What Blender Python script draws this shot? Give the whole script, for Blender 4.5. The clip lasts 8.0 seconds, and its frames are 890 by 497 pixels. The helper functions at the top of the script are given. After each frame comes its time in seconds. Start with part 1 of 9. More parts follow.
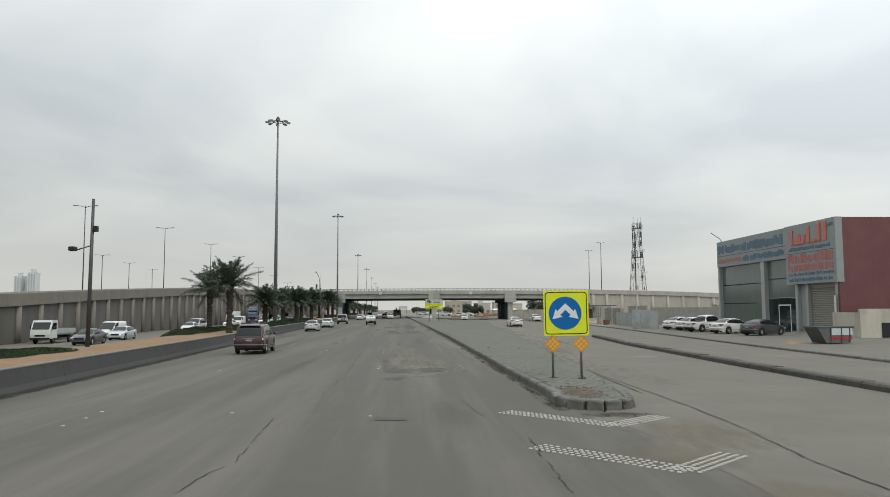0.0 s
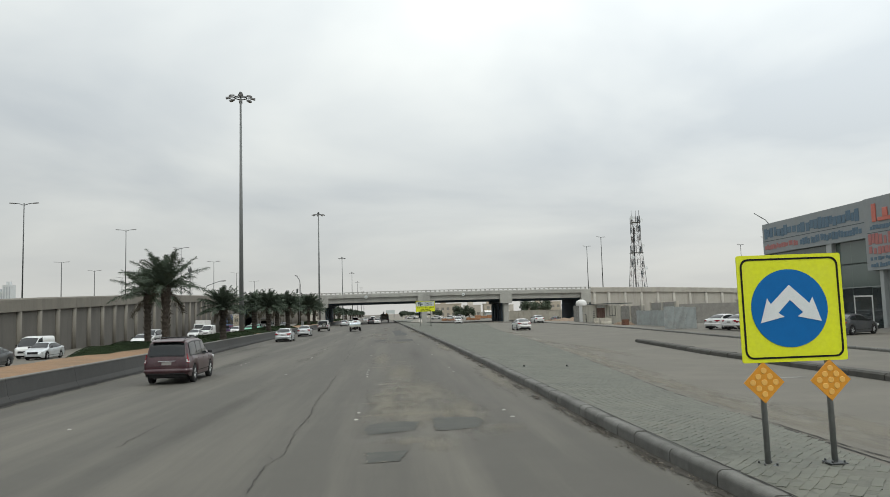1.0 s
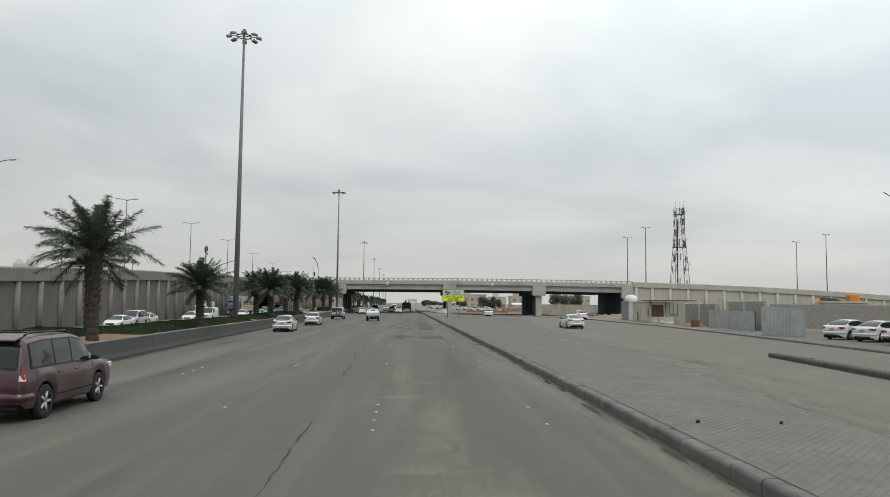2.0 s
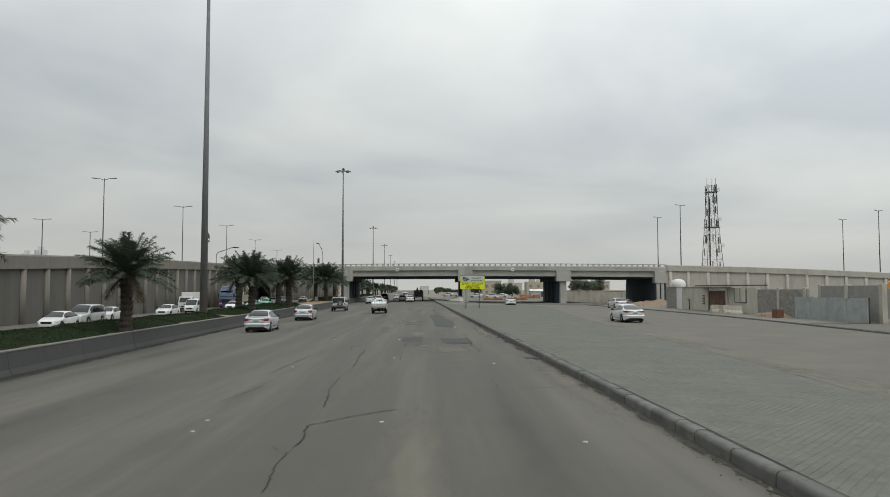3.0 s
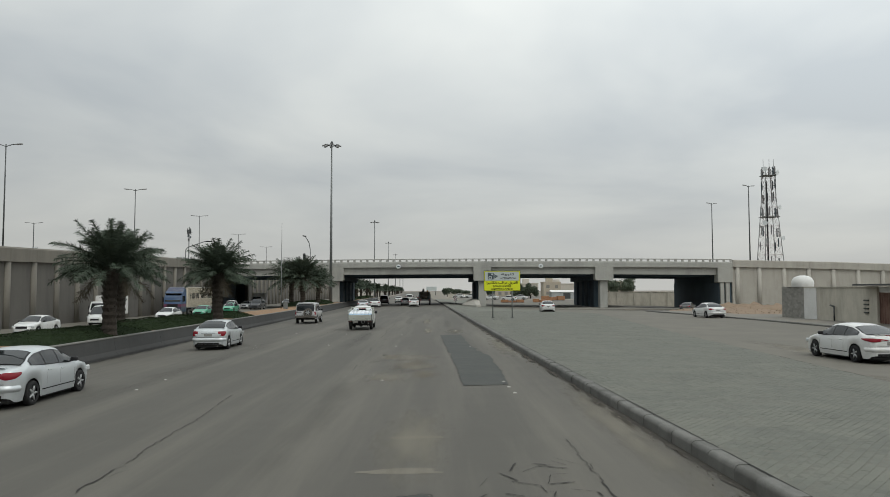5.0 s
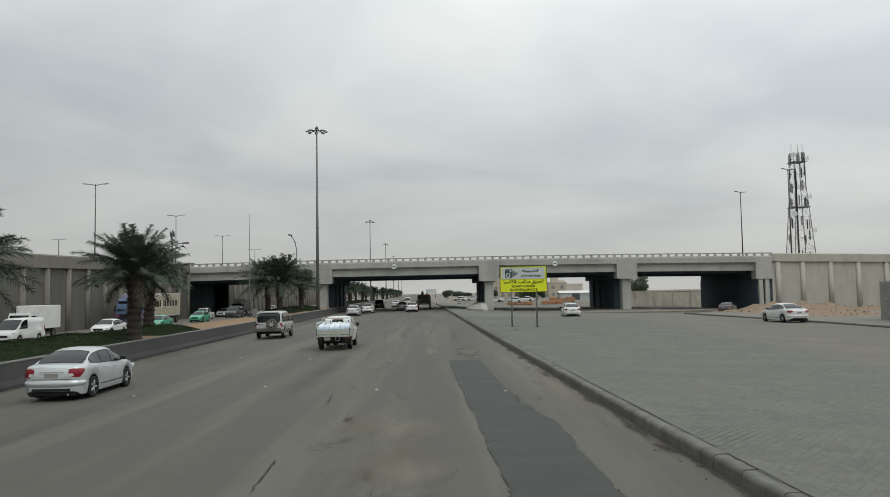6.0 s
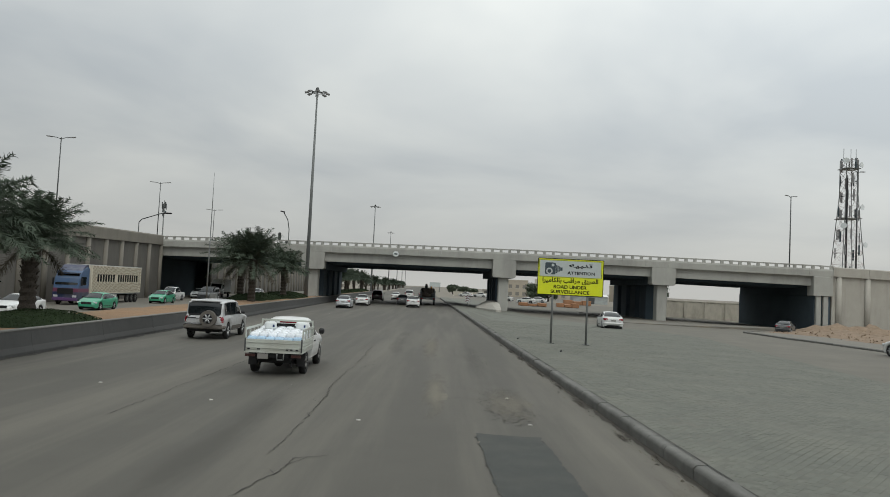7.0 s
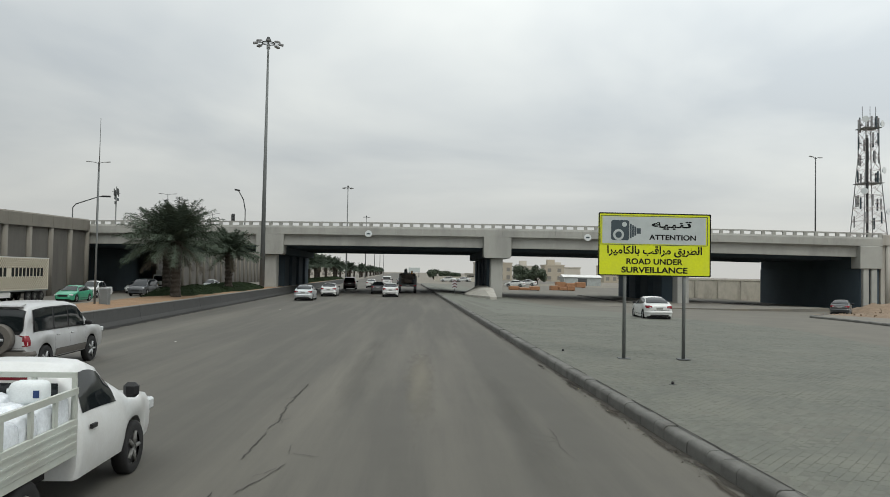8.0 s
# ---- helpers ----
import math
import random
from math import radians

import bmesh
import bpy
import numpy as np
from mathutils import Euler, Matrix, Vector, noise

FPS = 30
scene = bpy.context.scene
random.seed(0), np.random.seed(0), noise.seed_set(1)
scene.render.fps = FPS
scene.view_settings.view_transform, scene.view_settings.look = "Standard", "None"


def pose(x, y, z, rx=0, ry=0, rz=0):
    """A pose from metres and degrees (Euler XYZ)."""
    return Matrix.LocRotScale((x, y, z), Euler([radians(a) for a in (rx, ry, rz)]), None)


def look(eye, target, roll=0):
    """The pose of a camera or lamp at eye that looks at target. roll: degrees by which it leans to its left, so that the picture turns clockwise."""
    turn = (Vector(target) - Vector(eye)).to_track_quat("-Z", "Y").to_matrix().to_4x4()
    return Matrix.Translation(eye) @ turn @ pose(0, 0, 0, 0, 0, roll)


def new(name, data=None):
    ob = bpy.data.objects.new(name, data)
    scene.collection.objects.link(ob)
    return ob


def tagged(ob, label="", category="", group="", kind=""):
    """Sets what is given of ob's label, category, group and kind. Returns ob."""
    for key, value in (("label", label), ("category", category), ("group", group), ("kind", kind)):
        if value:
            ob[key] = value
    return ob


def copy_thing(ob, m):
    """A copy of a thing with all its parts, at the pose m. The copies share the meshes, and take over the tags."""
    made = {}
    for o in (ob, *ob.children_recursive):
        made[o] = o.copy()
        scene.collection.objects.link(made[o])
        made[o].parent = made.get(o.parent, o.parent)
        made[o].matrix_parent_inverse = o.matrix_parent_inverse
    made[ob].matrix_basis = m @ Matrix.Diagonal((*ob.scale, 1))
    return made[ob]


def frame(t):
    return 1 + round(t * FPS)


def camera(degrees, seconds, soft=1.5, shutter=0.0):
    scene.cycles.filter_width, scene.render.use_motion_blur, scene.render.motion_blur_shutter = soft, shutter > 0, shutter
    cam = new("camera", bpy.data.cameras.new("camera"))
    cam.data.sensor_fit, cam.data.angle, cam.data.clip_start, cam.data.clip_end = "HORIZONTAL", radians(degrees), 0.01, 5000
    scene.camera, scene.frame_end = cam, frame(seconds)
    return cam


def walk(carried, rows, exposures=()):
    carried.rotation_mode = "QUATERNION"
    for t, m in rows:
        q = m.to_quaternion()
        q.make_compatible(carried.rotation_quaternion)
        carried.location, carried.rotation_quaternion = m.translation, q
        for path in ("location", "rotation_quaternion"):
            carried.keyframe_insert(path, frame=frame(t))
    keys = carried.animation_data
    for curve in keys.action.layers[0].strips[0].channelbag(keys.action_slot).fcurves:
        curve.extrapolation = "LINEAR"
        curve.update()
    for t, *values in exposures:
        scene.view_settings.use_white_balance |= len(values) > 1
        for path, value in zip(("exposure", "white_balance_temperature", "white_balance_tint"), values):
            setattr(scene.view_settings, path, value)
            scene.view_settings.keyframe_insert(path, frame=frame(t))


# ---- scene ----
cam = camera(62.1, 8.0, soft=0.9)
PATH = [
    (0, (1.607, 1.529, 2.579), (1.698, 3.521, 2.743), -0.2),
    (0.5, (1.398, 8.907, 2.524), (1.519, 10.895, 2.704), -1.0),
    (1, (1.226, 16.625, 2.509), (1.356, 18.614, 2.681), -1.6),
    (1.5, (1.012, 24.636, 2.504), (1.088, 26.628, 2.659), 0.4),
    (3, (0.482, 48.485, 2.672), (0.518, 50.481, 2.783), 0.0),
    (3.5, (0.372, 56.549, 2.89), (0.391, 58.548, 2.945), -1.4),
    (4, (0.286, 64.436, 2.863), (0.321, 66.435, 2.927), 0.3),
    (4.5, (0.166, 72.569, 2.807), (0.193, 74.566, 2.912), 0.2),
    (6, (-0.211, 96.317, 2.764), (-0.19, 98.314, 2.884), -1.0),
    (6.5, (-0.505, 104.418, 2.823), (-0.413, 106.411, 2.952), -1.4),
    (7, (-0.645, 112.149, 2.875), (-0.64, 114.146, 2.978), 2.8),
    (7.5, (-0.848, 120.101, 2.738), (-0.876, 122.099, 2.812), 0.6),
    (8, (-1.053, 128.67, 2.709), (-0.987, 130.668, 2.774), 1.1),
]
walk(cam, [(t, look(eye, target, roll)) for t, eye, target, roll in PATH], ((0, 0.11), (0.5, 0.10), (1.5, 0.11), (3.5, -0.13), (4.5, -0.13), (6, -0.13), (7, -0.15), (7.5, 0.0), (8, 0.03)))

# ---------- daylight: overcast sky and a weak, wide sun ----------
world = bpy.data.worlds.new("overcast_sky")
scene.world = world
world.use_nodes = True
SUN_ELEV, SUN_AZ = radians(52), radians(150)


def build_world():
    nt = world.node_tree
    nt.nodes.clear()
    N = nt.nodes.new

    def link(a, b):
        nt.links.new(a, b)

    def math_node(op, a, b=None):
        n = N("ShaderNodeMath")
        n.operation = op
        for i, v in enumerate((a, b)):
            if v is None:
                continue
            if isinstance(v, (int, float)):
                n.inputs[i].default_value = v
            else:
                link(v, n.inputs[i])
        return n.outputs[0]

    out = N("ShaderNodeOutputWorld")
    coord = N("ShaderNodeTexCoord")
    sep = N("ShaderNodeSeparateXYZ")
    link(coord.outputs["Generated"], sep.inputs[0])
    up = math_node("MAXIMUM", sep.outputs[2], 0.0)
    # cloud sheet: the direction projected on a high flat layer
    den = math_node("ADD", up, 0.16)
    comb = N("ShaderNodeCombineXYZ")
    link(math_node("DIVIDE", sep.outputs[0], den), comb.inputs[0])
    link(math_node("DIVIDE", sep.outputs[1], den), comb.inputs[1])
    n1 = N("ShaderNodeTexNoise")
    n1.inputs["Scale"].default_value, n1.inputs["Detail"].default_value = 0.75, 5.0
    n1.inputs["Roughness"].default_value, n1.inputs["Distortion"].default_value = 0.48, 0.35
    link(comb.outputs[0], n1.inputs["Vector"])
    ramp = N("ShaderNodeValToRGB")
    ramp.color_ramp.elements[0].position, ramp.color_ramp.elements[0].color = 0.36, (0.645, 0.70, 0.73, 1)
    ramp.color_ramp.elements[1].position, ramp.color_ramp.elements[1].color = 0.66, (0.985, 1.02, 0.985, 1)
    link(n1.outputs[0], ramp.inputs[0])
    # an overcast sky is about three times as bright overhead as at the horizon
    grad = math_node("ADD", math_node("MULTIPLY", up, 1.15), 0.52)
    # brighter on the side of the veiled sun
    grad = math_node("MULTIPLY", grad, math_node("ADD", math_node("MULTIPLY", sep.outputs[0], 0.34), 1.03))
    cloud = N("ShaderNodeVectorMath")
    cloud.operation = "SCALE"
    link(ramp.outputs[0], cloud.inputs[0])
    link(grad, cloud.inputs["Scale"])
    # dust near the horizon: warmer, with less cloud contrast
    dust = N("ShaderNodeMix")
    dust.data_type = "RGBA"
    link(math_node("POWER", math_node("SUBTRACT", 1.0, up), 9.0), dust.inputs[0])
    link(cloud.outputs[0], dust.inputs[6])
    dust.inputs[7].default_value = (0.552, 0.555, 0.528, 1)
    sky = N("ShaderNodeTexSky")
    sky.sky_type, sky.sun_disc = "NISHITA", False
    sky.sun_elevation, sky.sun_rotation = SUN_ELEV, SUN_AZ
    sky.dust_density, sky.air_density = 4.0, 1.0
    bg_sky, bg_cloud, add = N("ShaderNodeBackground"), N("ShaderNodeBackground"), N("ShaderNodeAddShader")
    link(sky.outputs[0], bg_sky.inputs[0])
    bg_sky.inputs[1].default_value = 0.008
    link(dust.outputs[2], bg_cloud.inputs[0])
    bg_cloud.inputs[1].default_value = 1.03
    link(bg_sky.outputs[0], add.inputs[0])
    link(bg_cloud.outputs[0], add.inputs[1])
    link(add.outputs[0], out.inputs[0])


build_world()
sun = new("sun", bpy.data.lights.new("sun", "SUN"))
sun.data.energy, sun.data.angle, sun.data.color = 0.7, radians(25), (1.0, 0.97, 0.92)
sun.matrix_world = look((math.sin(SUN_AZ) * math.cos(SUN_ELEV) * 50, math.cos(SUN_AZ) * math.cos(SUN_ELEV) * 50, math.sin(SUN_ELEV) * 50), (0, 0, 0))

# ---------- materials ----------
MATS = {}


def mat(name, color, rough=0.8, metal=0.0, var=0.12, scale=6.0, fine=60.0, bump=0.15, dirt=None, dirt_amount=0.0, dirt_scale=0.6, rand=0.0, island=0.0, spec=0.4, coat=0.0, bump_dist=0.01, stretch=None, emit=None, streak=None):
    """Base colour with variation at two scales, optional dirt or rain streaks, variation per piece, and a fine relief."""
    if name in MATS:
        return MATS[name]
    m = bpy.data.materials.new(name)
    m.use_nodes = True
    nt = m.node_tree
    b = nt.nodes["Principled BSDF"]
    N, link = nt.nodes.new, nt.links.new
    b.inputs["Roughness"].default_value = rough
    b.inputs["Metallic"].default_value = metal
    b.inputs["Specular IOR Level"].default_value = spec
    b.inputs["Coat Weight"].default_value = coat
    b.inputs["Coat Roughness"].default_value = 0.12
    geo = N("ShaderNodeNewGeometry")
    vec = geo.outputs["Position"]
    if stretch:
        mp = N("ShaderNodeMapping")
        mp.inputs["Scale"].default_value = stretch
        link(vec, mp.inputs[0])
        vec = mp.outputs[0]
    n1, n2 = N("ShaderNodeTexNoise"), N("ShaderNodeTexNoise")
    n1.inputs["Scale"].default_value, n1.inputs["Detail"].default_value = scale, 6
    n2.inputs["Scale"].default_value, n2.inputs["Detail"].default_value = fine, 4
    n1.inputs["Roughness"].default_value = 0.6
    link(vec, n1.inputs["Vector"])
    link(vec, n2.inputs["Vector"])
    avg = N("ShaderNodeMath")
    avg.operation = "ADD"
    link(n1.outputs[0], avg.inputs[0])
    link(n2.outputs[0], avg.inputs[1])
    mr = N("ShaderNodeMapRange")
    mr.inputs["From Min"].default_value, mr.inputs["From Max"].default_value = 0.6, 1.4
    mr.inputs["To Min"].default_value, mr.inputs["To Max"].default_value = 1 - var * 2, 1 + var * 2
    link(avg.outputs[0], mr.inputs["Value"])
    val = mr.outputs[0]

    def times(a, source, amount):
        k = N("ShaderNodeMapRange")
        k.inputs["To Min"].default_value, k.inputs["To Max"].default_value = 1 - amount, 1 + amount
        link(source, k.inputs["Value"])
        t = N("ShaderNodeMath")
        t.operation = "MULTIPLY"
        link(a, t.inputs[0])
        link(k.outputs[0], t.inputs[1])
        return t.outputs[0]

    if rand:
        info = N("ShaderNodeObjectInfo")
        val = times(val, info.outputs["Random"], rand)
    if island:
        val = times(val, geo.outputs["Random Per Island"], island)
    sc = N("ShaderNodeVectorMath")
    sc.operation = "SCALE"
    sc.inputs[0].default_value = color
    link(val, sc.inputs["Scale"])
    col = sc.outputs[0]
    if dirt and dirt_amount:
        n3 = N("ShaderNodeTexNoise")
        n3.inputs["Scale"].default_value, n3.inputs["Detail"].default_value = dirt_scale, 7
        n3.inputs["Roughness"].default_value = 0.65
        src = geo.outputs["Position"]
        if streak:
            mp2 = N("ShaderNodeMapping")
            mp2.inputs["Scale"].default_value = streak
            link(src, mp2.inputs[0])
            src = mp2.outputs[0]
        link(src, n3.inputs["Vector"])
        r = N("ShaderNodeMapRange")
        r.inputs["From Min"].default_value, r.inputs["From Max"].default_value = 0.45, 0.68
        r.inputs["To Max"].default_value = dirt_amount
        link(n3.outputs[0], r.inputs["Value"])
        mx = N("ShaderNodeMix")
        mx.data_type = "RGBA"
        link(r.outputs[0], mx.inputs[0])
        link(col, mx.inputs[6])
        mx.inputs[7].default_value = (*dirt, 1)
        col = mx.outputs[2]
    link(col, b.inputs["Base Color"])
    if bump:
        bp = N("ShaderNodeBump")
        bp.inputs["Strength"].default_value, bp.inputs["Distance"].default_value = bump, bump_dist
        link(avg.outputs[0], bp.inputs["Height"])
        link(bp.outputs[0], b.inputs["Normal"])
    if emit:
        b.inputs["Emission Color"].default_value = (*color, 1)
        b.inputs["Emission Strength"].default_value = emit
    MATS[name] = m
    return m


def glass_mat(name, color=(0.02, 0.028, 0.03), rough=0.06):
    """Tinted glazing: dark and glossy."""
    return mat(name, color, rough, spec=0.5, var=0.03, bump=0)


# old, dusty asphalt: bleached grey-brown, with wheel paths and sand blown along the lanes
M_ASPHALT = mat("old_asphalt", (0.0790, 0.0745, 0.0635), 0.85, var=0.05, scale=0.9, fine=90, bump=0.25, bump_dist=0.004, dirt=(0.142, 0.132, 0.109), dirt_amount=0.7, dirt_scale=0.5, streak=(1.0, 0.05, 1.0))
M_ASPHALT_SIDE = mat("side_road_asphalt", (0.117, 0.109, 0.090), 0.85, var=0.06, scale=0.7, fine=80, bump=0.25, bump_dist=0.004, dirt=(0.158, 0.146, 0.119), dirt_amount=0.6, dirt_scale=0.3)
M_PATCH = mat("fresh_asphalt_patch", (0.040, 0.043, 0.039), 0.8, var=0.09, scale=2.0, dirt=(0.10, 0.095, 0.078), dirt_amount=0.22, dirt_scale=0.9, fine=120, bump=0.3, bump_dist=0.004)
M_PATCH2 = mat("worn_asphalt_patch", (0.074, 0.072, 0.064), 0.85, var=0.08, scale=3, fine=120, bump=0.4, bump_dist=0.005)
M_PATCH_MID = mat("faded_asphalt_patch", (0.058, 0.060, 0.053), 0.85, var=0.10, scale=2.5, dirt=(0.11, 0.104, 0.087), dirt_amount=0.4, dirt_scale=1.6, fine=110, bump=0.3, bump_dist=0.004)
M_SCUFF = mat("sandy_wear", (0.150, 0.137, 0.110), 0.9, var=0.1, scale=4, fine=70, bump=0.2)
M_CRACK = mat("crack_and_strip_dark", (0.025, 0.023, 0.020), 0.9, var=0.1, bump=0)
M_PAVER = mat("concrete_paver", (0.112, 0.116, 0.097), 0.85, var=0.08, scale=3, fine=90, bump=0.3, bump_dist=0.003, rand=0.09, island=0.085, dirt=(0.146, 0.147, 0.120), dirt_amount=0.75, dirt_scale=0.5)
M_JOINT = mat("paver_bedding_sand", (0.111, 0.113, 0.095), 0.95, var=0.2, scale=5, fine=70, bump=0.3, dirt=(0.128, 0.124, 0.104), dirt_amount=1.0, dirt_scale=0.55)
M_KERB = mat("kerb_concrete", (0.128, 0.127, 0.116), 0.85, var=0.12, scale=3, fine=60, bump=0.4, bump_dist=0.006, rand=0.14, dirt=(0.070, 0.067, 0.059), dirt_amount=0.65, dirt_scale=1.8)
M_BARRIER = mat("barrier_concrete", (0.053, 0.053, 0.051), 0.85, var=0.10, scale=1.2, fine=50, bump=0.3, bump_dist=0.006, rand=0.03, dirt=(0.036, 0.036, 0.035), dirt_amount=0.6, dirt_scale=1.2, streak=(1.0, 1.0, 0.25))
# coping paler than the face: the sky's light on top put into its colour
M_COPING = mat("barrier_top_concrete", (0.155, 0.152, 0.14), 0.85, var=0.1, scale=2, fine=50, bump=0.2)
# recessed wall face coloured darker, as if shaded, besides its streaks
M_WALL = mat("retaining_wall_concrete", (0.112, 0.105, 0.093), 0.88, var=0.07, scale=0.5, fine=25, bump=0.25, bump_dist=0.01, dirt=(0.080, 0.075, 0.068), dirt_amount=0.7, dirt_scale=0.8, streak=(1.0, 1.0, 0.12))
# same concrete lightened in colour for the light on parapet and pilasters
M_WALL_CAP = mat("lit_wall_concrete", (0.172, 0.160, 0.134), 0.88, var=0.07, scale=0.7, fine=25, bump=0.25, bump_dist=0.01, dirt=(0.125, 0.116, 0.099), dirt_amount=0.6, dirt_scale=0.8, streak=(1.0, 1.0, 0.15))
M_WALL_R = mat("pale_wall_concrete", (0.37, 0.355, 0.315), 0.88, var=0.06, scale=0.5, fine=25, bump=0.2, bump_dist=0.01, dirt=(0.24, 0.228, 0.20), dirt_amount=0.55, dirt_scale=0.7, streak=(1.0, 1.0, 0.15))
M_BRIDGE = mat("bridge_concrete", (0.35, 0.35, 0.322), 0.85, var=0.05, scale=0.6, fine=25, bump=0.15, bump_dist=0.008, dirt=(0.22, 0.22, 0.205), dirt_amount=0.6, dirt_scale=0.6, streak=(0.6, 0.6, 0.2))
# bridge concrete with the shade under the deck put into its colour
M_BRIDGE_SHADE = mat("shaded_bridge_concrete", (0.060, 0.084, 0.102), 0.9, var=0.08, scale=0.8, fine=25, bump=0.15, dirt=(0.036, 0.050, 0.061), dirt_amount=0.6, dirt_scale=0.4)
M_SAND = mat("orange_sand", (0.222, 0.136, 0.074), 0.95, var=0.14, scale=1.2, fine=40, bump=0.5, bump_dist=0.02, dirt=(0.17, 0.125, 0.080), dirt_amount=0.6, dirt_scale=0.5)
M_GROUND = mat("dusty_ground", (0.19, 0.172, 0.14), 0.95, var=0.10, scale=0.25, fine=12, bump=0.3, bump_dist=0.03, dirt=(0.14, 0.13, 0.115), dirt_amount=0.6, dirt_scale=0.05)
M_RUBBLE = mat("orange_rubble", (0.205, 0.150, 0.103), 0.95, var=0.18, scale=2.0, fine=18, bump=0.7, bump_dist=0.04, island=0.1)
M_PAVEMENT = mat("pavement_concrete", (0.15, 0.143, 0.125), 0.9, var=0.1, scale=1.0, fine=40, bump=0.3, dirt=(0.20, 0.172, 0.13), dirt_amount=0.6, dirt_scale=0.3)
M_STEEL = mat("galvanised_steel", (0.17, 0.178, 0.172), 0.55, metal=0.15, var=0.08, scale=4, fine=40, bump=0.05)
M_STEEL_DARK = mat("dark_steel", (0.075, 0.08, 0.08), 0.55, metal=0.4, var=0.1, bump=0.05)
M_LAMP = mat("lamp_housing", (0.22, 0.22, 0.22), 0.4, metal=0.3, var=0.05, bump=0)
M_BLACK = mat("black_plastic", (0.012, 0.012, 0.013), 0.5, var=0.1, bump=0)
M_YELLOW = mat("retroreflective_yellow", (0.66, 0.71, 0.012), 0.45, var=0.05, scale=3, fine=20, bump=0.02, dirt=(0.50, 0.53, 0.05), dirt_amount=0.35, dirt_scale=3)
M_BLUE = mat("sign_blue", (0.002, 0.120, 0.36), 0.6, var=0.05, bump=0, spec=0.2)
M_WHITE_SIGN = mat("sign_white", (0.62, 0.65, 0.65), 0.5, var=0.05, bump=0)
M_GREY_SIGN = mat("sign_pale_grey", (0.45, 0.49, 0.48), 0.5, var=0.06, scale=3, bump=0)
M_INK = mat("sign_black_print", (0.010, 0.011, 0.011), 0.7, var=0.1, bump=0, spec=0.15)
M_SIGN_DARK = mat("sign_dark_slate", (0.045, 0.065, 0.075), 0.5, var=0.06, bump=0)
M_ORANGE = mat("marker_orange", (0.58, 0.25, 0.022), 0.5, var=0.06, bump=0)
M_ORANGE_DOT = mat("marker_reflector", (0.70, 0.40, 0.10), 0.3, var=0.05, bump=0)
M_DEBRIS = mat("gutter_dirt", (0.048, 0.043, 0.035), 0.95, var=0.2, scale=6, fine=50, bump=0.3)
# far windows lightened in colour to stand for haze
M_WINDOW_FAR = mat("hazed_window", (0.20, 0.19, 0.17), 0.3, var=0.1, bump=0)
M_STUD = mat("ceramic_stud", (0.32, 0.31, 0.28), 0.45, var=0.12, scale=5, bump=0, rand=0.2)
M_TRUNK = mat("palm_trunk", (0.046, 0.038, 0.030), 0.95, var=0.25, scale=8, fine=40, bump=0.8, bump_dist=0.03)
M_FROND = mat("palm_frond", (0.078, 0.099, 0.074), 0.95, spec=0.05, var=0.2, scale=1.5, fine=10, bump=0, island=0.15)
M_FROND_DRY = mat("dry_palm_frond", (0.070, 0.062, 0.046), 0.95, spec=0.1, var=0.2, scale=1.5, fine=10, bump=0, island=0.2)
M_HEDGE = mat("hedge_leaf", (0.022, 0.033, 0.016), 0.95, var=0.15, scale=1.5, fine=10, bump=0, island=0.2, spec=0.05)
M_TREE = mat("tree_leaf", (0.065, 0.085, 0.055), 0.7, var=0.2, scale=0.8, fine=8, bump=0, island=0.3)
M_RED_CLAD = mat("red_cladding", (0.135, 0.048, 0.052), 0.5, var=0.06, scale=0.6, fine=20, bump=0.05, dirt=(0.15, 0.070, 0.065), dirt_amount=0.5)
M_PALE_CLAD = mat("pale_metal_cladding", (0.275, 0.295, 0.292), 0.5, metal=0.1, var=0.05, scale=0.8, bump=0.03)
M_GREEN_GLASS = mat("green_tinted_glazing", (0.105, 0.135, 0.124), 0.12, var=0.05, scale=0.4, bump=0, spec=0.6)
M_DARK_GLASS = glass_mat("dark_glazing")
M_COLUMN = mat("pale_column_cladding", (0.34, 0.36, 0.355), 0.5, metal=0.1, var=0.05, scale=0.8, bump=0.03)
M_MULLION = mat("green_grey_mullion", (0.098, 0.126, 0.116), 0.35, metal=0.1, var=0.05, bump=0)
M_SHUTTER = mat("roller_shutter_metal", (0.235, 0.228, 0.20), 0.55, metal=0.2, var=0.06, scale=1.5, bump=0.05, dirt=(0.24, 0.21, 0.17), dirt_amount=0.4)
M_BLOCK = mat("grey_blockwork", (0.26, 0.252, 0.23), 0.95, var=0.12, scale=2, fine=30, bump=0.5, bump_dist=0.01, rand=0.15, island=0.15)
M_PLASTER = mat("stained_plaster", (0.46, 0.435, 0.37), 0.9, var=0.08, scale=1, fine=25, bump=0.2, dirt=(0.24, 0.22, 0.185), dirt_amount=0.55, dirt_scale=0.9, streak=(1, 1, 0.3))
M_RUST = mat("rusty_sheet", (0.12, 0.065, 0.05), 0.8, metal=0.2, var=0.2, scale=3, fine=25, bump=0.3, dirt=(0.26, 0.17, 0.13), dirt_amount=0.6, dirt_scale=2.5, streak=(1, 1, 0.25))
M_SHEET = mat("grey_corrugated_sheet", (0.36, 0.39, 0.385), 0.5, metal=0.12, var=0.08, scale=1.2, bump=0.05, dirt=(0.20, 0.18, 0.15), dirt_amount=0.45, dirt_scale=1)
M_WHITE_PAINT = mat("white_paint", (0.62, 0.62, 0.60), 0.6, var=0.05, bump=0.03, dirt=(0.45, 0.43, 0.39), dirt_amount=0.4)


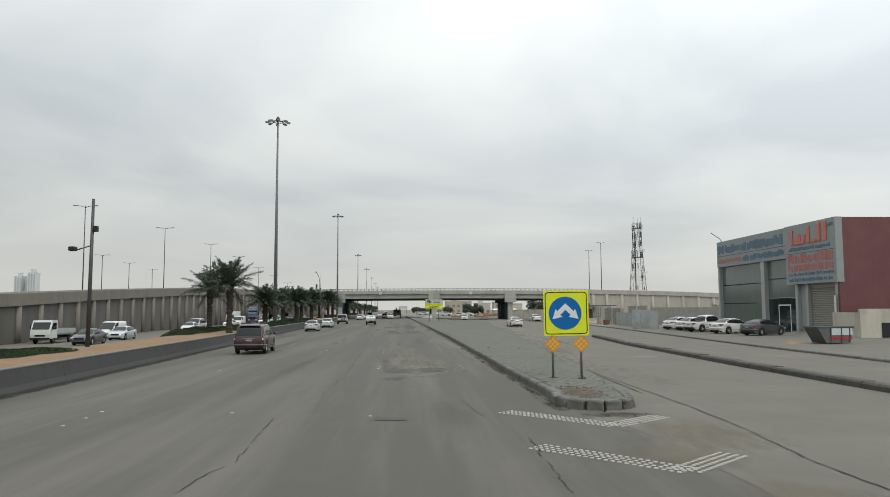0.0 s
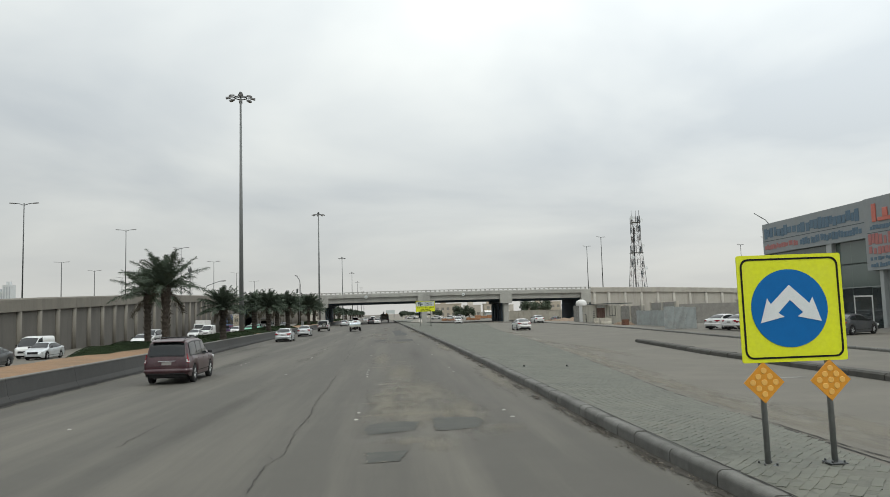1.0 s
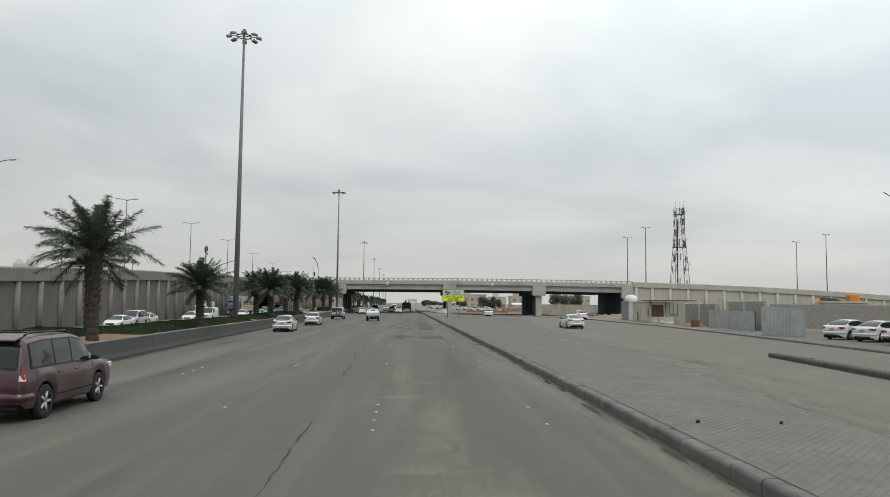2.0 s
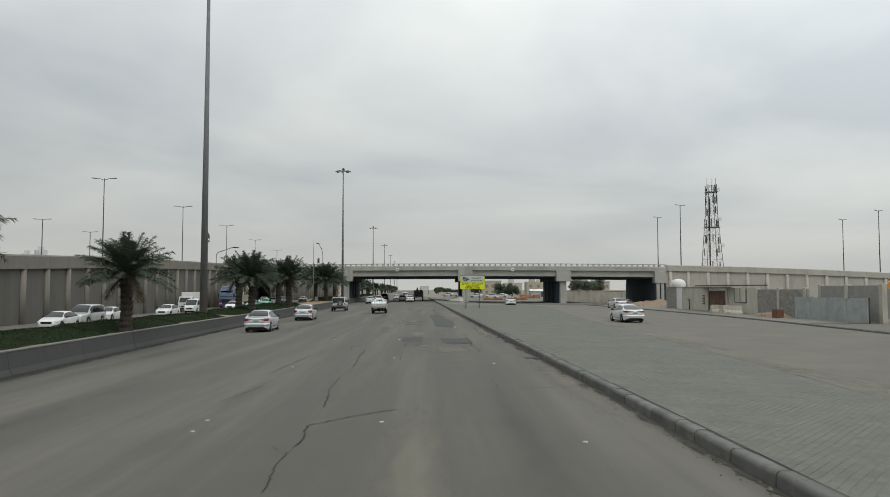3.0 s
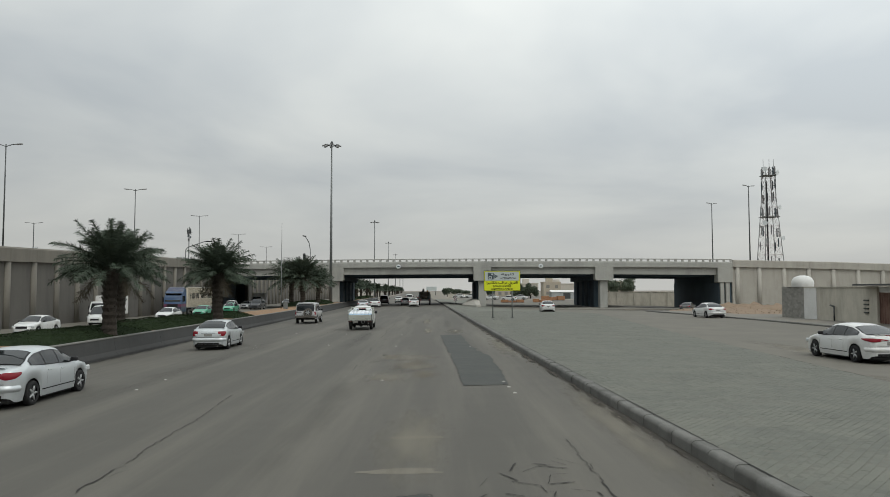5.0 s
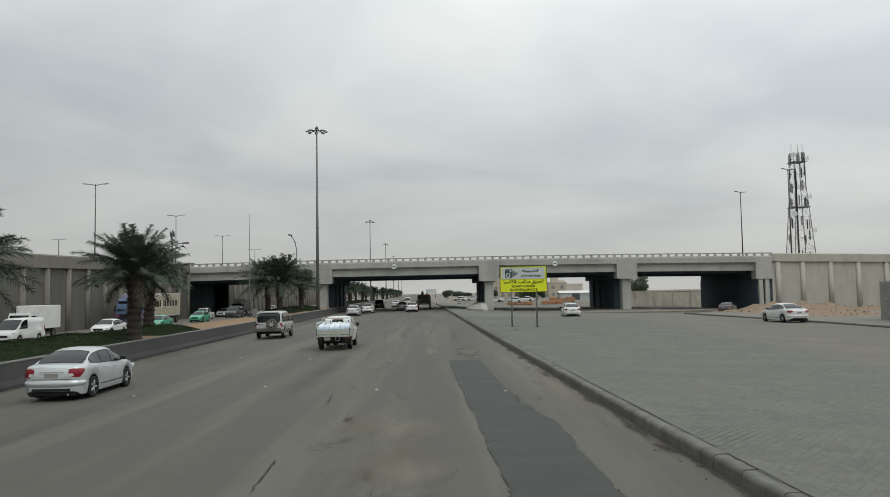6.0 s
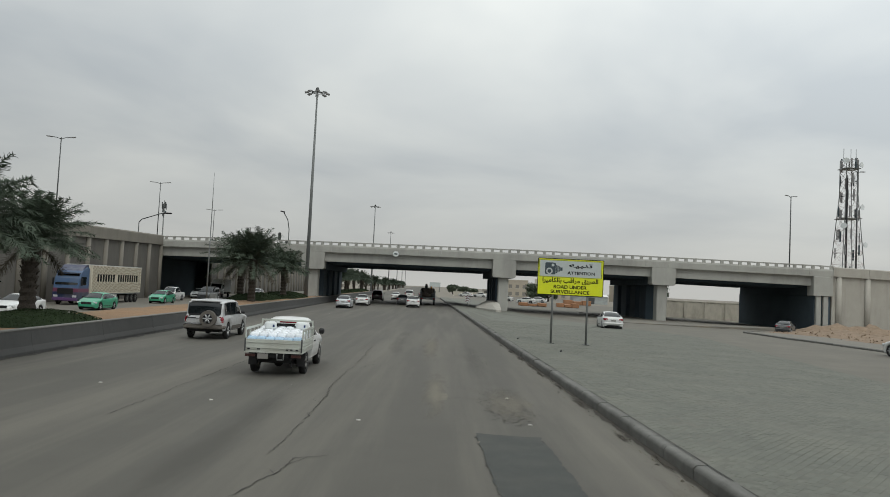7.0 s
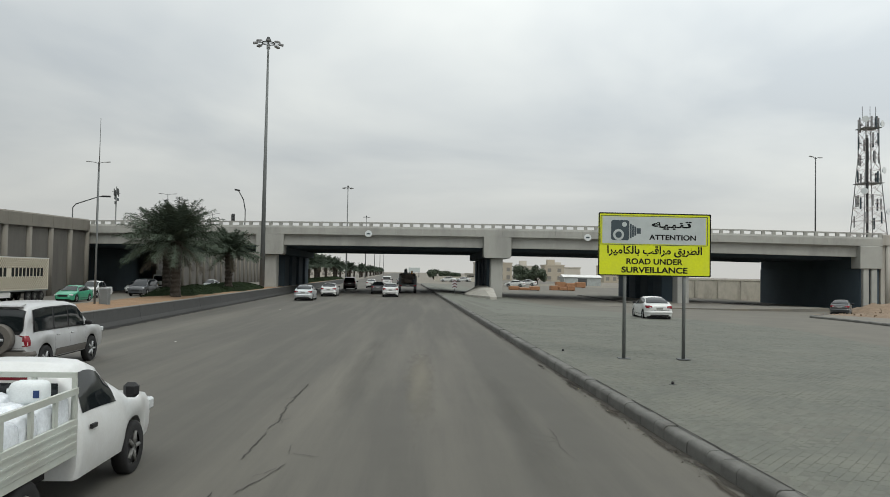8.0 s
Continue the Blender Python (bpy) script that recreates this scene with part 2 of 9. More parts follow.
def film_mat(name, color, strength, rough=0.95, breakup=4.0):
    """A thin film of dust or oil that thins out towards its ragged rim."""
    m = bpy.data.materials.new(name)
    m.use_nodes = True
    # black underbody and valance, enlarged to deepen the shade under the car
    nt = m.node_tree
    b = nt.nodes["Principled BSDF"]
    N, link = nt.nodes.new, nt.links.new
    b.inputs["Base Color"].default_value = (*color, 1)
    b.inputs["Roughness"].default_value = rough
    b.inputs["Specular IOR Level"].default_value = 0.2
    coord, geo = N("ShaderNodeTexCoord"), N("ShaderNodeNewGeometry")
    mp = N("ShaderNodeMapping")
    mp.inputs["Location"].default_value = (-1, -1, 0)
    mp.inputs["Scale"].default_value = (2, 2, 0)
    link(coord.outputs["Generated"], mp.inputs[0])
    ln = N("ShaderNodeVectorMath")
    ln.operation = "LENGTH"
    link(mp.outputs[0], ln.inputs[0])
    ns = N("ShaderNodeTexNoise")
    ns.inputs["Scale"].default_value, ns.inputs["Detail"].default_value, ns.inputs["Roughness"].default_value = breakup, 6, 0.65
    along = N("ShaderNodeMapping")
    along.inputs["Scale"].default_value = (1.0, 0.22, 1.0)
    link(geo.outputs["Position"], along.inputs[0])
    link(along.outputs[0], ns.inputs["Vector"])
    k = N("ShaderNodeMath")
    k.operation = "MULTIPLY_ADD"
    link(ns.outputs[0], k.inputs[0])
    k.inputs[1].default_value = 1.5
    link(ln.outputs["Value"], k.inputs[2])
    r = N("ShaderNodeMapRange")
    r.interpolation_type = "SMOOTHSTEP"
    r.inputs["From Min"].default_value, r.inputs["From Max"].default_value = 1.55, 0.75
    r.inputs["To Max"].default_value = strength
    link(k.outputs[0], r.inputs["Value"])
    edge = N("ShaderNodeMapRange")
    edge.inputs["From Min"].default_value, edge.inputs["From Max"].default_value = 1.0, 0.8
    link(ln.outputs["Value"], edge.inputs["Value"])
    mul = N("ShaderNodeMath")
    mul.operation = "MULTIPLY"
    link(r.outputs[0], mul.inputs[0])
    link(edge.outputs[0], mul.inputs[1])
    link(mul.outputs[0], b.inputs["Alpha"])
    return m


M_DUST = film_mat("blown_dust_film", (0.225, 0.208, 0.168), 0.55)
M_BROWN_DUST = film_mat("brown_dirt_film", (0.056, 0.049, 0.039), 0.85, breakup=7.0)
M_OIL = film_mat("dark_oil_film", (0.055, 0.053, 0.048), 0.15, 0.7, 1.2)
M_SAND_FILM = film_mat("tan_sand_film", (0.190, 0.166, 0.124), 0.5, breakup=1.1)
M_KERB_DARK = mat("tyre_stained_kerb", (0.078, 0.075, 0.066), 0.9, var=0.12, scale=3, fine=60, bump=0.4, bump_dist=0.006, rand=0.10, dirt=(0.045, 0.043, 0.039), dirt_amount=0.6, dirt_scale=1.4)

# ---------- building helpers ----------
def K(y):
    """x of the kerb line on the edge of the main carriageway."""
    return 5.8 - 0.027 * (y - 40)


def KL(y):
    """x of the island's kerb face, which bulges a little near the nose."""
    return lerp_table([(21, 5.70), (26, 5.58), (31, 5.47), (38, 5.41), (52, 5.24), (68, 4.95), (90, 4.41), (140, 3.08), (230, 0.67), (330, -2.03)], y)


def BU(y):
    """Offset of the barrier's foot from the kerb line."""
    return lerp_table([(0, -18.0), (60, -18.15), (85, -18.75), (110, -18.8), (160, -18.4), (230, -18.2)], y)


ROAD_YAW = math.degrees(math.atan(0.027))


def smooth(a, b, v):
    s = min(1.0, max(0.0, (v - a) / (b - a)))
    return s * s * (3 - 2 * s)


def gz(x, y):
    """Height of the ground: the carriageways fall away from the kerb; the right side dips towards the bridge."""
    u = x - K(y)
    z = -0.018 * min(40.0, max(0.0, -1.5 - u))
    if u > 1:
        z -= (0.30 + 0.014 * max(0.0, min(x, 60.0) - 8)) * smooth(165, 208, y) * smooth(1, 6, u) * (1 - smooth(260, 330, y))
    return z


def lerp_table(table, v):
    if v <= table[0][0]:
        return table[0][1]
    for (a, p), (b, q) in zip(table, table[1:]):
        if v <= b:
            return p + (q - p) * (v - a) / (b - a)
    return table[-1][1]


def mesh_of(bm, name):
    me = bpy.data.meshes.new(name)
    bm.normal_update()
    bm.to_mesh(me)
    bm.free()
    return me


def give(me, material, smooth_faces=False):
    for m in material if isinstance(material, (list, tuple)) else [material]:
        me.materials.append(m)
    if smooth_faces:
        me.polygons.foreach_set("use_smooth", [True] * len(me.polygons))
    return me


def part(name, bm, material, parent=None, label="", smooth_faces=False, at=None):
    """Links a bmesh (or a ready mesh) as one mesh object, under a thing or a part."""
    me = bm if isinstance(bm, bpy.types.Mesh) else give(mesh_of(bm, name), material, smooth_faces)
    ob = new(name, me)
    if parent is not None:
        ob.parent = parent
    if at is not None:
        ob.matrix_basis = at
    if label:
        ob["label"] = label
    return ob


def thing(name, m, label, category, group="", kind=""):
    ob = new(name)
    ob.empty_display_size = 0.2
    ob.matrix_basis = m
    return tagged(ob, label, category, group, kind)


def structure(name, bm, material, label, category, smooth_faces=False):
    ob = part(name, bm, material, None, "", smooth_faces)
    return tagged(ob, label, category, kind="structure")


def box(bm, x0, x1, y0, y1, z0, z1, bevel=0.0, mi=0):
    vs = [bm.verts.new((x, y, z)) for z in (z0, z1) for y in (y0, y1) for x in (x0, x1)]
    fs = [bm.faces.new([vs[i] for i in f]) for f in ((0, 2, 3, 1), (4, 5, 7, 6), (0, 1, 5, 4), (2, 6, 7, 3), (0, 4, 6, 2), (1, 3, 7, 5))]
    for f in fs:
        f.material_index = mi
    if bevel:
        es = {e for f in fs for e in f.edges}
        r = bmesh.ops.bevel(bm, geom=list(es), offset=bevel, segments=1, affect="EDGES")
        for f in r["faces"]:
            f.material_index = mi
    return bm


def bx(*a, **k):
    return box(bmesh.new(), *a, **k)


def tube(bm, a, b, r0, r1=None, n=10, caps=True, mi=0):
    """A tapered round bar from a to b."""
    r1 = r0 if r1 is None else r1
    a, b = Vector(a), Vector(b)
    q = (b - a).to_track_quat("Z", "Y")
    rings = []
    for c, r in ((a, r0), (b, r1)):
        rings.append([bm.verts.new(c + q @ Vector((math.cos(t) * r, math.sin(t) * r, 0))) for t in [2 * math.pi * i / n for i in range(n)]])
    fs = [bm.faces.new((rings[0][i], rings[0][(i + 1) % n], rings[1][(i + 1) % n], rings[1][i])) for i in range(n)]
    if caps:
        fs += [bm.faces.new(rings[0][::-1]), bm.faces.new(rings[1])]
    for f in fs:
        f.material_index = mi
        f.smooth = True
    for f in fs[n:]:
        f.smooth = False
    return bm


def polytube(bm, pts, r, n=8):
    for a, b in zip(pts, pts[1:]):
        tube(bm, a, b, r, r, n)
    return bm


def prism(bm, outline, axis, a, b, mi=0):
    """A flat outline pushed along an axis: 'x' takes (y, z) points, 'y' takes (x, z), 'z' takes (x, y)."""
    def put(p, d):
        return {"x": (d, p[0], p[1]), "y": (p[0], d, p[1]), "z": (p[0], p[1], d)}[axis]
    lo, hi = [bm.verts.new(put(p, a)) for p in outline], [bm.verts.new(put(p, b)) for p in outline]
    n = len(outline)
    fs = [bm.faces.new((lo[i], lo[(i + 1) % n], hi[(i + 1) % n], hi[i])) for i in range(n)]
    fs += [bm.faces.new(lo[::-1]), bm.faces.new(hi)]
    for f in fs:
        f.material_index = mi
    bmesh.ops.recalc_face_normals(bm, faces=fs)
    return bm


def pillow(bm, c, h, power=5.0, cuts=4, mi=0):
    """A rounded box round c with half sizes h."""
    part_bm = bmesh.new()
    box(part_bm, -1, 1, -1, 1, -1, 1)
    bmesh.ops.subdivide_edges(part_bm, edges=part_bm.edges[:], cuts=cuts, use_grid_fill=True)
    part_bm.verts.index_update()
    ids = []
    for v in part_bm.verts:
        e = sum(abs(k) ** power for k in v.co) ** (1 / power)
        d = v.co / max(0.5, e)
        ids.append(bm.verts.new((c[0] + d.x * h[0], c[1] + d.y * h[1], c[2] + d.z * h[2])))
    for f in part_bm.faces:
        g = bm.faces.new([ids[v.index] for v in f.verts])
        g.smooth, g.material_index = True, mi
    part_bm.free()
    return bm


def sheet(rows, name):
    """A grid of points, row by row, as a mesh."""
    w = len(rows[0])
    verts = [p for r in rows for p in r]
    faces = [(j * w + i, j * w + i + 1, (j + 1) * w + i + 1, (j + 1) * w + i) for j in range(len(rows) - 1) for i in range(w - 1)]
    me = bpy.data.meshes.new(name)
    me.from_pydata(verts, [], faces)
    me.update()
    return me


def sheet_thing(name, rows, material, label, category, smooth_faces=True):
    ob = new(name, give(sheet(rows, name), material, smooth_faces))
    return tagged(ob, label, category, kind="structure")


def span(a, b, step):
    n = max(1, round((b - a) / step))
    return [a + (b - a) * i / n for i in range(n + 1)]


# ---------- ground and roads ----------
def build_ground():
    xs = [-2600, -1200, -600, -300, -160, -100, -70, -50] + span(-44, 66, 4) + [80, 100, 140, 200, 320, 620, 1200, 2600]
    ys = [-600, -200, -80, -40] + span(-20, 340, 6) + [380, 450, 600, 900, 1400, 2400, 4200]
    rows = [[(x, y, gz(x, y) - 0.10 - (0.25 if x < -45 or x > 70 else 0)) for x in xs] for y in ys]
    sheet_thing("ground", rows, M_GROUND, "flat dusty desert ground reaching the horizon", "ground")


def R_edge(y):
    """x of the line where the paved island meets the side road."""
    return lerp_table([(20, 8.5), (25, 8.66), (38, 9.1), (57, 10.85), (76, 12.2), (84, 12.65), (100, 13.4), (130, 15.6), (168, 19.0)], y)


def side_kerb(y):
    """x of the kerb of the pavement beyond the side road."""
    return lerp_table([(-60, 21.0), (35, 24.0), (50, 24.6), (95, 28.0), (120, 29.2), (150, 28.8), (172, 27.4), (186, 29.5), (193, 35.0), (200, 44.0), (206, 50.4), (240, 50.6)], y)


def build_roads():
    ys = span(-60, 300, 6) + [340, 420, 520, 700, 1000, 1600]
    rows = [[(K(y) + u, y, gz(K(y) + u, y)) for u in (-18.9, -14, -10, -6, -3, -1.5, 0.06)] for y in ys]
    sheet_thing("road", rows, M_ASPHALT, "wide dusty grey asphalt carriageway with cracks and patches", "road")
    rows = [[(K(y) + u, y, gz(K(y) + u, y)) for u in (-42.9, -38, -34, -30, -25.3)] for y in ys]
    sheet_thing("road", rows, M_ASPHALT_SIDE, "dusty asphalt road under the retaining wall", "road")
    ys = span(-60, 260, 4) + [300, 380, 520]
    rows = []
    for y in ys:
        a = R_edge(y) - (0.5 if y < 31 else 0.0)
        if y < 20:
            a = K(y) + 0.06
        elif y <= 24:
            a = K(20) + 0.06 + (8.2 - K(20)) * smooth(20, 24, y)
        b = side_kerb(y)
        if y > 168:
            a = lerp_table([(168, R_edge(168)), (200, 10.5), (300, K(300) + 9)], y)
        rows.append([(a + (b - a) * i / 8, y, gz(a + (b - a) * i / 8, y) + 0.004) for i in range(9)])
    sheet_thing("road", rows, M_ASPHALT_SIDE, "dusty side road curving off beside the paved island", "road")


def ribbon(bm, pts, width, z, rng, jag=0.25, mi=0):
    """A thin, ragged strip that follows a line of points on the ground."""
    prev = None
    for i, (x, y) in enumerate(pts):
        w = width * (0.55 + rng.random() * 0.9) * (0.35 if i in (0, len(pts) - 1) else 1)
        a, b = pts[max(0, i - 1)], pts[min(len(pts) - 1, i + 1)]
        d = Vector((b[0] - a[0], b[1] - a[1])).normalized()
        n = Vector((-d.y, d.x)) * w / 2
        cur = [bm.verts.new((x + s * n.x, y + s * n.y, gz(x, y) + z)) for s in (-1, 1)]
        if prev:
            f = bm.faces.new((prev[0], cur[0], cur[1], prev[1]))
            f.material_index = mi
        prev = cur


def crack_line(rng, a, b, wander=0.06, step=0.12):
    n = max(3, int(math.hypot(b[0] - a[0], b[1] - a[1]) / step))
    off, drift, pts = 0.0, 0.0, []
    dx, dy = b[0] - a[0], b[1] - a[1]
    ln = math.hypot(dx, dy)
    for i in range(n + 1):
        s = i / n
        drift = drift * 0.96 + rng.uniform(-wander, wander) * 0.45
        off = drift + rng.uniform(-wander, wander) * 0.55
        pts.append((a[0] + dx * s - dy / ln * off, a[1] + dy * s + dx / ln * off))
    return pts


def blob(bm, outline, z, rng, ragged=0.06, step=0.16, mi=0):
    """A flat patch with a ragged outline on the ground."""
    pts = []
    n = len(outline)
    for i in range(n):
        (x0, y0), (x1, y1) = outline[i], outline[(i + 1) % n]
        m = max(1, int(math.hypot(x1 - x0, y1 - y0) / step))
        for k in range(m):
            s = k / m
            pts.append((x0 + (x1 - x0) * s + rng.uniform(-ragged, ragged), y0 + (y1 - y0) * s + rng.uniform(-ragged, ragged)))
    f = bm.faces.new([bm.verts.new((x, y, gz(x, y) + z)) for x, y in pts])
    f.material_index = mi
    bmesh.ops.recalc_face_normals(bm, faces=[f])
    if f.normal.z < 0:
        f.normal_flip()


def island_lift(x, y):
    """Height of the island's paving: high along the kerb, running out at the side road."""
    a, b = KL(y), max(R_edge(y), KL(y) + 1.5)
    s = min(1.0, max(0.0, (x - a - 0.4) / (b - a - 0.4)))
    lift = 0.205 if y < 23 else 0.205 - (0.205 - 0.02) * s * smooth(22, 31, y)
    return gz(x, y) + lift


def build_road_marks():
    rng = random.Random(4)
    patches = [
        ("fresh", [(-1.12, 90.8), (-0.02, 90.9), (0.04, 88.2), (-0.12, 87.5), (-0.66, 87.1), (-1.12, 87.9)], 0.05),
        ("fresh", [(0.97, 89.9), (2.46, 89.3), (2.58, 86.8), (2.46, 85.4), (1.31, 85.6), (1.0, 87.1)], 0.04),
        ("fresh", [(-0.88, 85.7), (-0.65, 85.5), (-0.81, 84.9)], 0.03),
        ("faded", [(0.39, 33.4), (0.5, 34.2), (1.01, 34.6), (1.67, 34.3), (1.52, 33.1), (0.54, 32.8)], 0.06),
        ("faded", [(1.85, 34.9), (3.0, 34.7), (3.1, 33.8), (3.0, 33.0), (2.0, 32.9)], 0.08),
        ("faded", [(0.52, 30.8), (1.36, 30.8), (1.2, 29.8), (0.6, 29.8)], 0.04),
    ]
    # one long strip of newer asphalt, and small worn spots
    patches += [
        ("fresh", [(0.19, 127.1), (1.45, 126.9), (1.6, 121.3), (1.69, 118.0), (1.85, 115.0), (2.25, 111.7), (2.24, 106.5), (2.1, 102.5), (0.8, 102.5), (0.75, 106.7), (0.64, 109.8), (0.6, 113.0), (0.45, 117.0), (0.34, 121.7)], 0.05),
        ("faded", [(0.7, 20.2), (1.47, 20.0), (1.48, 19.4), (0.73, 19.5)], 0.07),
    ]
    crumbs, rim_cracks = bmesh.new(), []
    for kind, outline, ragged in patches:
        bm = bmesh.new()
        rim = []
        for i, a in enumerate(outline):
            rim += crack_line(rng, a, outline[(i + 1) % len(outline)], ragged * 0.75, 0.05)[:-1]
        blob(bm, rim, 0.0115, rng, 0.006, 0.2)
        for i in range(0, len(rim) - 4, 4):
            if rng.random() < 0.14:
                ribbon(crumbs, [(x + rng.uniform(-0.03, 0.03), y + rng.uniform(-0.03, 0.03)) for x, y in rim[i:i + 5]], rng.uniform(0.01, 0.04), 0.0119, rng)
            if kind == "fresh" and rng.random() < 0.12:
                rim_cracks.append(rim[i:i + 5])
        tagged(part("asphalt_patch", bm, {"fresh": M_PATCH, "faded": M_PATCH_MID, "worn": M_PATCH2}[kind]), "%s dark asphalt repair patch with ragged edges" % kind, "road patch", "road patches", "structure")
    # sandy wear round the patches and along the lane
    bm = bmesh.new()
    for cx, cy, rx, ry in ((1.7, 35.9, 1.5, 0.25), (1.0, 38.5, 1.1, 0.18), (1.4, 41.0, 0.9, 0.15), (1.2, 44.0, 0.9, 0.12), (-0.5, 92.3, 0.7, 0.2), (-0.3, 95.0, 0.6, 0.15), (-0.5, 132.0, 0.2, 0.8), (6.9, 18.9, 1.2, 0.4), (0.4, 53.0, 0.8, 0.2), (0.8, 56.5, 0.9, 0.15)):
        out = [(cx + math.cos(t) * rx * rng.uniform(0.7, 1.15), cy + math.sin(t) * ry * rng.uniform(0.7, 1.15)) for t in [2 * math.pi * i / 18 for i in range(18)]]
        blob(bm, out, 0.0035, rng, 0.03, 0.3)
    tagged(part("sand_film", bm, M_SCUFF), "thin pale films of sand and wear on the asphalt", "sand", kind="stuff")
    tagged(part("patch_crumbs", crumbs, M_SCUFF), "pale crumbled asphalt round the repair patches", "crumbs", kind="stuff")
    # cracks
    bm = bmesh.new()
    for rim in rim_cracks:
        ribbon(bm, [(x + rng.uniform(-0.02, 0.02), y + rng.uniform(-0.02, 0.02)) for x, y in rim], rng.uniform(0.012, 0.03), 0.0126, rng)
    # runs of points along each crack, and its width
    near = [
        ([(-1.87, 12.9), (-1.51, 15.1), (-1.84, 20.4)], 0.018), ([(-0.93, 22.1), (-1.19, 26.3)], 0.012), ([(3.08, 23.1), (3.35, 19.2)], 0.020), ([(3.98, 16.7), (3.92, 14.5), (3.89, 12.1)], 0.022),
        ([(-1.09, 28.1), (-1.16, 30.2), (-1.02, 31.2), (-1.25, 39.4)], 0.017), ([(-1.36, 39.6), (-1.45, 45.0), (-1.51, 49.0)], 0.020), ([(-4.8, 33.0), (-4.93, 37.7)], 0.014), ([(0.11, 42.5), (0.24, 39.1), (0.62, 37.5)], 0.012),
        ([(-1.84, 58.8), (-1.98, 60.6), (-2.07, 63.8), (-1.13, 64.9), (-0.3, 65.6)], 0.026), ([(-2.0, 66.1), (-2.37, 69.3), (-2.37, 71.9)], 0.028), ([(2.31, 70.9), (2.32, 69.0)], 0.014),
    ]
    middle = [
        ([(-4.84, 67.5), (-4.64, 68.8), (-4.41, 70.5)], 0.022), ([(-4.93, 73.8), (-4.84, 76.6), (-4.77, 80.9)], 0.028), ([(-2.33, 75.1), (-2.41, 77.2), (-2.65, 83.0)], 0.028), ([(-0.72, 77.5), (-0.83, 81.1)], 0.024),
        ([(2.37, 90.3), (2.46, 86.0), (2.40, 84.1), (2.60, 82.8), (2.55, 80.1)], 0.034), ([(2.44, 94.5), (2.53, 90.4)], 0.020), ([(-4.92, 87.0), (-5.12, 91.2), (-5.68, 101.5)], 0.022), ([(-3.32, 83.2), (-3.41, 84.2), (-3.41, 85.7)], 0.028),
        ([(-0.82, 83.1), (-0.81, 85.5)], 0.020), ([(-0.42, 83.0), (-0.37, 83.6), (-0.14, 84.3), (-0.22, 85.3), (0.0, 87.4)], 0.020), ([(2.60, 68.7), (4.75, 68.8)], 0.018), ([(2.6, 80.1), (4.2, 79.6)], 0.016),
    ]
    crazed = [
        ([(-2.47, 110.5), (-1.9, 110.96)], 0.018), ([(-1.53, 111.05), (-0.59, 111.18)], 0.015), ([(-2.39, 108.26), (-1.4, 108.39)], 0.018), ([(-2.46, 114.44), (-2.12, 112.32)], 0.018), ([(-1.64, 112.0), (-1.56, 111.06)], 0.022), ([(-0.32, 107.68), (0.01, 107.71)], 0.02), ([(-1.2, 107.5), (-1.3, 105.2)], 0.016),
    ]
    far = [
        ([(-3.0, 107.3), (-3.05, 109.9)], 0.022), ([(-2.72, 110.4), (-1.74, 111.2)], 0.014), ([(-3.21, 116.0), (-3.3, 117.9)], 0.024), ([(-2.96, 119.9), (-2.63, 118.5)], 0.014), ([(-1.49, 118.0), (-1.34, 116.5), (-1.06, 116.1)], 0.018),
        ([(1.88, 116.3), (1.79, 115.0)], 0.026), ([(2.35, 115.9), (2.3, 115.2)], 0.020), ([(-3.36, 122.3), (-3.0, 123.6), (-2.97, 124.6), (-2.02, 124.9)], 0.018), ([(-3.46, 124.8), (-3.44, 129.9), (-3.6, 134.0), (-3.6, 138.1)], 0.019),
        ([(-3.62, 139.7), (-3.65, 140.8), (-3.76, 147.0)], 0.020), ([(-3.33, 138.0), (-2.94, 139.4), (-3.03, 140.6)], 0.016), ([(-7.54, 128.0), (-7.6, 133.9), (-7.62, 140.0), (-7.7, 147.0)], 0.020), ([(1.21, 141.8), (1.24, 139.5)], 0.010),
    ]
    for run, width in near + middle + crazed + far:
        line = []
        for a, b in zip(run, run[1:]):
            line += crack_line(rng, a, b, 0.05)[:-1]
        line.append(run[-1])
        i = 0
        while i < len(line) - 3:
            k = rng.randint(5, 26)
            ribbon(bm, line[i:i + k + 1], width * rng.uniform(0.55, 1.25), 0.0122, rng)
            i += k + (rng.randint(1, 4) if rng.random() < 0.35 else 0)
        for _ in range(2):
            p = line[int(len(line) * rng.uniform(0.2, 0.8))]
            ribbon(bm, crack_line(rng, p, (p[0] + rng.uniform(-0.5, 0.5), p[1] + rng.uniform(-0.7, 0.7)), 0.08), 0.010, 0.0122, rng)
    # dark strip on the kerb top's back edge, next to the paving
    y = 24.0
    while y < 190:
        n = rng.randint(8, 22)
        pts = [(KL(y + 0.3 * k) + 0.236 + rng.uniform(-0.006, 0.006), y + 0.3 * k) for k in range(n + 1)]
        w = rng.uniform(0.016, 0.036)
        for a, b in zip(pts, pts[1:]):
            za, zb = (gz(*q) + 0.2435 for q in (a, b))
            bm.faces.new([bm.verts.new(v) for v in ((a[0] - w / 2, a[1], za), (a[0] + w / 2, a[1], za), (b[0] + w / 2, b[1], zb), (b[0] - w / 2, b[1], zb))])
        y += 0.3 * n + (0.3 if rng.random() < 0.3 else 0.0)
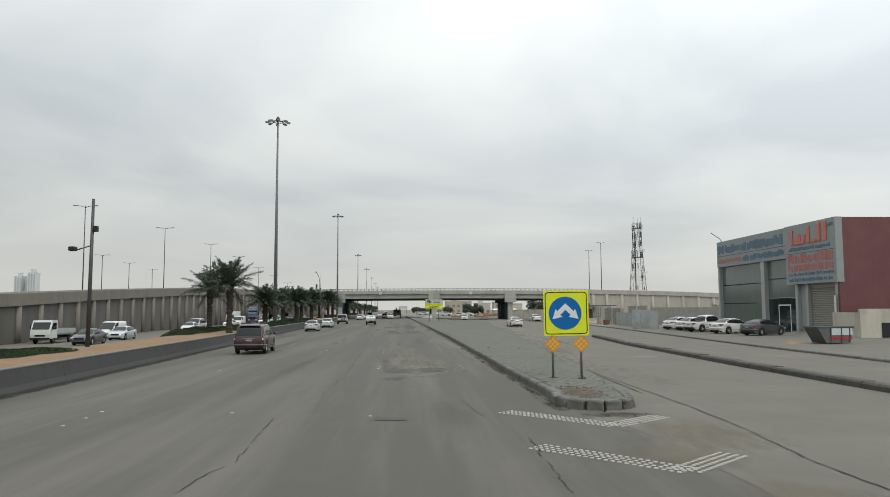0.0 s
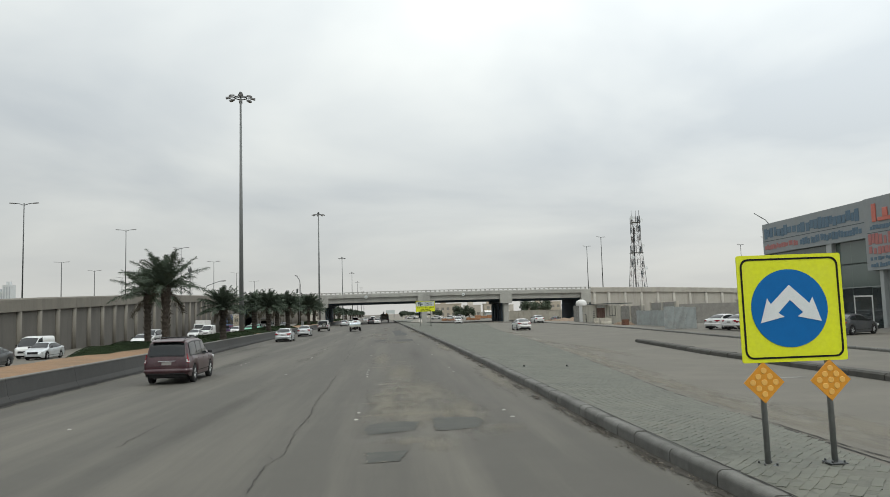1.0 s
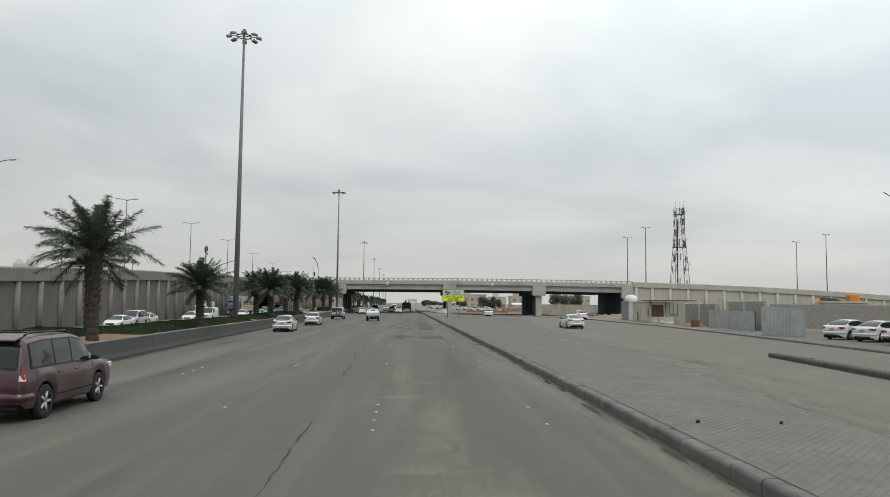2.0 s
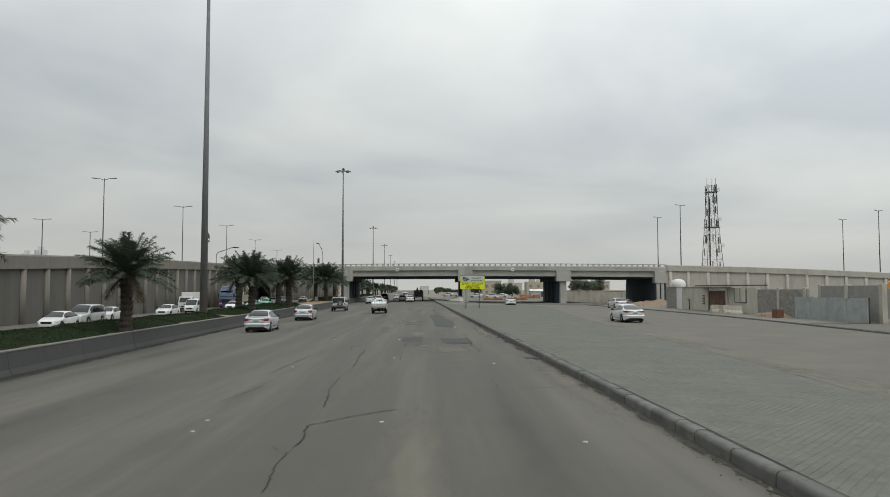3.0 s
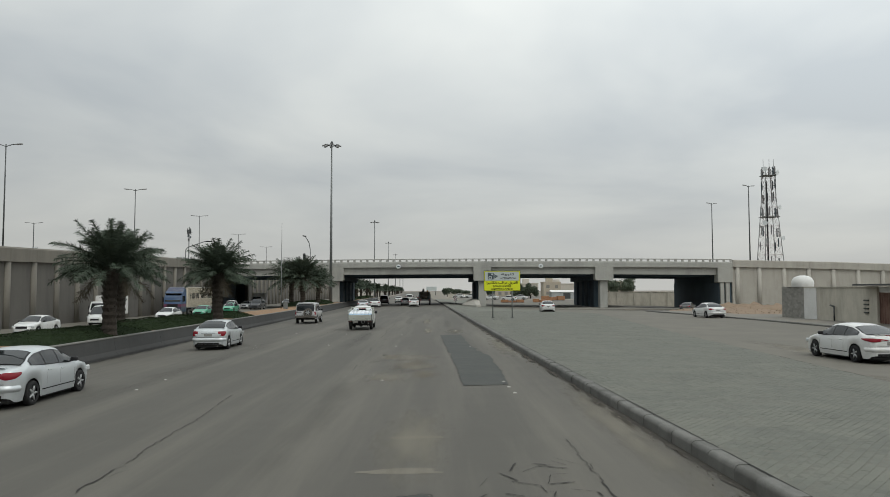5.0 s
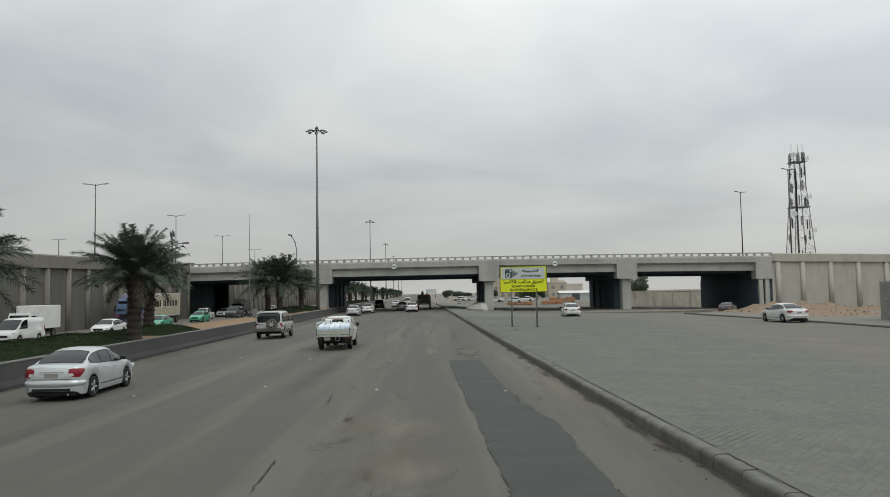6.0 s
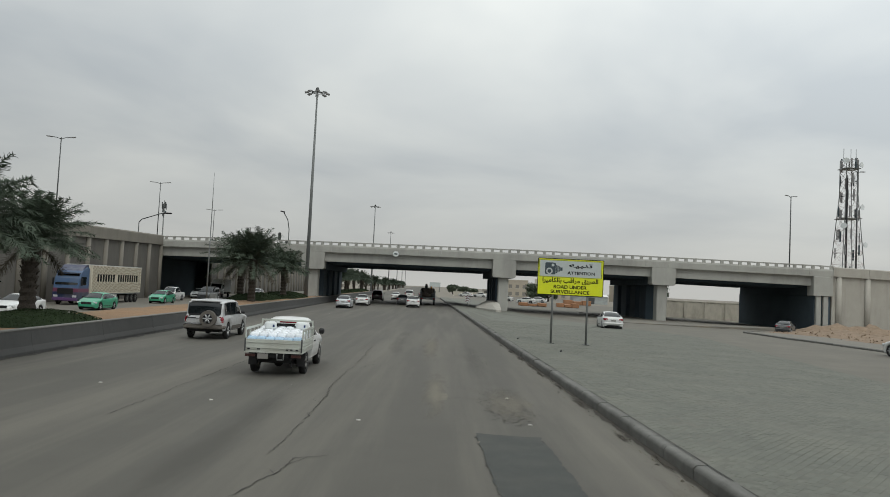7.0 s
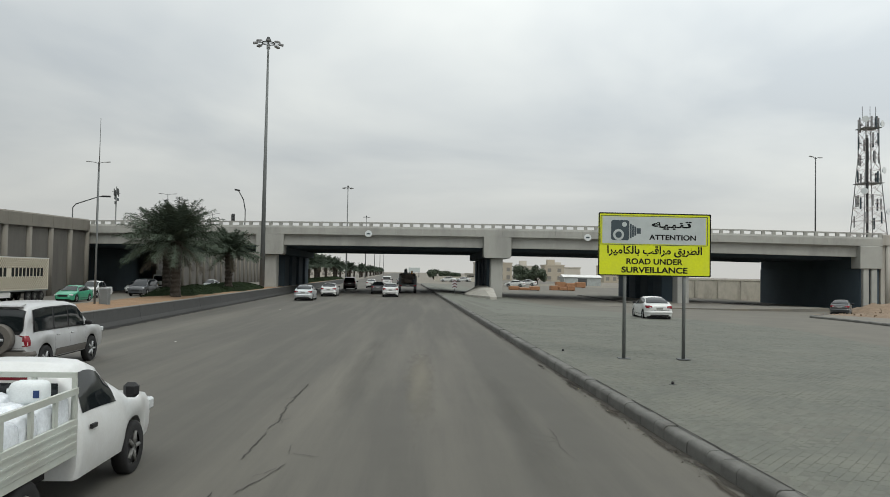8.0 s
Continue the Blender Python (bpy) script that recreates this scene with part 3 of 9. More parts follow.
    # thin cross joints of old paving lanes
    for y, xa, xb in ((86.25, -2.9, 0.1), (86.15, 2.55, 4.3), (84.75, 0.1, 2.4), (83.9, -0.4, 2.3), (68.75, 2.4, 4.75), (131.8, -0.5, 1.2), (131.6, -0.9, 0.6), (36.2, 0.2, 2.4), (40.3, 0.4, 2.0), (46.2, 0.0, 1.9)):
        ribbon(bm, crack_line(rng, (xa, y), (xb, y - 0.05), 0.012, 0.15), 0.012, 0.0124, rng)
    # crazed areas: a net of cracked plates in the tired asphalt
    def honeycomb(cx, cy, rx, ry, cell, keep):
        h = cell * 0.577
        seen, places = set(), {}
        for r in range(-int(ry / (1.5 * h)) - 1, int(ry / (1.5 * h)) + 2):
            for c in range(-int(rx / cell) - 1, int(rx / cell) + 2):
                ox, oy = cx + (c + 0.5 * (r % 2)) * cell, cy + r * 1.5 * h
                if ((ox - cx) / rx) ** 2 + ((oy - cy) / ry) ** 2 > 1 + 0.5 * noise.noise(Vector((ox * 1.5, oy * 1.5, 8))):
                    continue
                ring = []
                for k in range(6):
                    px, py = ox + h * math.cos(radians(60 * k + 30)), oy + h * math.sin(radians(60 * k + 30))
                    key = (round((px - cx) / (cell * 0.5)), round((py - cy) / (h * 0.5)))
                    if key not in places:
                        places[key] = (px + rng.uniform(-0.28, 0.28) * cell, py + rng.uniform(-0.34, 0.34) * cell)
                    ring.append(key)
                for a, b in zip(ring, ring[1:] + ring[:1]):
                    if a != b and (a, b) not in seen and (b, a) not in seen:
                        seen.add((a, b))
                        if rng.random() < keep:
                            ribbon(bm, crack_line(rng, places[a], places[b], 0.012, 0.05), rng.choice((0.008, 0.011, 0.016, 0.026)), 0.0124, rng)

    honeycomb(1.08, 131.0, 0.50, 2.9, 0.27, 0.8)
    honeycomb(-1.28, 108.2, 0.30, 0.8, 0.24, 0.5)
    honeycomb(-0.7, 109.4, 0.26, 0.45, 0.22, 0.45)
    honeycomb(-2.3, 110.4, 0.30, 0.35, 0.24, 0.4)
    honeycomb(2.3, 36.4, 0.5, 1.2, 0.3, 0.4)
    honeycomb(1.8, 84.2, 0.9, 0.9, 0.42, 0.42)
    honeycomb(1.5, 91.6, 0.8, 1.2, 0.5, 0.30)
    honeycomb(-0.5, 85.0, 0.6, 0.9, 0.42, 0.42)
    honeycomb(0.5, 88.4, 0.4, 1.4, 0.4, 0.30)
    for y in range(24, 116, 2):
        x = R_edge(y)
        ribbon(bm, [(x + rng.uniform(-0.03, 0.03), y), (R_edge(y + 1) + rng.uniform(-0.03, 0.03), y + 1), (R_edge(y + 2), y + 2)], 0.075, 0.012, rng)
    for a, b in (((9.06, 33.0), (8.95, 29.0)), ((8.95, 29.0), (8.93, 21.0)), ((8.93, 21.0), (8.7, 17.0)), ((8.7, 17.0), (8.38, 14.0)), ((8.38, 14.0), (8.34, 4.0))):
        ribbon(bm, crack_line(rng, a, b, 0.03, 0.2), 0.032, 0.0165, rng)
    # dark strip on the road along the foot of the barrier
    for y in range(-40, 300, 2):
        x = K(y) + BU(y) + 0.12
        ribbon(bm, [(x + rng.uniform(-0.04, 0.04), y), (x, y + 1), (x - 0.054, y + 2)], 0.26, 0.006, rng)
    tagged(part("road_cracks", bm, M_CRACK), "dark jagged cracks, joints and edge strips on road and kerb", "cracks", kind="stuff")
    bm = bmesh.new()
    y = 22.6
    while y < 300:
        n = rng.randint(4, 12)
        pts = [(KL(y + 0.22 * k) - 0.035 - 0.07 * abs(noise.noise(Vector((0, (y + 0.22 * k) * 0.9, 3)))) + rng.uniform(-0.012, 0.012), y + 0.22 * k) for k in range(n + 1)]
        ribbon(bm, pts, rng.uniform(0.12, 0.22), 0.0105, rng)
        if rng.random() < 0.3:
            cx, cy = pts[n // 2][0] - rng.uniform(0.06, 0.14), pts[n // 2][1]
            blob(bm, [(cx + math.cos(t) * 0.09 * rng.uniform(0.4, 1), cy + math.sin(t) * 0.16 * rng.uniform(0.4, 1)) for t in [2 * math.pi * i / 9 for i in range(9)]], 0.006, rng, 0.015, 0.06)
        y += 0.22 * n + (0.2 if rng.random() < 0.25 else 0.0)
    tagged(part("gutter_dirt", bm, M_DEBRIS), "dark drifts of dirt along the kerb", "dirt", kind="stuff")
    bm = bmesh.new()
    for x, y, w, l in ((22.5, 118, 0.3, 0.9), (22.8, 103, 0.2, 1.2), (15.5, 60, 0.2, 1.0), (14.2, 41, 0.2, 0.9)):
        blob(bm, [(x + math.cos(t) * l * rng.uniform(0.6, 1), y + math.sin(t) * w * rng.uniform(0.6, 1)) for t in [2 * math.pi * i / 12 for i in range(12)]], 0.011, rng, 0.03, 0.3)
    tagged(part("paint_remnant", bm, mat("worn_white_marking", (0.20, 0.195, 0.18), 0.85, var=0.15, bump=0)), "worn remnants of white road paint", "road marking", kind="stuff")
    # soft films of dust and oil
    k = 0
    dust = [(7.6, 16.2, 2.0, 2.0), (1.6, 36.0, 1.9, 4.0), (1.9, 41.0, 1.5, 6.0), (0.8, 39.0, 0.8, 7.0), (1.3, 49.0, 1.1, 9.0), (2.9, 36.0, 0.7, 6.0), (0.2, 60.0, 0.9, 8.0), (-0.4, 95.0, 1.0, 5.0), (1.3, 82.0, 1.6, 3.0), (0.1, 84.5, 0.8, 2.0), (10.5, 31.0, 0.8, 7.0), (13.2, 62.0, 1.0, 12.0), (17.0, 112.0, 1.6, 12.0)]
    dust += [(1.1, 37.7, 1.1, 0.6), (0.95, 40.7, 1.0, 0.6), (0.8, 44.2, 0.8, 0.6), (2.7, 35.5, 1.4, 0.9), (3.4, 32.8, 0.9, 1.0), (1.4, 31.8, 1.0, 0.7), (1.9, 31.2, 0.5, 1.2), (-1.0, 112.0, 1.6, 2.4), (-0.8, 108.2, 1.3, 1.8), (-1.6, 105.0, 1.2, 2.0)]
    dust += [(KL(y) - 0.5, y, 0.7, 9.5) for y in (45, 70, 96, 118)] + [(-0.7, 133.0, 0.5, 6.0), (1.2, 131.0, 0.9, 4.0), (-1.0, 148.0, 0.6, 9.0)]
    dust += [(R_edge(y) + 0.6, y, 0.75, 9.0) for y in (34, 41, 48, 55, 61, 73, 86, 99)]
    dirt = [(6.7, 19.55, 1.4, 0.8), (5.4, 21.4, 0.3, 1.4), (5.4, 25.5, 0.25, 2.5), (5.3, 29.0, 0.25, 1.6), (5.25, 33.0, 0.25, 2.0)]
    dirt += [(KL(y) - rng.uniform(0.1, 0.3), y + rng.uniform(-1, 1), rng.uniform(0.12, 0.24), rng.uniform(0.8, 2.0)) for y in span(22, 150, 3.2)]
    dirt += [(-1.3, 108.1, 0.25, 0.6), (-2.3, 113.4, 0.2, 0.6)]
    drift = [(7.4, 17.0, 1.9, 2.6), (6.4, 14.6, 2.0, 1.5), (7.0, 11.5, 1.8, 1.8), (-1.0, 109.0, 1.3, 2.4), (-1.9, 112.6, 0.9, 1.8), (-0.4, 105.6, 0.7, 1.8)]
    oil = [(2.6, 20.0, 0.9, 7.0), (-3.9, 38.0, 0.8, 14.0), (-4.4, 66.0, 0.8, 14.0), (2.2, 62.0, 0.7, 12.0), (-2.7, 100.0, 0.7, 12.0), (-4.6, 126.0, 0.8, 12.0), (0.8, 143.0, 0.6, 10.0), (-2.6, 150.0, 0.6, 14.0), (-8.6, 60.0, 1.0, 22.0), (-9.6, 110.0, 1.0, 24.0), (-12.0, 84.0, 0.9, 20.0)]
    for m, name, label, spots in ((M_DUST, "dust_film", "pale blown dust lying on the asphalt", dust), (M_BROWN_DUST, "dirt_film", "brown dirt washed up at the kerb", dirt), (M_SAND_FILM, "sand_drift", "tan sand blown across the asphalt", drift), (M_OIL, "oil_film", "dark oil and tyre film along the lane", oil)):
        for cx, cy, rx, ry in spots:
            k += 1
            rows = [[(a * rx, b * ry, gz(cx + a * rx, cy + b * ry) + 0.0072 + 0.0003 * (k % 12)) for a in (-1, -0.6, -0.2, 0.2, 0.6, 1)] for b in (-1, -0.5, 0, 0.5, 1)]
            ob = new(name, give(sheet(rows, name), m))
            ob.matrix_basis = pose(cx, cy, 0)
            tagged(ob, label, "sand" if m is M_SAND_FILM else "dust" if m is M_DUST else "dirt" if m is M_BROWN_DUST else "stain", kind="stuff")
    # grit and rubbish in the gutter
    verts, faces = [], []
    for _ in range(2600):
        y = 20.5 + 125 * rng.random() ** 1.6
        x = KL(y) - 0.03 - abs(rng.gauss(0, 0.16))
        r = rng.uniform(0.006, 0.028) if rng.random() < 0.96 else rng.uniform(0.03, 0.06)
        k, z = len(verts), gz(x, y) + 0.006
        for i in range(4):
            t = rng.uniform(-0.4, 0.4) + 1.57 * i
            verts.append((x + math.cos(t) * r, y + math.sin(t) * r, z))
        verts.append((x + rng.uniform(-0.3, 0.3) * r, y, z + r * rng.uniform(0.3, 1.0)))
        faces.extend((k + i, k + (i + 1) % 4, k + 4) for i in range(4))
    me = bpy.data.meshes.new("grit")
    me.from_pydata(verts, [], faces)
    me.update()
    tagged(new("grit", give(me, mat("gutter_grit", (0.095, 0.085, 0.068), 0.95, var=0.2, scale=9, bump=0, island=0.6))), "loose grit and dry leaves lying along the kerb", "grit", kind="stuff")
    # drain grate by the kerb
    dg = thing("drain_grate", pose(4.55, 77.6, gz(4.5, 77.6) + 0.004, 0, 0, ROAD_YAW), "dark iron drain grate set in the road by the kerb", "drain")
    part("frame", box(box(box(box(bmesh.new(), -0.42, 0.42, -0.32, -0.27, 0, 0.015), -0.42, 0.42, 0.27, 0.32, 0, 0.015), -0.42, -0.37, -0.268, 0.268, 0, 0.015), 0.37, 0.42, -0.268, 0.268, 0, 0.015), M_STEEL_DARK, dg)
    for i in range(7):
        part("bar", bx(-0.32 + i * 0.1, -0.28 + i * 0.1, -0.265, 0.265, 0, 0.012), M_STEEL_DARK, dg)


def build_studs():
    """White ceramic studs: in short runs along the lanes, and two chevron bands before the island."""
    rng = random.Random(8)
    me = bpy.data.meshes.new("stud")
    bm = bmesh.new()
    rings = [[bm.verts.new((math.cos(t) * r, math.sin(t) * r, z)) for t in [2 * math.pi * i / 8 for i in range(8)]] for r, z in ((0.055, 0.0), (0.048, 0.014), (0.024, 0.021))]
    for a, b in zip(rings, rings[1:]):
        for i in range(8):
            bm.faces.new((a[i], a[(i + 1) % 8], b[(i + 1) % 8], b[i]))
    bm.faces.new(rings[-1])
    bm.to_mesh(me)
    bm.free()
    give(me, M_STUD)
    for u in (-2.05, -5.75, -9.45, -13.15):
        y = 6.0 + rng.random() * 3
        while y < 190:
            for k in range(4):
                if rng.random() < (0.36 if y < 132 else 0.10):
                    x = K(y + k * 1.25) + u + rng.uniform(-0.05, 0.05)
                    yy = y + k * 1.25
                    tagged(part("road_stud", me, None, None, "", at=pose(x, yy, gz(x, yy) + 0.002)), "worn white ceramic road stud on the asphalt", "road stud", "lane studs")
            y += 13.5 + rng.uniform(-0.5, 0.5)
    # chevron bands
    bm = bmesh.new()
    for (a, c, b) in (((4.0, 20.4), (6.1, 18.0), (7.55, 19.25)), ((4.0, 15.65), (6.0, 13.4), (7.27, 14.6))):
        for p, q in ((a, c), (c, b)):
            d = Vector((q[0] - p[0], q[1] - p[1]))
            rows_n = 4
            n = Vector((-d.y, d.x)).normalized() * 0.15
            cnt = int(d.length / 0.132)
            for r in range(rows_n):
                for i in range(cnt + 1):
                    if rng.random() < (0.05 if a[1] > 18 else 0.03):
                        continue
                    x, y = p[0] + d.x * i / cnt + n.x * (r - (rows_n - 1) / 2) + rng.uniform(-0.004, 0.004), p[1] + d.y * i / cnt + n.y * (r - (rows_n - 1) / 2) + rng.uniform(-0.01, 0.01)
                    vs = [[bm.verts.new((x + math.cos(t) * rr, y + math.sin(t) * rr, gz(x, y) + z)) for t in [2 * math.pi * j / 7 for j in range(7)]] for rr, z in ((0.044, 0.004), (0.034, 0.017))]
                    for j in range(7):
                        bm.faces.new((vs[0][j], vs[0][(j + 1) % 7], vs[1][(j + 1) % 7], vs[1][j]))
                    bm.faces.new(vs[1])
    tagged(part("stud_band", bm, M_STUD), "chevron bands of white ceramic studs before the island", "road studs", kind="stuff")


build_ground()
build_roads()
build_road_marks()


# ---------- retaining walls ----------
WALL_U = -43.1
LEFT_TOP = [(-60, 1.2), (20, 2.7), (74, 4.3), (104, 5.5), (141, 6.75), (170, 7.4), (205, 8.1), (221, 8.4), (260, 8.5), (330, 7.4), (420, 5.0), (520, 2.5)]


def left_top(y):
    return lerp_table(LEFT_TOP, y)


def pilaster_mesh(r, h):
    bm = bmesh.new()
    n = 7
    ring = [(math.cos(t) * r, math.sin(t) * r * 0.8) for t in [math.pi * i / n for i in range(n + 1)]]
    prism(bm, ring, "z", 0, h)
    return bm


def build_left_wall(y0, y1, name, label):
    ys = span(y0, y1, 4.7)
    bm = bmesh.new()
    # the face with its thickness, rising with the road behind it
    for a, b in zip(ys, ys[1:]):
        pts = []
        for y in (a, b):
            x, zb, zt = K(y) + WALL_U, -1.6, left_top(y) - 1.38
            pts.append([bm.verts.new(p) for p in ((x, y, zb), (x, y, zt), (x - 0.6, y, zt), (x - 0.6, y, zb))])
        p, q = pts
        for i in range(4):
            bm.faces.new((p[i], p[(i + 1) % 4], q[(i + 1) % 4], q[i]))
        bm.faces.new(p[::-1])
        bm.faces.new(q)
    bmesh.ops.recalc_face_normals(bm, faces=bm.faces)
    wall = structure(name, bm, M_WALL, label, "retaining wall")
    for y in ys:
        x = K(y) + WALL_U
        h = left_top(y) - 1.38 + 1.2
        part("pilaster", pilaster_mesh(0.45, h), M_WALL_CAP, wall, at=pose(x - 0.02, y, -1.2, 0, 0, -90 + ROAD_YAW), smooth_faces=True)
    for a, b in zip(ys, ys[1:]):
        bm = bmesh.new()
        pts = []
        for y in (a + 0.012, b - 0.012):
            x, t = K(y) + WALL_U, left_top(y)
            pts.append([bm.verts.new(p) for p in ((x + 0.36, y, t - 1.40), (x + 0.36, y, t - 0.15), (x + 0.24, y, t), (x - 0.35, y, t), (x - 0.35, y, t - 1.40))])
        p, q = pts
        for i in range(5):
            bm.faces.new((p[i], p[(i + 1) % 5], q[(i + 1) % 5], q[i]))
        bm.faces.new(p[::-1])
        bm.faces.new(q)
        bmesh.ops.recalc_face_normals(bm, faces=bm.faces)
        part("parapet_panel", bm, M_WALL_CAP, wall)
    return wall


build_left_wall(3.0, 221.0, "wall_west", "long grey concrete retaining wall with half-round pilasters and parapet")
build_left_wall(247.5, 430.0, "wall_west_far", "grey pilastered concrete retaining wall beyond the bridge")

# elevated road behind the left wall
rows = [[(K(y) + WALL_U - o, y, left_top(y) - 1.05) for o in (0.62, 10, 20, 31)] for y in span(-60, 430, 12)]
sheet_thing("elevated_road", rows, M_ASPHALT_SIDE, "asphalt road on top of the embankment", "road")


def right_top(x):
    return lerp_table([(50, 8.25), (54, 8.2), (72, 7.8), (85, 7.35), (100, 6.7), (112, 6.0), (140, 4.3), (170, 2.4)], x)


def build_right_wall():
    y = 214.3
    xs = [53.35] + [53.8 + 4.5 * i for i in range(1, 25)]
    bm = bmesh.new()
    for a, b in zip(xs, xs[1:]):
        p, q = [[bm.verts.new(v) for v in ((x, y, -2.0), (x, y, right_top(x) - 1.28), (x, y + 0.6, right_top(x) - 1.28), (x, y + 0.6, -2.0))] for x in (a, b)]
        for i in range(4):
            bm.faces.new((p[i], p[(i + 1) % 4], q[(i + 1) % 4], q[i]))
        bm.faces.new(p[::-1])
        bm.faces.new(q)
    bmesh.ops.recalc_face_normals(bm, faces=bm.faces)
    wall = structure("wall_north", bm, M_WALL_R, "pale concrete retaining wall with half-round pilasters", "retaining wall")
    for x in [54.3] + xs[1:]:
        part("pilaster", pilaster_mesh(0.42, right_top(x) - 1.28 + 1.5), M_WALL_R, wall, at=pose(x, y + 0.02, -1.5, 0, 0, 180), smooth_faces=True)
    for a, b in zip(xs, xs[1:]):
        bm = bmesh.new()
        p, q = [[bm.verts.new(v) for v in ((x, y - 0.36, right_top(x) - 1.3), (x, y - 0.36, right_top(x) - 0.12), (x, y - 0.26, right_top(x)), (x, y + 0.35, right_top(x)), (x, y + 0.35, right_top(x) - 1.3))] for x in (a + 0.012, b - 0.012)]
        for i in range(5):
            bm.faces.new((p[i], p[(i + 1) % 5], q[(i + 1) % 5], q[i]))
        bm.faces.new(p[::-1])
        bm.faces.new(q)
        bmesh.ops.recalc_face_normals(bm, faces=bm.faces)
        part("parapet_panel", bm, M_WALL_R, wall)
    rows = [[(x, y + o, right_top(x) - 1.0) for o in (0.62, 9, 18, 27)] for x in span(53.4, 161, 6)]
    sheet_thing("ramp_road", rows, M_ASPHALT_SIDE, "asphalt ramp leading down from the bridge", "road")


build_right_wall()


# ---------- the bridge ----------
def bridge_y(x):
    return 217.65 - 0.0752 * (x - 8.2)


def deck_off(x):
    return -0.33 * ((x - 5) / 48) ** 2


def build_bridge():
    DEPTH = 26.0
    X0, X1 = -45.4, 53.3
    br = thing("bridge", pose(0, 0, 0), "grey concrete road bridge on hammerhead piers with open parapet", "bridge", kind="structure")
    xs = span(X0, X1, 3.2)

    def strip(name, section, material, a, b, step=3.2, label=""):
        """A section of (out, z) points swept along the bridge from a to b; out is towards the viewer."""
        bm = bmesh.new()
        prev = None
        pts = span(a, b, step)
        for i, x in enumerate(pts):
            cur = [bm.verts.new((x, bridge_y(x) - o, z + deck_off(x))) for o, z in section]
            n = len(section)
            if prev:
                for k in range(n):
                    bm.faces.new((prev[k], prev[(k + 1) % n], cur[(k + 1) % n], cur[k]))
            if i == 0:
                bm.faces.new(cur[::-1])
            if i == len(pts) - 1:
                bm.faces.new(cur)
            prev = cur
        bmesh.ops.recalc_face_normals(bm, faces=bm.faces)
        return part(name, bm, material, br, label)

    strip("deck", [(0.0, 6.92), (0.0, 7.25), (-DEPTH, 7.25), (-DEPTH, 6.92)], M_BRIDGE, X0, X1)
    for near in (True, False):
        o = 0.0 if near else -DEPTH
        s = 1 if near else -1
        # fascia panels with open joints
        for a, b in zip(xs, xs[1:]):
            strip("fascia_panel", [(o + s * 0.42, 7.10), (o + s * 0.42, 7.92), (o + s * 0.34, 8.15), (o + s * 0.02, 8.15), (o + s * 0.02, 7.10)], M_BRIDGE, a + 0.008, b - 0.008, 4)
        strip("top_rail", [(o + s * 0.34, 8.50), (o + s * 0.34, 8.66), (o + s * 0.06, 8.66), (o + s * 0.06, 8.50)], M_BRIDGE, X0, X1, 3.2, "concrete top rail of the parapet")
        n = int((X1 - X0) / 1.22)
        post = mesh_of(bx(-0.2, 0.2, -0.13, 0.13, 0, 0.36), "post")
        give(post, M_BRIDGE)
        for i in range(n + 1):
            x = X0 + 0.2 + (X1 - X0 - 0.4) * i / n
            part("post", post, None, br, at=pose(x, bridge_y(x) - o - s * 0.2, 8.145 + deck_off(x), 0, 0, -4.3))
    # girders, span by span, between the pier caps
    spans = ((-45.3, -20.95), (-17.85, 6.55), (9.85, 28.75), (32.1, 50.65))
    for a, b in spans:
        for k in range(9):
            o = -0.12 - k * (DEPTH - 1.0) / 8
            lo = 5.78 if k == 0 else 5.45
            # girders behind the front one get the colour darkened for shade
            strip("girder", [(o, lo), (o, 6.92), (o - 0.75, 6.92), (o - 0.75, lo)], M_BRIDGE if k == 0 else M_BRIDGE_SHADE, a, b)
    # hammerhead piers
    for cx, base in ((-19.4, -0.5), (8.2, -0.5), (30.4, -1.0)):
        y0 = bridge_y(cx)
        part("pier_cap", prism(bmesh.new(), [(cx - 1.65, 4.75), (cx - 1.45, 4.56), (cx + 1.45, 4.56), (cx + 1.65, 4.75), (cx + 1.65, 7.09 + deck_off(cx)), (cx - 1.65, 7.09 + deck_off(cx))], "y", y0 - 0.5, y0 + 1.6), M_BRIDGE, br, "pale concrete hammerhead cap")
        # beam and columns behind the front face carry the painted shade
        part("cross_beam", bx(cx - 1.6, cx + 1.6, y0 + 1.61, y0 + DEPTH - 0.4, 4.56, 6.90, 0.05), M_BRIDGE_SHADE, br)
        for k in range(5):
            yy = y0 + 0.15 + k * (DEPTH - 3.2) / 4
            part("column", bx(cx - 0.72, cx + 0.72, yy, yy + (1.7 if k == 0 else 3.4), base - 1.0, 4.56, 0.08), M_BRIDGE if k == 0 else M_BRIDGE_SHADE, br)
    # abutments
    for x0, x1, lo in ((50.62, 53.3, 4.1), (-48.0, -45.45, 4.2)):
        y0 = bridge_y((x0 + x1) / 2)
        c = deck_off((x0 + x1) / 2)
        part("abutment_cap", bx(x0, x1, y0 - 0.5, y0 + 1.4, lo, 7.09 + c, 0.05), M_BRIDGE, br, "pale concrete end block")
        part("abutment_wall", bx(x0 + 0.35, x1 - 0.05, y0 + 0.1, y0 + DEPTH - 0.2, -2.2, lo if x0 < 0 else lo, 0.03), M_BRIDGE_SHADE, br, "abutment wall, coloured dark for shade")
        part("bearing_shelf", bx(x0 + 0.45, x1 - 0.1, y0 + 1.42, y0 + DEPTH - 0.2, lo + 0.01, 6.9 + c), M_BRIDGE_SHADE, br)
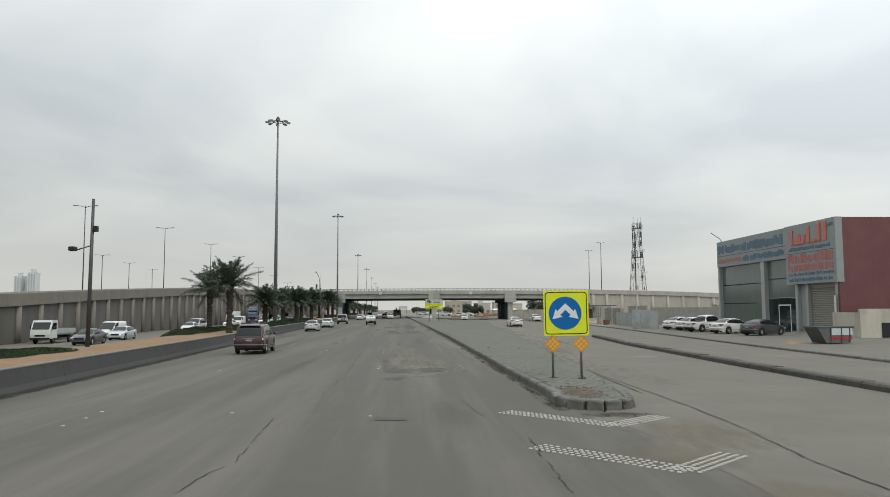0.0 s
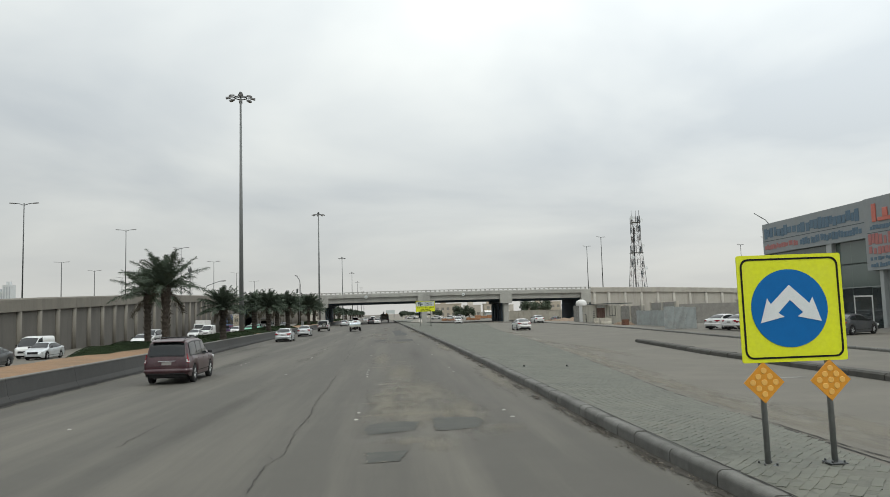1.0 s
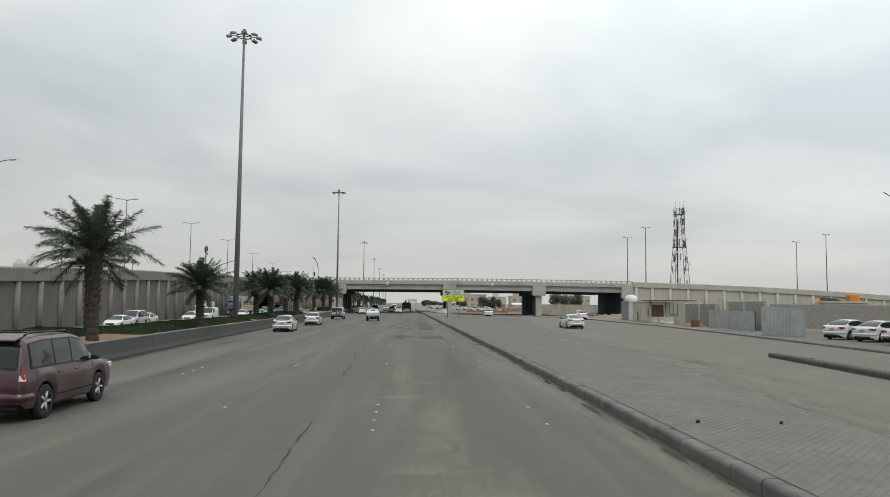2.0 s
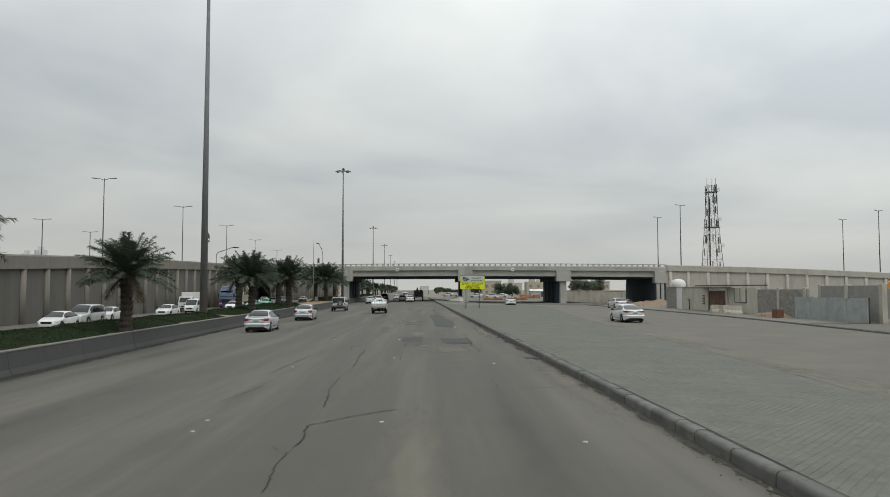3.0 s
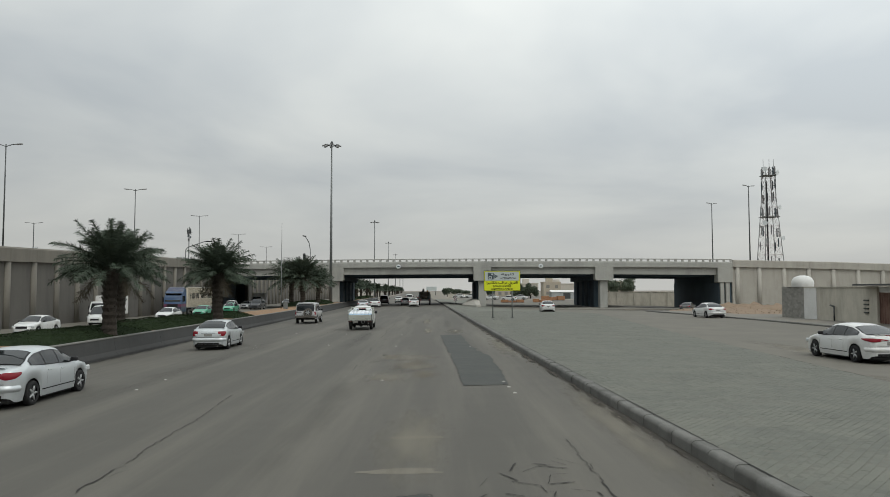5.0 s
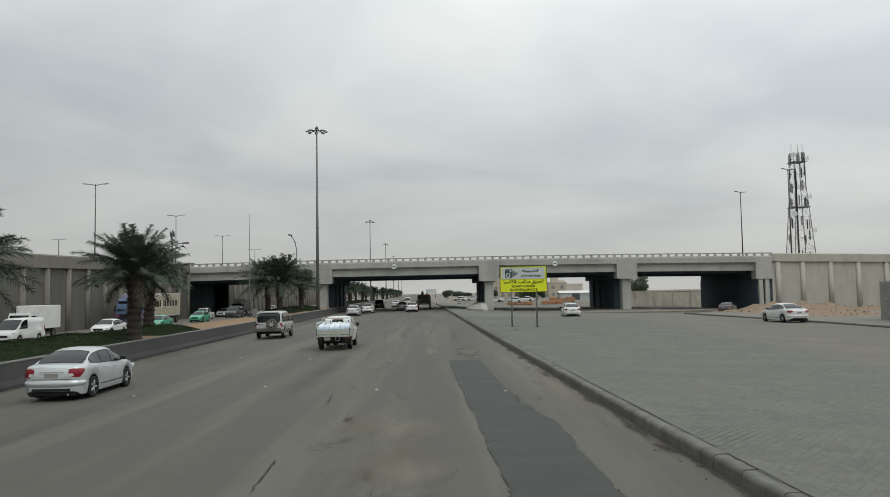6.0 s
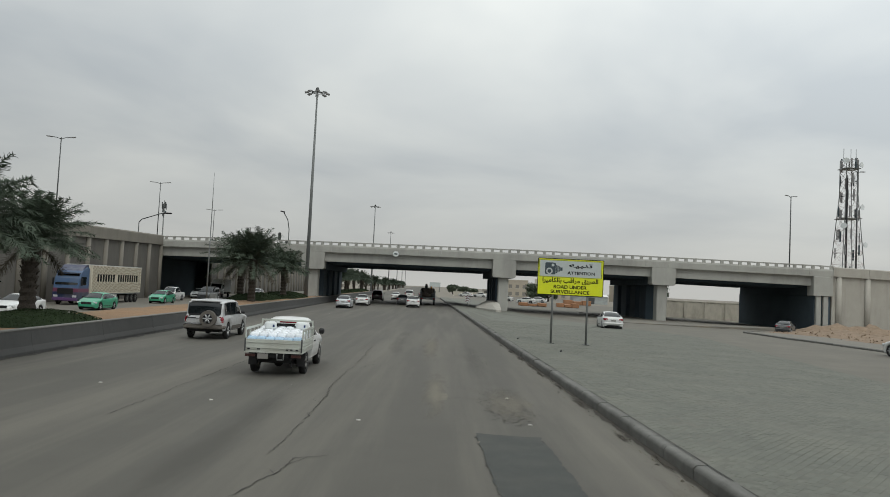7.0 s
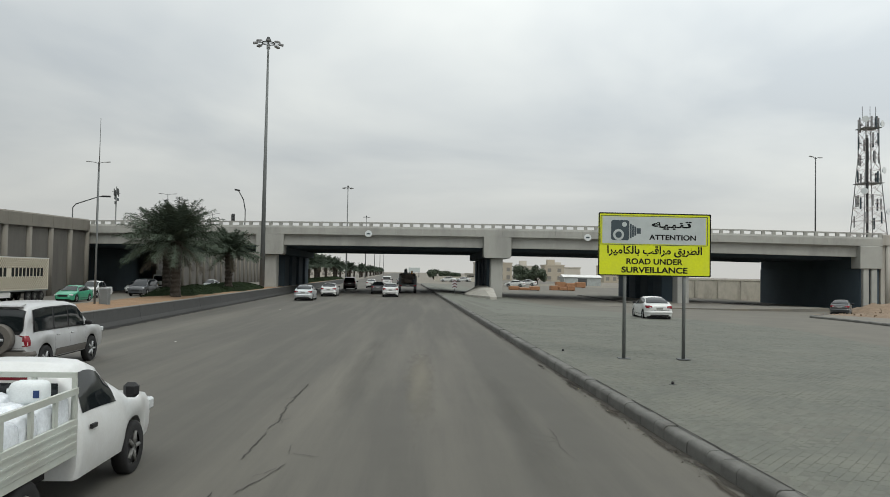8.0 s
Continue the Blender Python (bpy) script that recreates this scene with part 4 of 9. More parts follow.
        for dx in (0.2, 1.2):
            part("abutment_column", bx(x0 + 0.25 + dx, x0 + 0.95 + dx, y0 - 0.35, y0 + 0.09, -2.2, lo, 0.06), M_BRIDGE, br)
    # round height plates fixed to the fascia
    for x in (-7.4, 18.9):
        y = bridge_y(x) - 0.44
        bm = bmesh.new()
        tube(bm, (x, y, 7.25 + deck_off(x)), (x, y - 0.05, 7.25 + deck_off(x)), 0.42, n=20)
        pl = part("height_plate", bm, M_WHITE_SIGN, br, "round white clearance plate")
        part("print", bx(x - 0.22, x + 0.22, y - 0.058, y - 0.052, 7.16 + deck_off(x), 7.34 + deck_off(x)), M_SIGN_DARK, pl)
    return br


build_bridge()

# under the left end the turning road runs into shade: a back wall and fill added behind the opening, coloured dark for
# it
structure("underpass_end_wall", bx(-62.4, -44.3, 251.6, 253.0, -1.6, 7.0), M_BRIDGE_SHADE, "end wall of the underpass, coloured dark for shade", "wall")
structure("embankment_fill", bx(K(234) + WALL_U - 32, K(234) + WALL_U - 20, 218, 252, -1.6, 7.0), M_BRIDGE_SHADE, "wall at the end of the underpass, coloured dark for shade", "wall")


# ---------- kerbs, island, barrier, planter ----------
NOSE = [(5.64, 22.4), (5.62, 21.6), (5.74, 21.0), (6.08, 20.62), (6.56, 20.5), (6.98, 20.54), (7.34, 20.95), (7.54, 21.9), (7.68, 23.2), (7.98, 25.2), (8.46, 28.2)]


def island_z(x, y):
    return island_lift(x, y)


def settle(x, y):
    """Gentle unevenness of the block paving."""
    return 0.016 * noise.noise(Vector((x * 0.5, y * 0.5, 0)))


def island_right(y):
    """x of the island's right side, nose included."""
    if y < 31:
        return lerp_table([(20.5, 6.56), (20.54, 6.98), (20.95, 7.34), (21.9, 7.54), (23.2, 7.68), (25.2, 7.98), (28.0, 8.46), (31.0, R_edge(31.0))], y)
    return R_edge(y) if y < 168 else lerp_table([(168, R_edge(168)), (200, 10.5), (300, K(300) + 9)], y)


def island_left(y):
    if y < 22.4:
        return lerp_table([(20.5, 6.50), (20.62, 6.08), (21.0, 5.74), (21.6, 5.62), (22.4, 5.64)], y)
    return KL(y)


def kerb_mesh(length, h=0.235, w=0.25, name="kerb_block"):
    bm = bmesh.new()
    prof = [(0.0, -0.1), (0.0, h - 0.085)] + [(0.085 - 0.085 * math.cos(radians(15 * k)), h - 0.085 + 0.085 * math.sin(radians(15 * k))) for k in range(1, 6)] + [(0.085, h), (w, h), (w, -0.1)]
    prism(bm, prof, "y", -length / 2, length / 2)
    return give(mesh_of(bm, name), M_KERB)


def build_island():
    ys = [20.51, 20.6, 20.75, 21.0, 21.4, 22] + span(22.5, 70, 0.35) + span(70.5, 168, 0.8) + span(172, 300, 8)
    rows = []
    for y in ys:
        a, b = island_left(y) + 0.1, island_right(y) - 0.02
        row = []
        for i in range(33):
            x = a + (b - a) * i / 32
            # sand fills the joints to an uneven height
            fill = 0.5 + 0.9 * noise.noise(Vector((x * 0.55, y * 0.33, 12.0))) + 0.5 * noise.noise(Vector((x * 1.9, y * 1.3, 4.0)))
            row.append((x, y, island_z(x, y) + settle(x, y) - 0.0085 + 0.0072 * min(1.0, max(0.0, fill + 0.35))))
        rows.append(row)
    isl = sheet_thing("pavement_island", rows, M_JOINT, "long traffic island paved with grey concrete blocks", "traffic island")
    # far stretch, where single blocks can no longer be told apart
    rows = []
    for y in [175] + span(178, 300, 6):
        a, b = island_left(y) + 0.24, island_right(y) - 0.02
        rows.append([(a + (b - a) * i / 8, y, island_z(a + (b - a) * i / 8, y) + 0.002) for i in range(9)])
    part("far_paving", give(sheet(rows, "far_paving"), M_PAVER, True), None, isl)
    return isl


island_ob = build_island()


def build_kerbs():
    rng = random.Random(21)
    kerb = thing("kerb", pose(0, 0, 0), "row of worn dark concrete kerb blocks along the island", "kerb", kind="structure")
    lengths = (0.98, 0.98, 0.72, 0.48)
    meshes = [kerb_mesh(v - 0.02) for v in lengths]
    y = 22.4
    while y < 285:
        k = rng.choice((0, 0, 0, 1, 2, 3)) if y < 150 else 0
        y += lengths[k] / 2
        x, yaw = KL(y), math.degrees(math.atan(KL(y - 0.5) - KL(y + 0.5)))
        part("kerb_block", meshes[k], None, kerb, at=pose(x + rng.uniform(-0.010, 0.010), y, gz(x, y) + rng.uniform(-0.012, 0.006), rng.uniform(-0.5, 0.5), rng.uniform(-1.5, 1.0), yaw + rng.uniform(-0.5, 0.5)))
        y += lengths[k] / 2
    # the broken, larger stones round the nose
    for (a, b) in zip(NOSE, NOSE[1:]):
        d = Vector((b[0] - a[0], b[1] - a[1]))
        n = max(1, round(d.length / 0.62))
        for k in range(n):
            p = Vector(a) + d * ((k + 0.5) / n)
            yaw = math.degrees(math.atan2(d.y, d.x)) - 90
            h = 0.25 if p.y < 23 else 0.235 - 0.19 * smooth(23, 28, p.y)
            bm = bmesh.new()
            L = d.length / n * rng.uniform(0.86, 0.97)
            box(bm, 0.0, 0.26, -L / 2, L / 2, -0.1, h, 0.035)
            bmesh.ops.subdivide_edges(bm, edges=bm.edges[:], cuts=2, use_grid_fill=True)
            seed = rng.uniform(0, 50)
            for v in bm.verts:
                q = v.co * 5 + Vector((seed, 0, 0))
                v.co += Vector((noise.noise(q), noise.noise(q + Vector((9, 0, 0))), noise.noise(q + Vector((0, 9, 0))))) * 0.028
                v.co += Vector((rng.uniform(-1, 1), rng.uniform(-1, 1), rng.uniform(-1, 1))) * 0.006
            # the kerb stones lie inside the outline
            part("kerb_stone", bm, M_KERB, kerb, at=pose(p.x, p.y, 0, rng.uniform(-2, 2), rng.uniform(-3, 3), yaw + 180 + rng.uniform(-4, 4)) @ pose(-0.13, 0, 0))
    # narrow divider on the side road
    div = thing("divider_kerb", pose(0, 0, 0), "low dark concrete kerb dividing the side road", "kerb", kind="structure")
    bm = bmesh.new()
    prism(bm, [(-0.28, -0.1), (-0.28, 0.17), (-0.22, 0.23), (0.22, 0.23), (0.28, 0.17), (0.28, -0.1)], "y", -0.975, 0.975)
    me = give(mesh_of(bm, "divider_block"), M_KERB_DARK)
    for i in range(46):
        y = -22 + 2.0 * i
        x = lerp_table([(-60, 16.0), (34, 16.4), (54, 17.1), (69, 18.4)], y)
        yaw = -math.degrees(math.atan2(lerp_table([(-60, 16.0), (34, 16.4), (54, 17.1), (69, 18.4)], y + 1) - x, 1.0))
        part("divider_block", me, None, div, at=pose(x, y, gz(x, y) + rng.uniform(-0.015, 0.01), 0, 0, yaw))
    # kerb of the far pavement
    sk = thing("pavement_kerb", pose(0, 0, 0), "low concrete kerb along the dusty pavement", "kerb", kind="structure")
    me = kerb_mesh(1.95, 0.15, 0.2, "side_kerb_block")
    y = 22.0
    while y < 205:
        x = side_kerb(y)
        x2 = side_kerb(y + 1.0)
        dl = math.hypot(x2 - x, 1.0)
        step = 2.0 / dl
        yaw = -math.degrees(math.atan2(x2 - x, 1.0))
        part("kerb_block", me, None, sk, at=pose((x + side_kerb(y + step)) / 2, y + step / 2, gz(x, y), 0, 0, yaw))
        y += step


build_kerbs()


def build_barrier():
    bar = thing("barrier", pose(0, 0, 0), "low grey concrete barrier wall with pale top edge beside the road", "barrier", kind="structure")
    y = 2.0
    prof = [(0.0, -0.15), (0.0, 0.10), (-0.10, 0.30), (-0.20, 0.86), (-0.45, 0.86), (-0.45, -0.15)]
    bm = bmesh.new()
    prism(bm, prof, "y", 0.004, 5.974)
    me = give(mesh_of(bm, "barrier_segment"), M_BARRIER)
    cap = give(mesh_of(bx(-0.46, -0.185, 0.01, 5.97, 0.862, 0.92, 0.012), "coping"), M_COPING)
    while y < 330:
        x, x2 = K(y) + BU(y), K(y + 5.98) + BU(y + 5.98)
        m = pose(x, y, gz(x + 0.1, y), math.degrees(math.atan2(gz(x2, y + 6) - gz(x, y), 6)), 0, math.degrees(math.atan2(x - x2, 5.98)))
        seg = part("barrier_segment", me, None, bar, at=m)
        part("coping", cap, None, seg)
        y += 5.98


build_barrier()


def soil_z(u, y):
    b = gz(K(y) - 18.6, y)
    base = lerp_table([(-25.3, -0.05), (-24.8, 0.25), (-23.0, 0.86), (-21.0, 0.93), (-19.2, 0.84), (-18.2, 0.80)], u)
    return b + base + 0.10 * noise.noise(Vector((u * 0.7, y * 0.35, 3.1))) * smooth(-25.3, -24, u) * (1 - smooth(-19.6, -19.0, u))


rows = [[(K(y) + u, y, soil_z(u, y)) for u in (-25.35, -25.0, -24.5, -24, -23.2, -22.4, -21.6, -20.8, -20, -19.4, BU(y) - 0.38)] for y in span(0, 330, 1.6)]
sheet_thing("planter_soil", rows, M_SAND, "strip of orange sandy soil behind the barrier", "soil")
rows_k = [[(K(y) + u, y, gz(K(y) + u, y) + z) for u, z in ((-25.1, -0.1), (-25.1, 0.16), (-25.3, 0.16), (-25.3, -0.1))] for y in span(0, 330, 6)]
sheet_thing("planter_kerb", rows_k, M_KERB, "concrete kerb of the planted strip", "kerb", False)


# ---------- lots and pavement beyond the side road ----------
def lot_rows(y0, y1, step, far, lift):
    rows = []
    for y in span(y0, y1, step):
        a = side_kerb(y) + 0.19
        rows.append([(a + (far - a) * i / 8, y, gz(a + (far - a) * i / 8, y) + lift) for i in range(9)])
    return rows


sheet_thing("parking_lot", lot_rows(-20, 104, 4, 70, 0.11), M_ASPHALT_SIDE, "dusty asphalt forecourt in front of the shop", "parking lot")
sheet_thing("dirt_lot", lot_rows(104, 206, 3, 78, 0.13), M_PAVEMENT, "dusty unpaved pavement before the block walls", "pavement")


# ---------- text ----------
def text_mesh(body, width, height, depth=0.003):
    cu = bpy.data.curves.new("lettering", "FONT")
    cu.body, cu.align_x, cu.align_y, cu.extrude = body, "CENTER", "CENTER", 0.02
    cu.offset = 0.026
    ob = bpy.data.objects.new("lettering", cu)
    scene.collection.objects.link(ob)
    bpy.context.view_layer.update()
    me = bpy.data.meshes.new_from_object(ob.evaluated_get(bpy.context.evaluated_depsgraph_get()))
    bpy.data.objects.remove(ob)
    co = np.empty(len(me.vertices) * 3)
    me.vertices.foreach_get("co", co)
    co = co.reshape(-1, 3)
    lo, hi = co.min(0), co.max(0)
    co = (co - (lo + hi) / 2) / np.maximum(hi - lo, 1e-6) * np.array((width, height, depth))
    # upright, facing -y
    out = np.stack((co[:, 0], -co[:, 2], co[:, 1]), 1)
    me.vertices.foreach_set("co", out.ravel())
    me.update()
    return me


def text_meshes(body, width, height, depth=0.003):
    """The same, letter by letter."""
    me = text_mesh(body, width, height, depth)
    left = bmesh.new()
    left.from_mesh(me)
    seen, out = set(), []
    for v in left.verts:
        if v in seen:
            continue
        stack, group = [v], []
        seen.add(v)
        while stack:
            a = stack.pop()
            group.append(a)
            for e in a.link_edges:
                b = e.other_vert(a)
                if b not in seen:
                    seen.add(b)
                    stack.append(b)
        ids = {a: i for i, a in enumerate(group)}
        fs = {f for a in group for f in a.link_faces}
        m = bpy.data.meshes.new("letter")
        m.from_pydata([tuple(a.co) for a in group], [], [[ids[q] for q in f.verts] for f in sorted(fs, key=lambda f: f.index)])
        m.update()
        out.append(m)
    left.free()
    return out


def rounded(w, h, r, n=5):
    pts = []
    for cx, cz, a0 in ((w / 2 - r, h / 2 - r, 0), (-w / 2 + r, h / 2 - r, 90), (-w / 2 + r, -h / 2 + r, 180), (w / 2 - r, -h / 2 + r, 270)):
        pts += [(cx + math.cos(radians(a0 + 90 * i / n)) * r, cz + math.sin(radians(a0 + 90 * i / n)) * r) for i in range(n + 1)]
    return pts


def shift(pts, dx, dz):
    return [(x + dx, z + dz) for x, z in pts]


def ring_prism(bm, outer, inner, a, b):
    """A flat frame between two outlines of as many points, in the xz plane."""
    n = len(outer)
    vs = [[bm.verts.new((p[0], y, p[1])) for p in pts] for pts in (outer, inner) for y in (a, b)]
    oa, ob_, ia, ib = vs
    for i in range(n):
        j = (i + 1) % n
        for q in ((oa[i], oa[j], ia[j], ia[i]), (ob_[i], ib[i], ib[j], ob_[j]), (oa[i], ob_[i], ob_[j], oa[j]), (ia[i], ia[j], ib[j], ib[i])):
            bm.faces.new(q)
    bmesh.ops.recalc_face_normals(bm, faces=bm.faces)
    return bm


# ---------- road signs ----------
def build_chevron_sign():
    s = thing("traffic_sign", pose(7.02, 27.2, island_z(7, 27.2) + 0.004, 0, -0.5, -1.5), "yellow keep-either-side sign with blue disc on two posts", "traffic sign")
    S, zc = 1.57, 2.27
    for dx in (-0.49, 0.50):
        p = part("post", tube(bmesh.new(), (dx, 0.05, 0.0), (dx, 0.05, 2.9), 0.042, n=12), M_STEEL, s)
        part("base_plate", bx(dx - 0.13, dx + 0.13, -0.08, 0.18, 0.0, 0.02, 0.005), M_STEEL_DARK, p)
        for bxx, by in ((-0.09, -0.045), (0.09, -0.045), (-0.09, 0.145), (0.09, 0.145)):
            part("bolt", tube(bmesh.new(), (dx + bxx, by, 0.02), (dx + bxx, by, 0.055), 0.016, n=6), M_STEEL_DARK, p)
    board = part("board", prism(bmesh.new(), shift(rounded(S, S, 0.03), 0, zc), "y", -0.012, 0.006), M_YELLOW, s, "retroreflective yellow square board")
    for i in range(1, 8):
        z = zc - S / 2 + S * i / 8
        part("panel_seam", bx(-S / 2 + 0.01, S / 2 - 0.01, -0.0135, -0.0125, z - 0.003, z + 0.003), M_YELLOW, board)
    part("border", ring_prism(bmesh.new(), shift(rounded(S - 0.10, S - 0.10, 0.12), 0, zc), shift(rounded(S - 0.155, S - 0.155, 0.10), 0, zc), -0.018, -0.0125), M_INK, board, "black border line")
    part("disc", prism(bmesh.new(), [(-0.035 + math.cos(2 * math.pi * i / 48) * 0.572, zc - 0.005 + math.sin(2 * math.pi * i / 48) * 0.572) for i in range(48)], "y", -0.020, -0.0125), M_BLUE, board, "blue round disc")
    half = [(0.0, 0.32), (0.29, 0.045), (0.34, 0.13), (0.455, -0.225), (0.10, -0.145), (0.185, -0.085), (0.0, 0.10)]
    outline = half + [(-x, z) for x, z in half[-2:0:-1]]
    part("arrow", prism(bmesh.new(), shift(outline, -0.025, zc + 0.015), "y", -0.027, -0.0205), M_WHITE_SIGN, board, "white two-headed arrow")
    for z in (zc - 0.5, zc + 0.5):
        part("back_rail", bx(-0.72, 0.72, 0.0065, 0.03, z - 0.03, z + 0.03), M_STEEL, s)
    for dx in (-0.49, 0.50):
        zc2, r = 1.20, 0.30
        d = part("delineator", prism(bmesh.new(), [(dx, zc2 - r), (dx + r, zc2), (dx, zc2 + r), (dx - r, zc2)], "y", -0.012, 0.004), M_ORANGE, s, "orange diamond hazard marker")
        for i in range(3):
            for j in range(3):
                cx, cz = dx + (i - j) * 0.085, zc2 + (i + j - 2) * 0.085
                part("reflector", tube(bmesh.new(), (cx, -0.0125, cz), (cx, -0.016, cz), 0.045, 0.038, n=12), M_ORANGE_DOT, d)


def build_camera_sign():
    s = thing("traffic_sign", pose(6.15, 151.2, island_z(6.15, 151.2), 0, 0, 0), "yellow and grey speed camera warning sign on two posts", "traffic sign")
    W, H, zc = 3.5, 1.94, 3.52
    for dx in (-0.90, 0.95):
        p = part("post", tube(bmesh.new(), (dx, 0.07, 0.0), (dx, 0.07, 4.3), 0.055, n=12), M_STEEL, s)
        part("base_plate", bx(dx - 0.17, dx + 0.17, -0.1, 0.24, 0.0, 0.03, 0.005), M_STEEL_DARK, p)
    board = part("board", prism(bmesh.new(), shift(rounded(W, H, 0.04), 0, zc), "y", -0.015, 0.01), M_YELLOW, s, "yellow rectangular board")
    part("border", ring_prism(bmesh.new(), shift(rounded(W, H, 0.04), 0, zc), shift(rounded(W - 0.07, H - 0.07, 0.03), 0, zc), -0.020, -0.0155), M_INK, board)
    part("upper_panel", bx(-W / 2 + 0.12, W / 2 - 0.16, -0.019, -0.0155, zc + 0.02, zc + 0.85), M_GREY_SIGN, board, "pale grey upper field")
    part("panel_line", ring_prism(bmesh.new(), shift(rounded(W - 0.17, 0.90, 0.02), -0.02, zc + 0.435), shift(rounded(W - 0.205, 0.87, 0.015), -0.02, zc + 0.435), -0.0235, -0.0195), M_SIGN_DARK, board)
    ic = part("camera_icon", prism(bmesh.new(), shift(rounded(0.56, 0.62, 0.07), -1.08, zc + 0.43), "y", -0.025, -0.0195), M_SIGN_DARK, board, "dark camera symbol")
    for i, (a, b) in enumerate(((-0.78, 0.44), (-0.71, 0.36), (-0.64, 0.28))):
        part("bellows", bx(a, a + 0.055, -0.024, -0.0195, zc + 0.41 - b / 2, zc + 0.41 + b / 2), M_SIGN_DARK, ic)
    part("lens_tip", bx(-0.57, -0.44, -0.024, -0.0195, zc + 0.33, zc + 0.50), M_SIGN_DARK, ic)

    def circle(cx, cz, r, y0, y1, m, name):
        part(name, prism(bmesh.new(), [(cx + math.cos(2 * math.pi * i / 24) * r, cz + math.sin(2 * math.pi * i / 24) * r) for i in range(24)], "y", y0, y1), m, ic)

    circle(-1.13, zc + 0.29, 0.17, -0.029, -0.0255, M_GREY_SIGN, "flash_ring")
    circle(-1.13, zc + 0.29, 0.10, -0.033, -0.0295, M_SIGN_DARK, "flash")
    circle(-0.95, zc + 0.61, 0.075, -0.029, -0.0255, M_GREY_SIGN, "small_lens")
    for body, w, h, x, z in (("\ufeea\ufef4\ufe92\ufee8\ufe97", 1.25, 0.26, 0.52, 0.60), ("ATTENTION", 1.46, 0.165, 0.55, 0.23),
                             ("\ufe8d\ufeae\ufef4\ufee3\ufe8e\ufedc\ufedf\ufe8e\ufe91 \ufe90\ufed7\ufe8d\ufeae\ufee3 \ufed6\ufef3\ufeae\ufec4\ufedf\ufe8d", 2.95, 0.34, 0.0, -0.21),
                             ("ROAD UNDER", 1.75, 0.185, 0.0, -0.52), ("SURVEILLANCE", 2.05, 0.185, 0.0, -0.78)):
        for me in text_meshes(body, w, h, 0.004):
            part("letter", give(me, M_INK), None, board, at=pose(x, -0.0225 if z > 0 else -0.0185, zc + z))


build_chevron_sign()
build_camera_sign()

# cut-off post stubs left in the paving
for x, y in ((6.39, 47.4), (8.28, 47.8), (3.7, 153.0), (4.95, 146.0)):
    t = thing("post_stub", pose(x, y, island_z(x, y) - 0.01), "black stub of a cut-off sign post in the paving", "post stub", "post stubs")
    part("stub", tube(bmesh.new(), (0, 0, 0), (0.01, 0, 0.075), 0.038, 0.034, n=10), M_BLACK, t)
    part("plate", bx(-0.07, 0.07, -0.07, 0.07, 0, 0.012, 0.003), M_STEEL_DARK, t)


# ---------- masts, lamps, poles ----------
M_MAST = mat("weathered_galvanised_steel", (0.150, 0.160, 0.158), 0.65, metal=0.1, var=0.08, scale=3, fine=30, bump=0.03)


def high_mast():
    m = thing("high_mast", pose(0, 0, 0), "thirty metre grey steel high-mast light with a ring of floodlights", "light mast", "high masts")
    bm = bmesh.new()
    tube(bm, (0, 0, 0), (0, 0, 29.6), 0.30, 0.11, n=14)
    part("pole", bm, M_MAST, m)
    part("base_plate", tube(bmesh.new(), (0, 0, 0), (0, 0, 0.06), 0.5, n=14), M_STEEL_DARK, m)
    ring = bmesh.new()
    pts = [(math.cos(2 * math.pi * i / 16) * 0.75, math.sin(2 * math.pi * i / 16) * 0.75, 29.3) for i in range(17)]
    polytube(ring, pts, 0.06, 6)
    for i in range(4):
        t = math.pi / 2 * i
        tube(ring, (0, 0, 29.35), (math.cos(t) * 0.75, math.sin(t) * 0.75, 29.3), 0.05, n=6)
    part("carriage", ring, M_STEEL_DARK, m)
    part("cap", tube(bmesh.new(), (0, 0, 29.6), (0, 0, 30.05), 0.34, 0.16, n=12), M_STEEL_DARK, m)
    for i in range(8):
        t = 2 * math.pi * i / 8 + 0.2
        c, s = math.cos(t), math.sin(t)
        part("bracket", tube(bmesh.new(), (c * 0.75, s * 0.75, 29.3), (c * 1.25, s * 1.25, 29.3), 0.04, n=6), M_STEEL_DARK, m)
        part("floodlight", bx(-0.3, 0.3, -0.22, 0.22, -0.10, 0.12, 0.03), M_LAMP, m, at=pose(c * 1.48, s * 1.48, 29.22, 0, 12, math.degrees(t)))
    return m


m1 = high_mast()
MASTS = [(-17.75, 108.0), (-19.8, 217.2), (-24.4, 363.0), (-27.6, 488.0), (-31.4, 620.0), (-34.9, 750.0), (-38.4, 880.0)]
m1.matrix_basis = pose(MASTS[0][0], MASTS[0][1], soil_z(MASTS[0][0] - K(108.0), 108) - 0.1)
for x, y in MASTS[1:]:
    copy_thing(m1, pose(x, y, (soil_z(x - K(y), y) - 0.1) if y < 330 else gz(x, y) - 0.05))


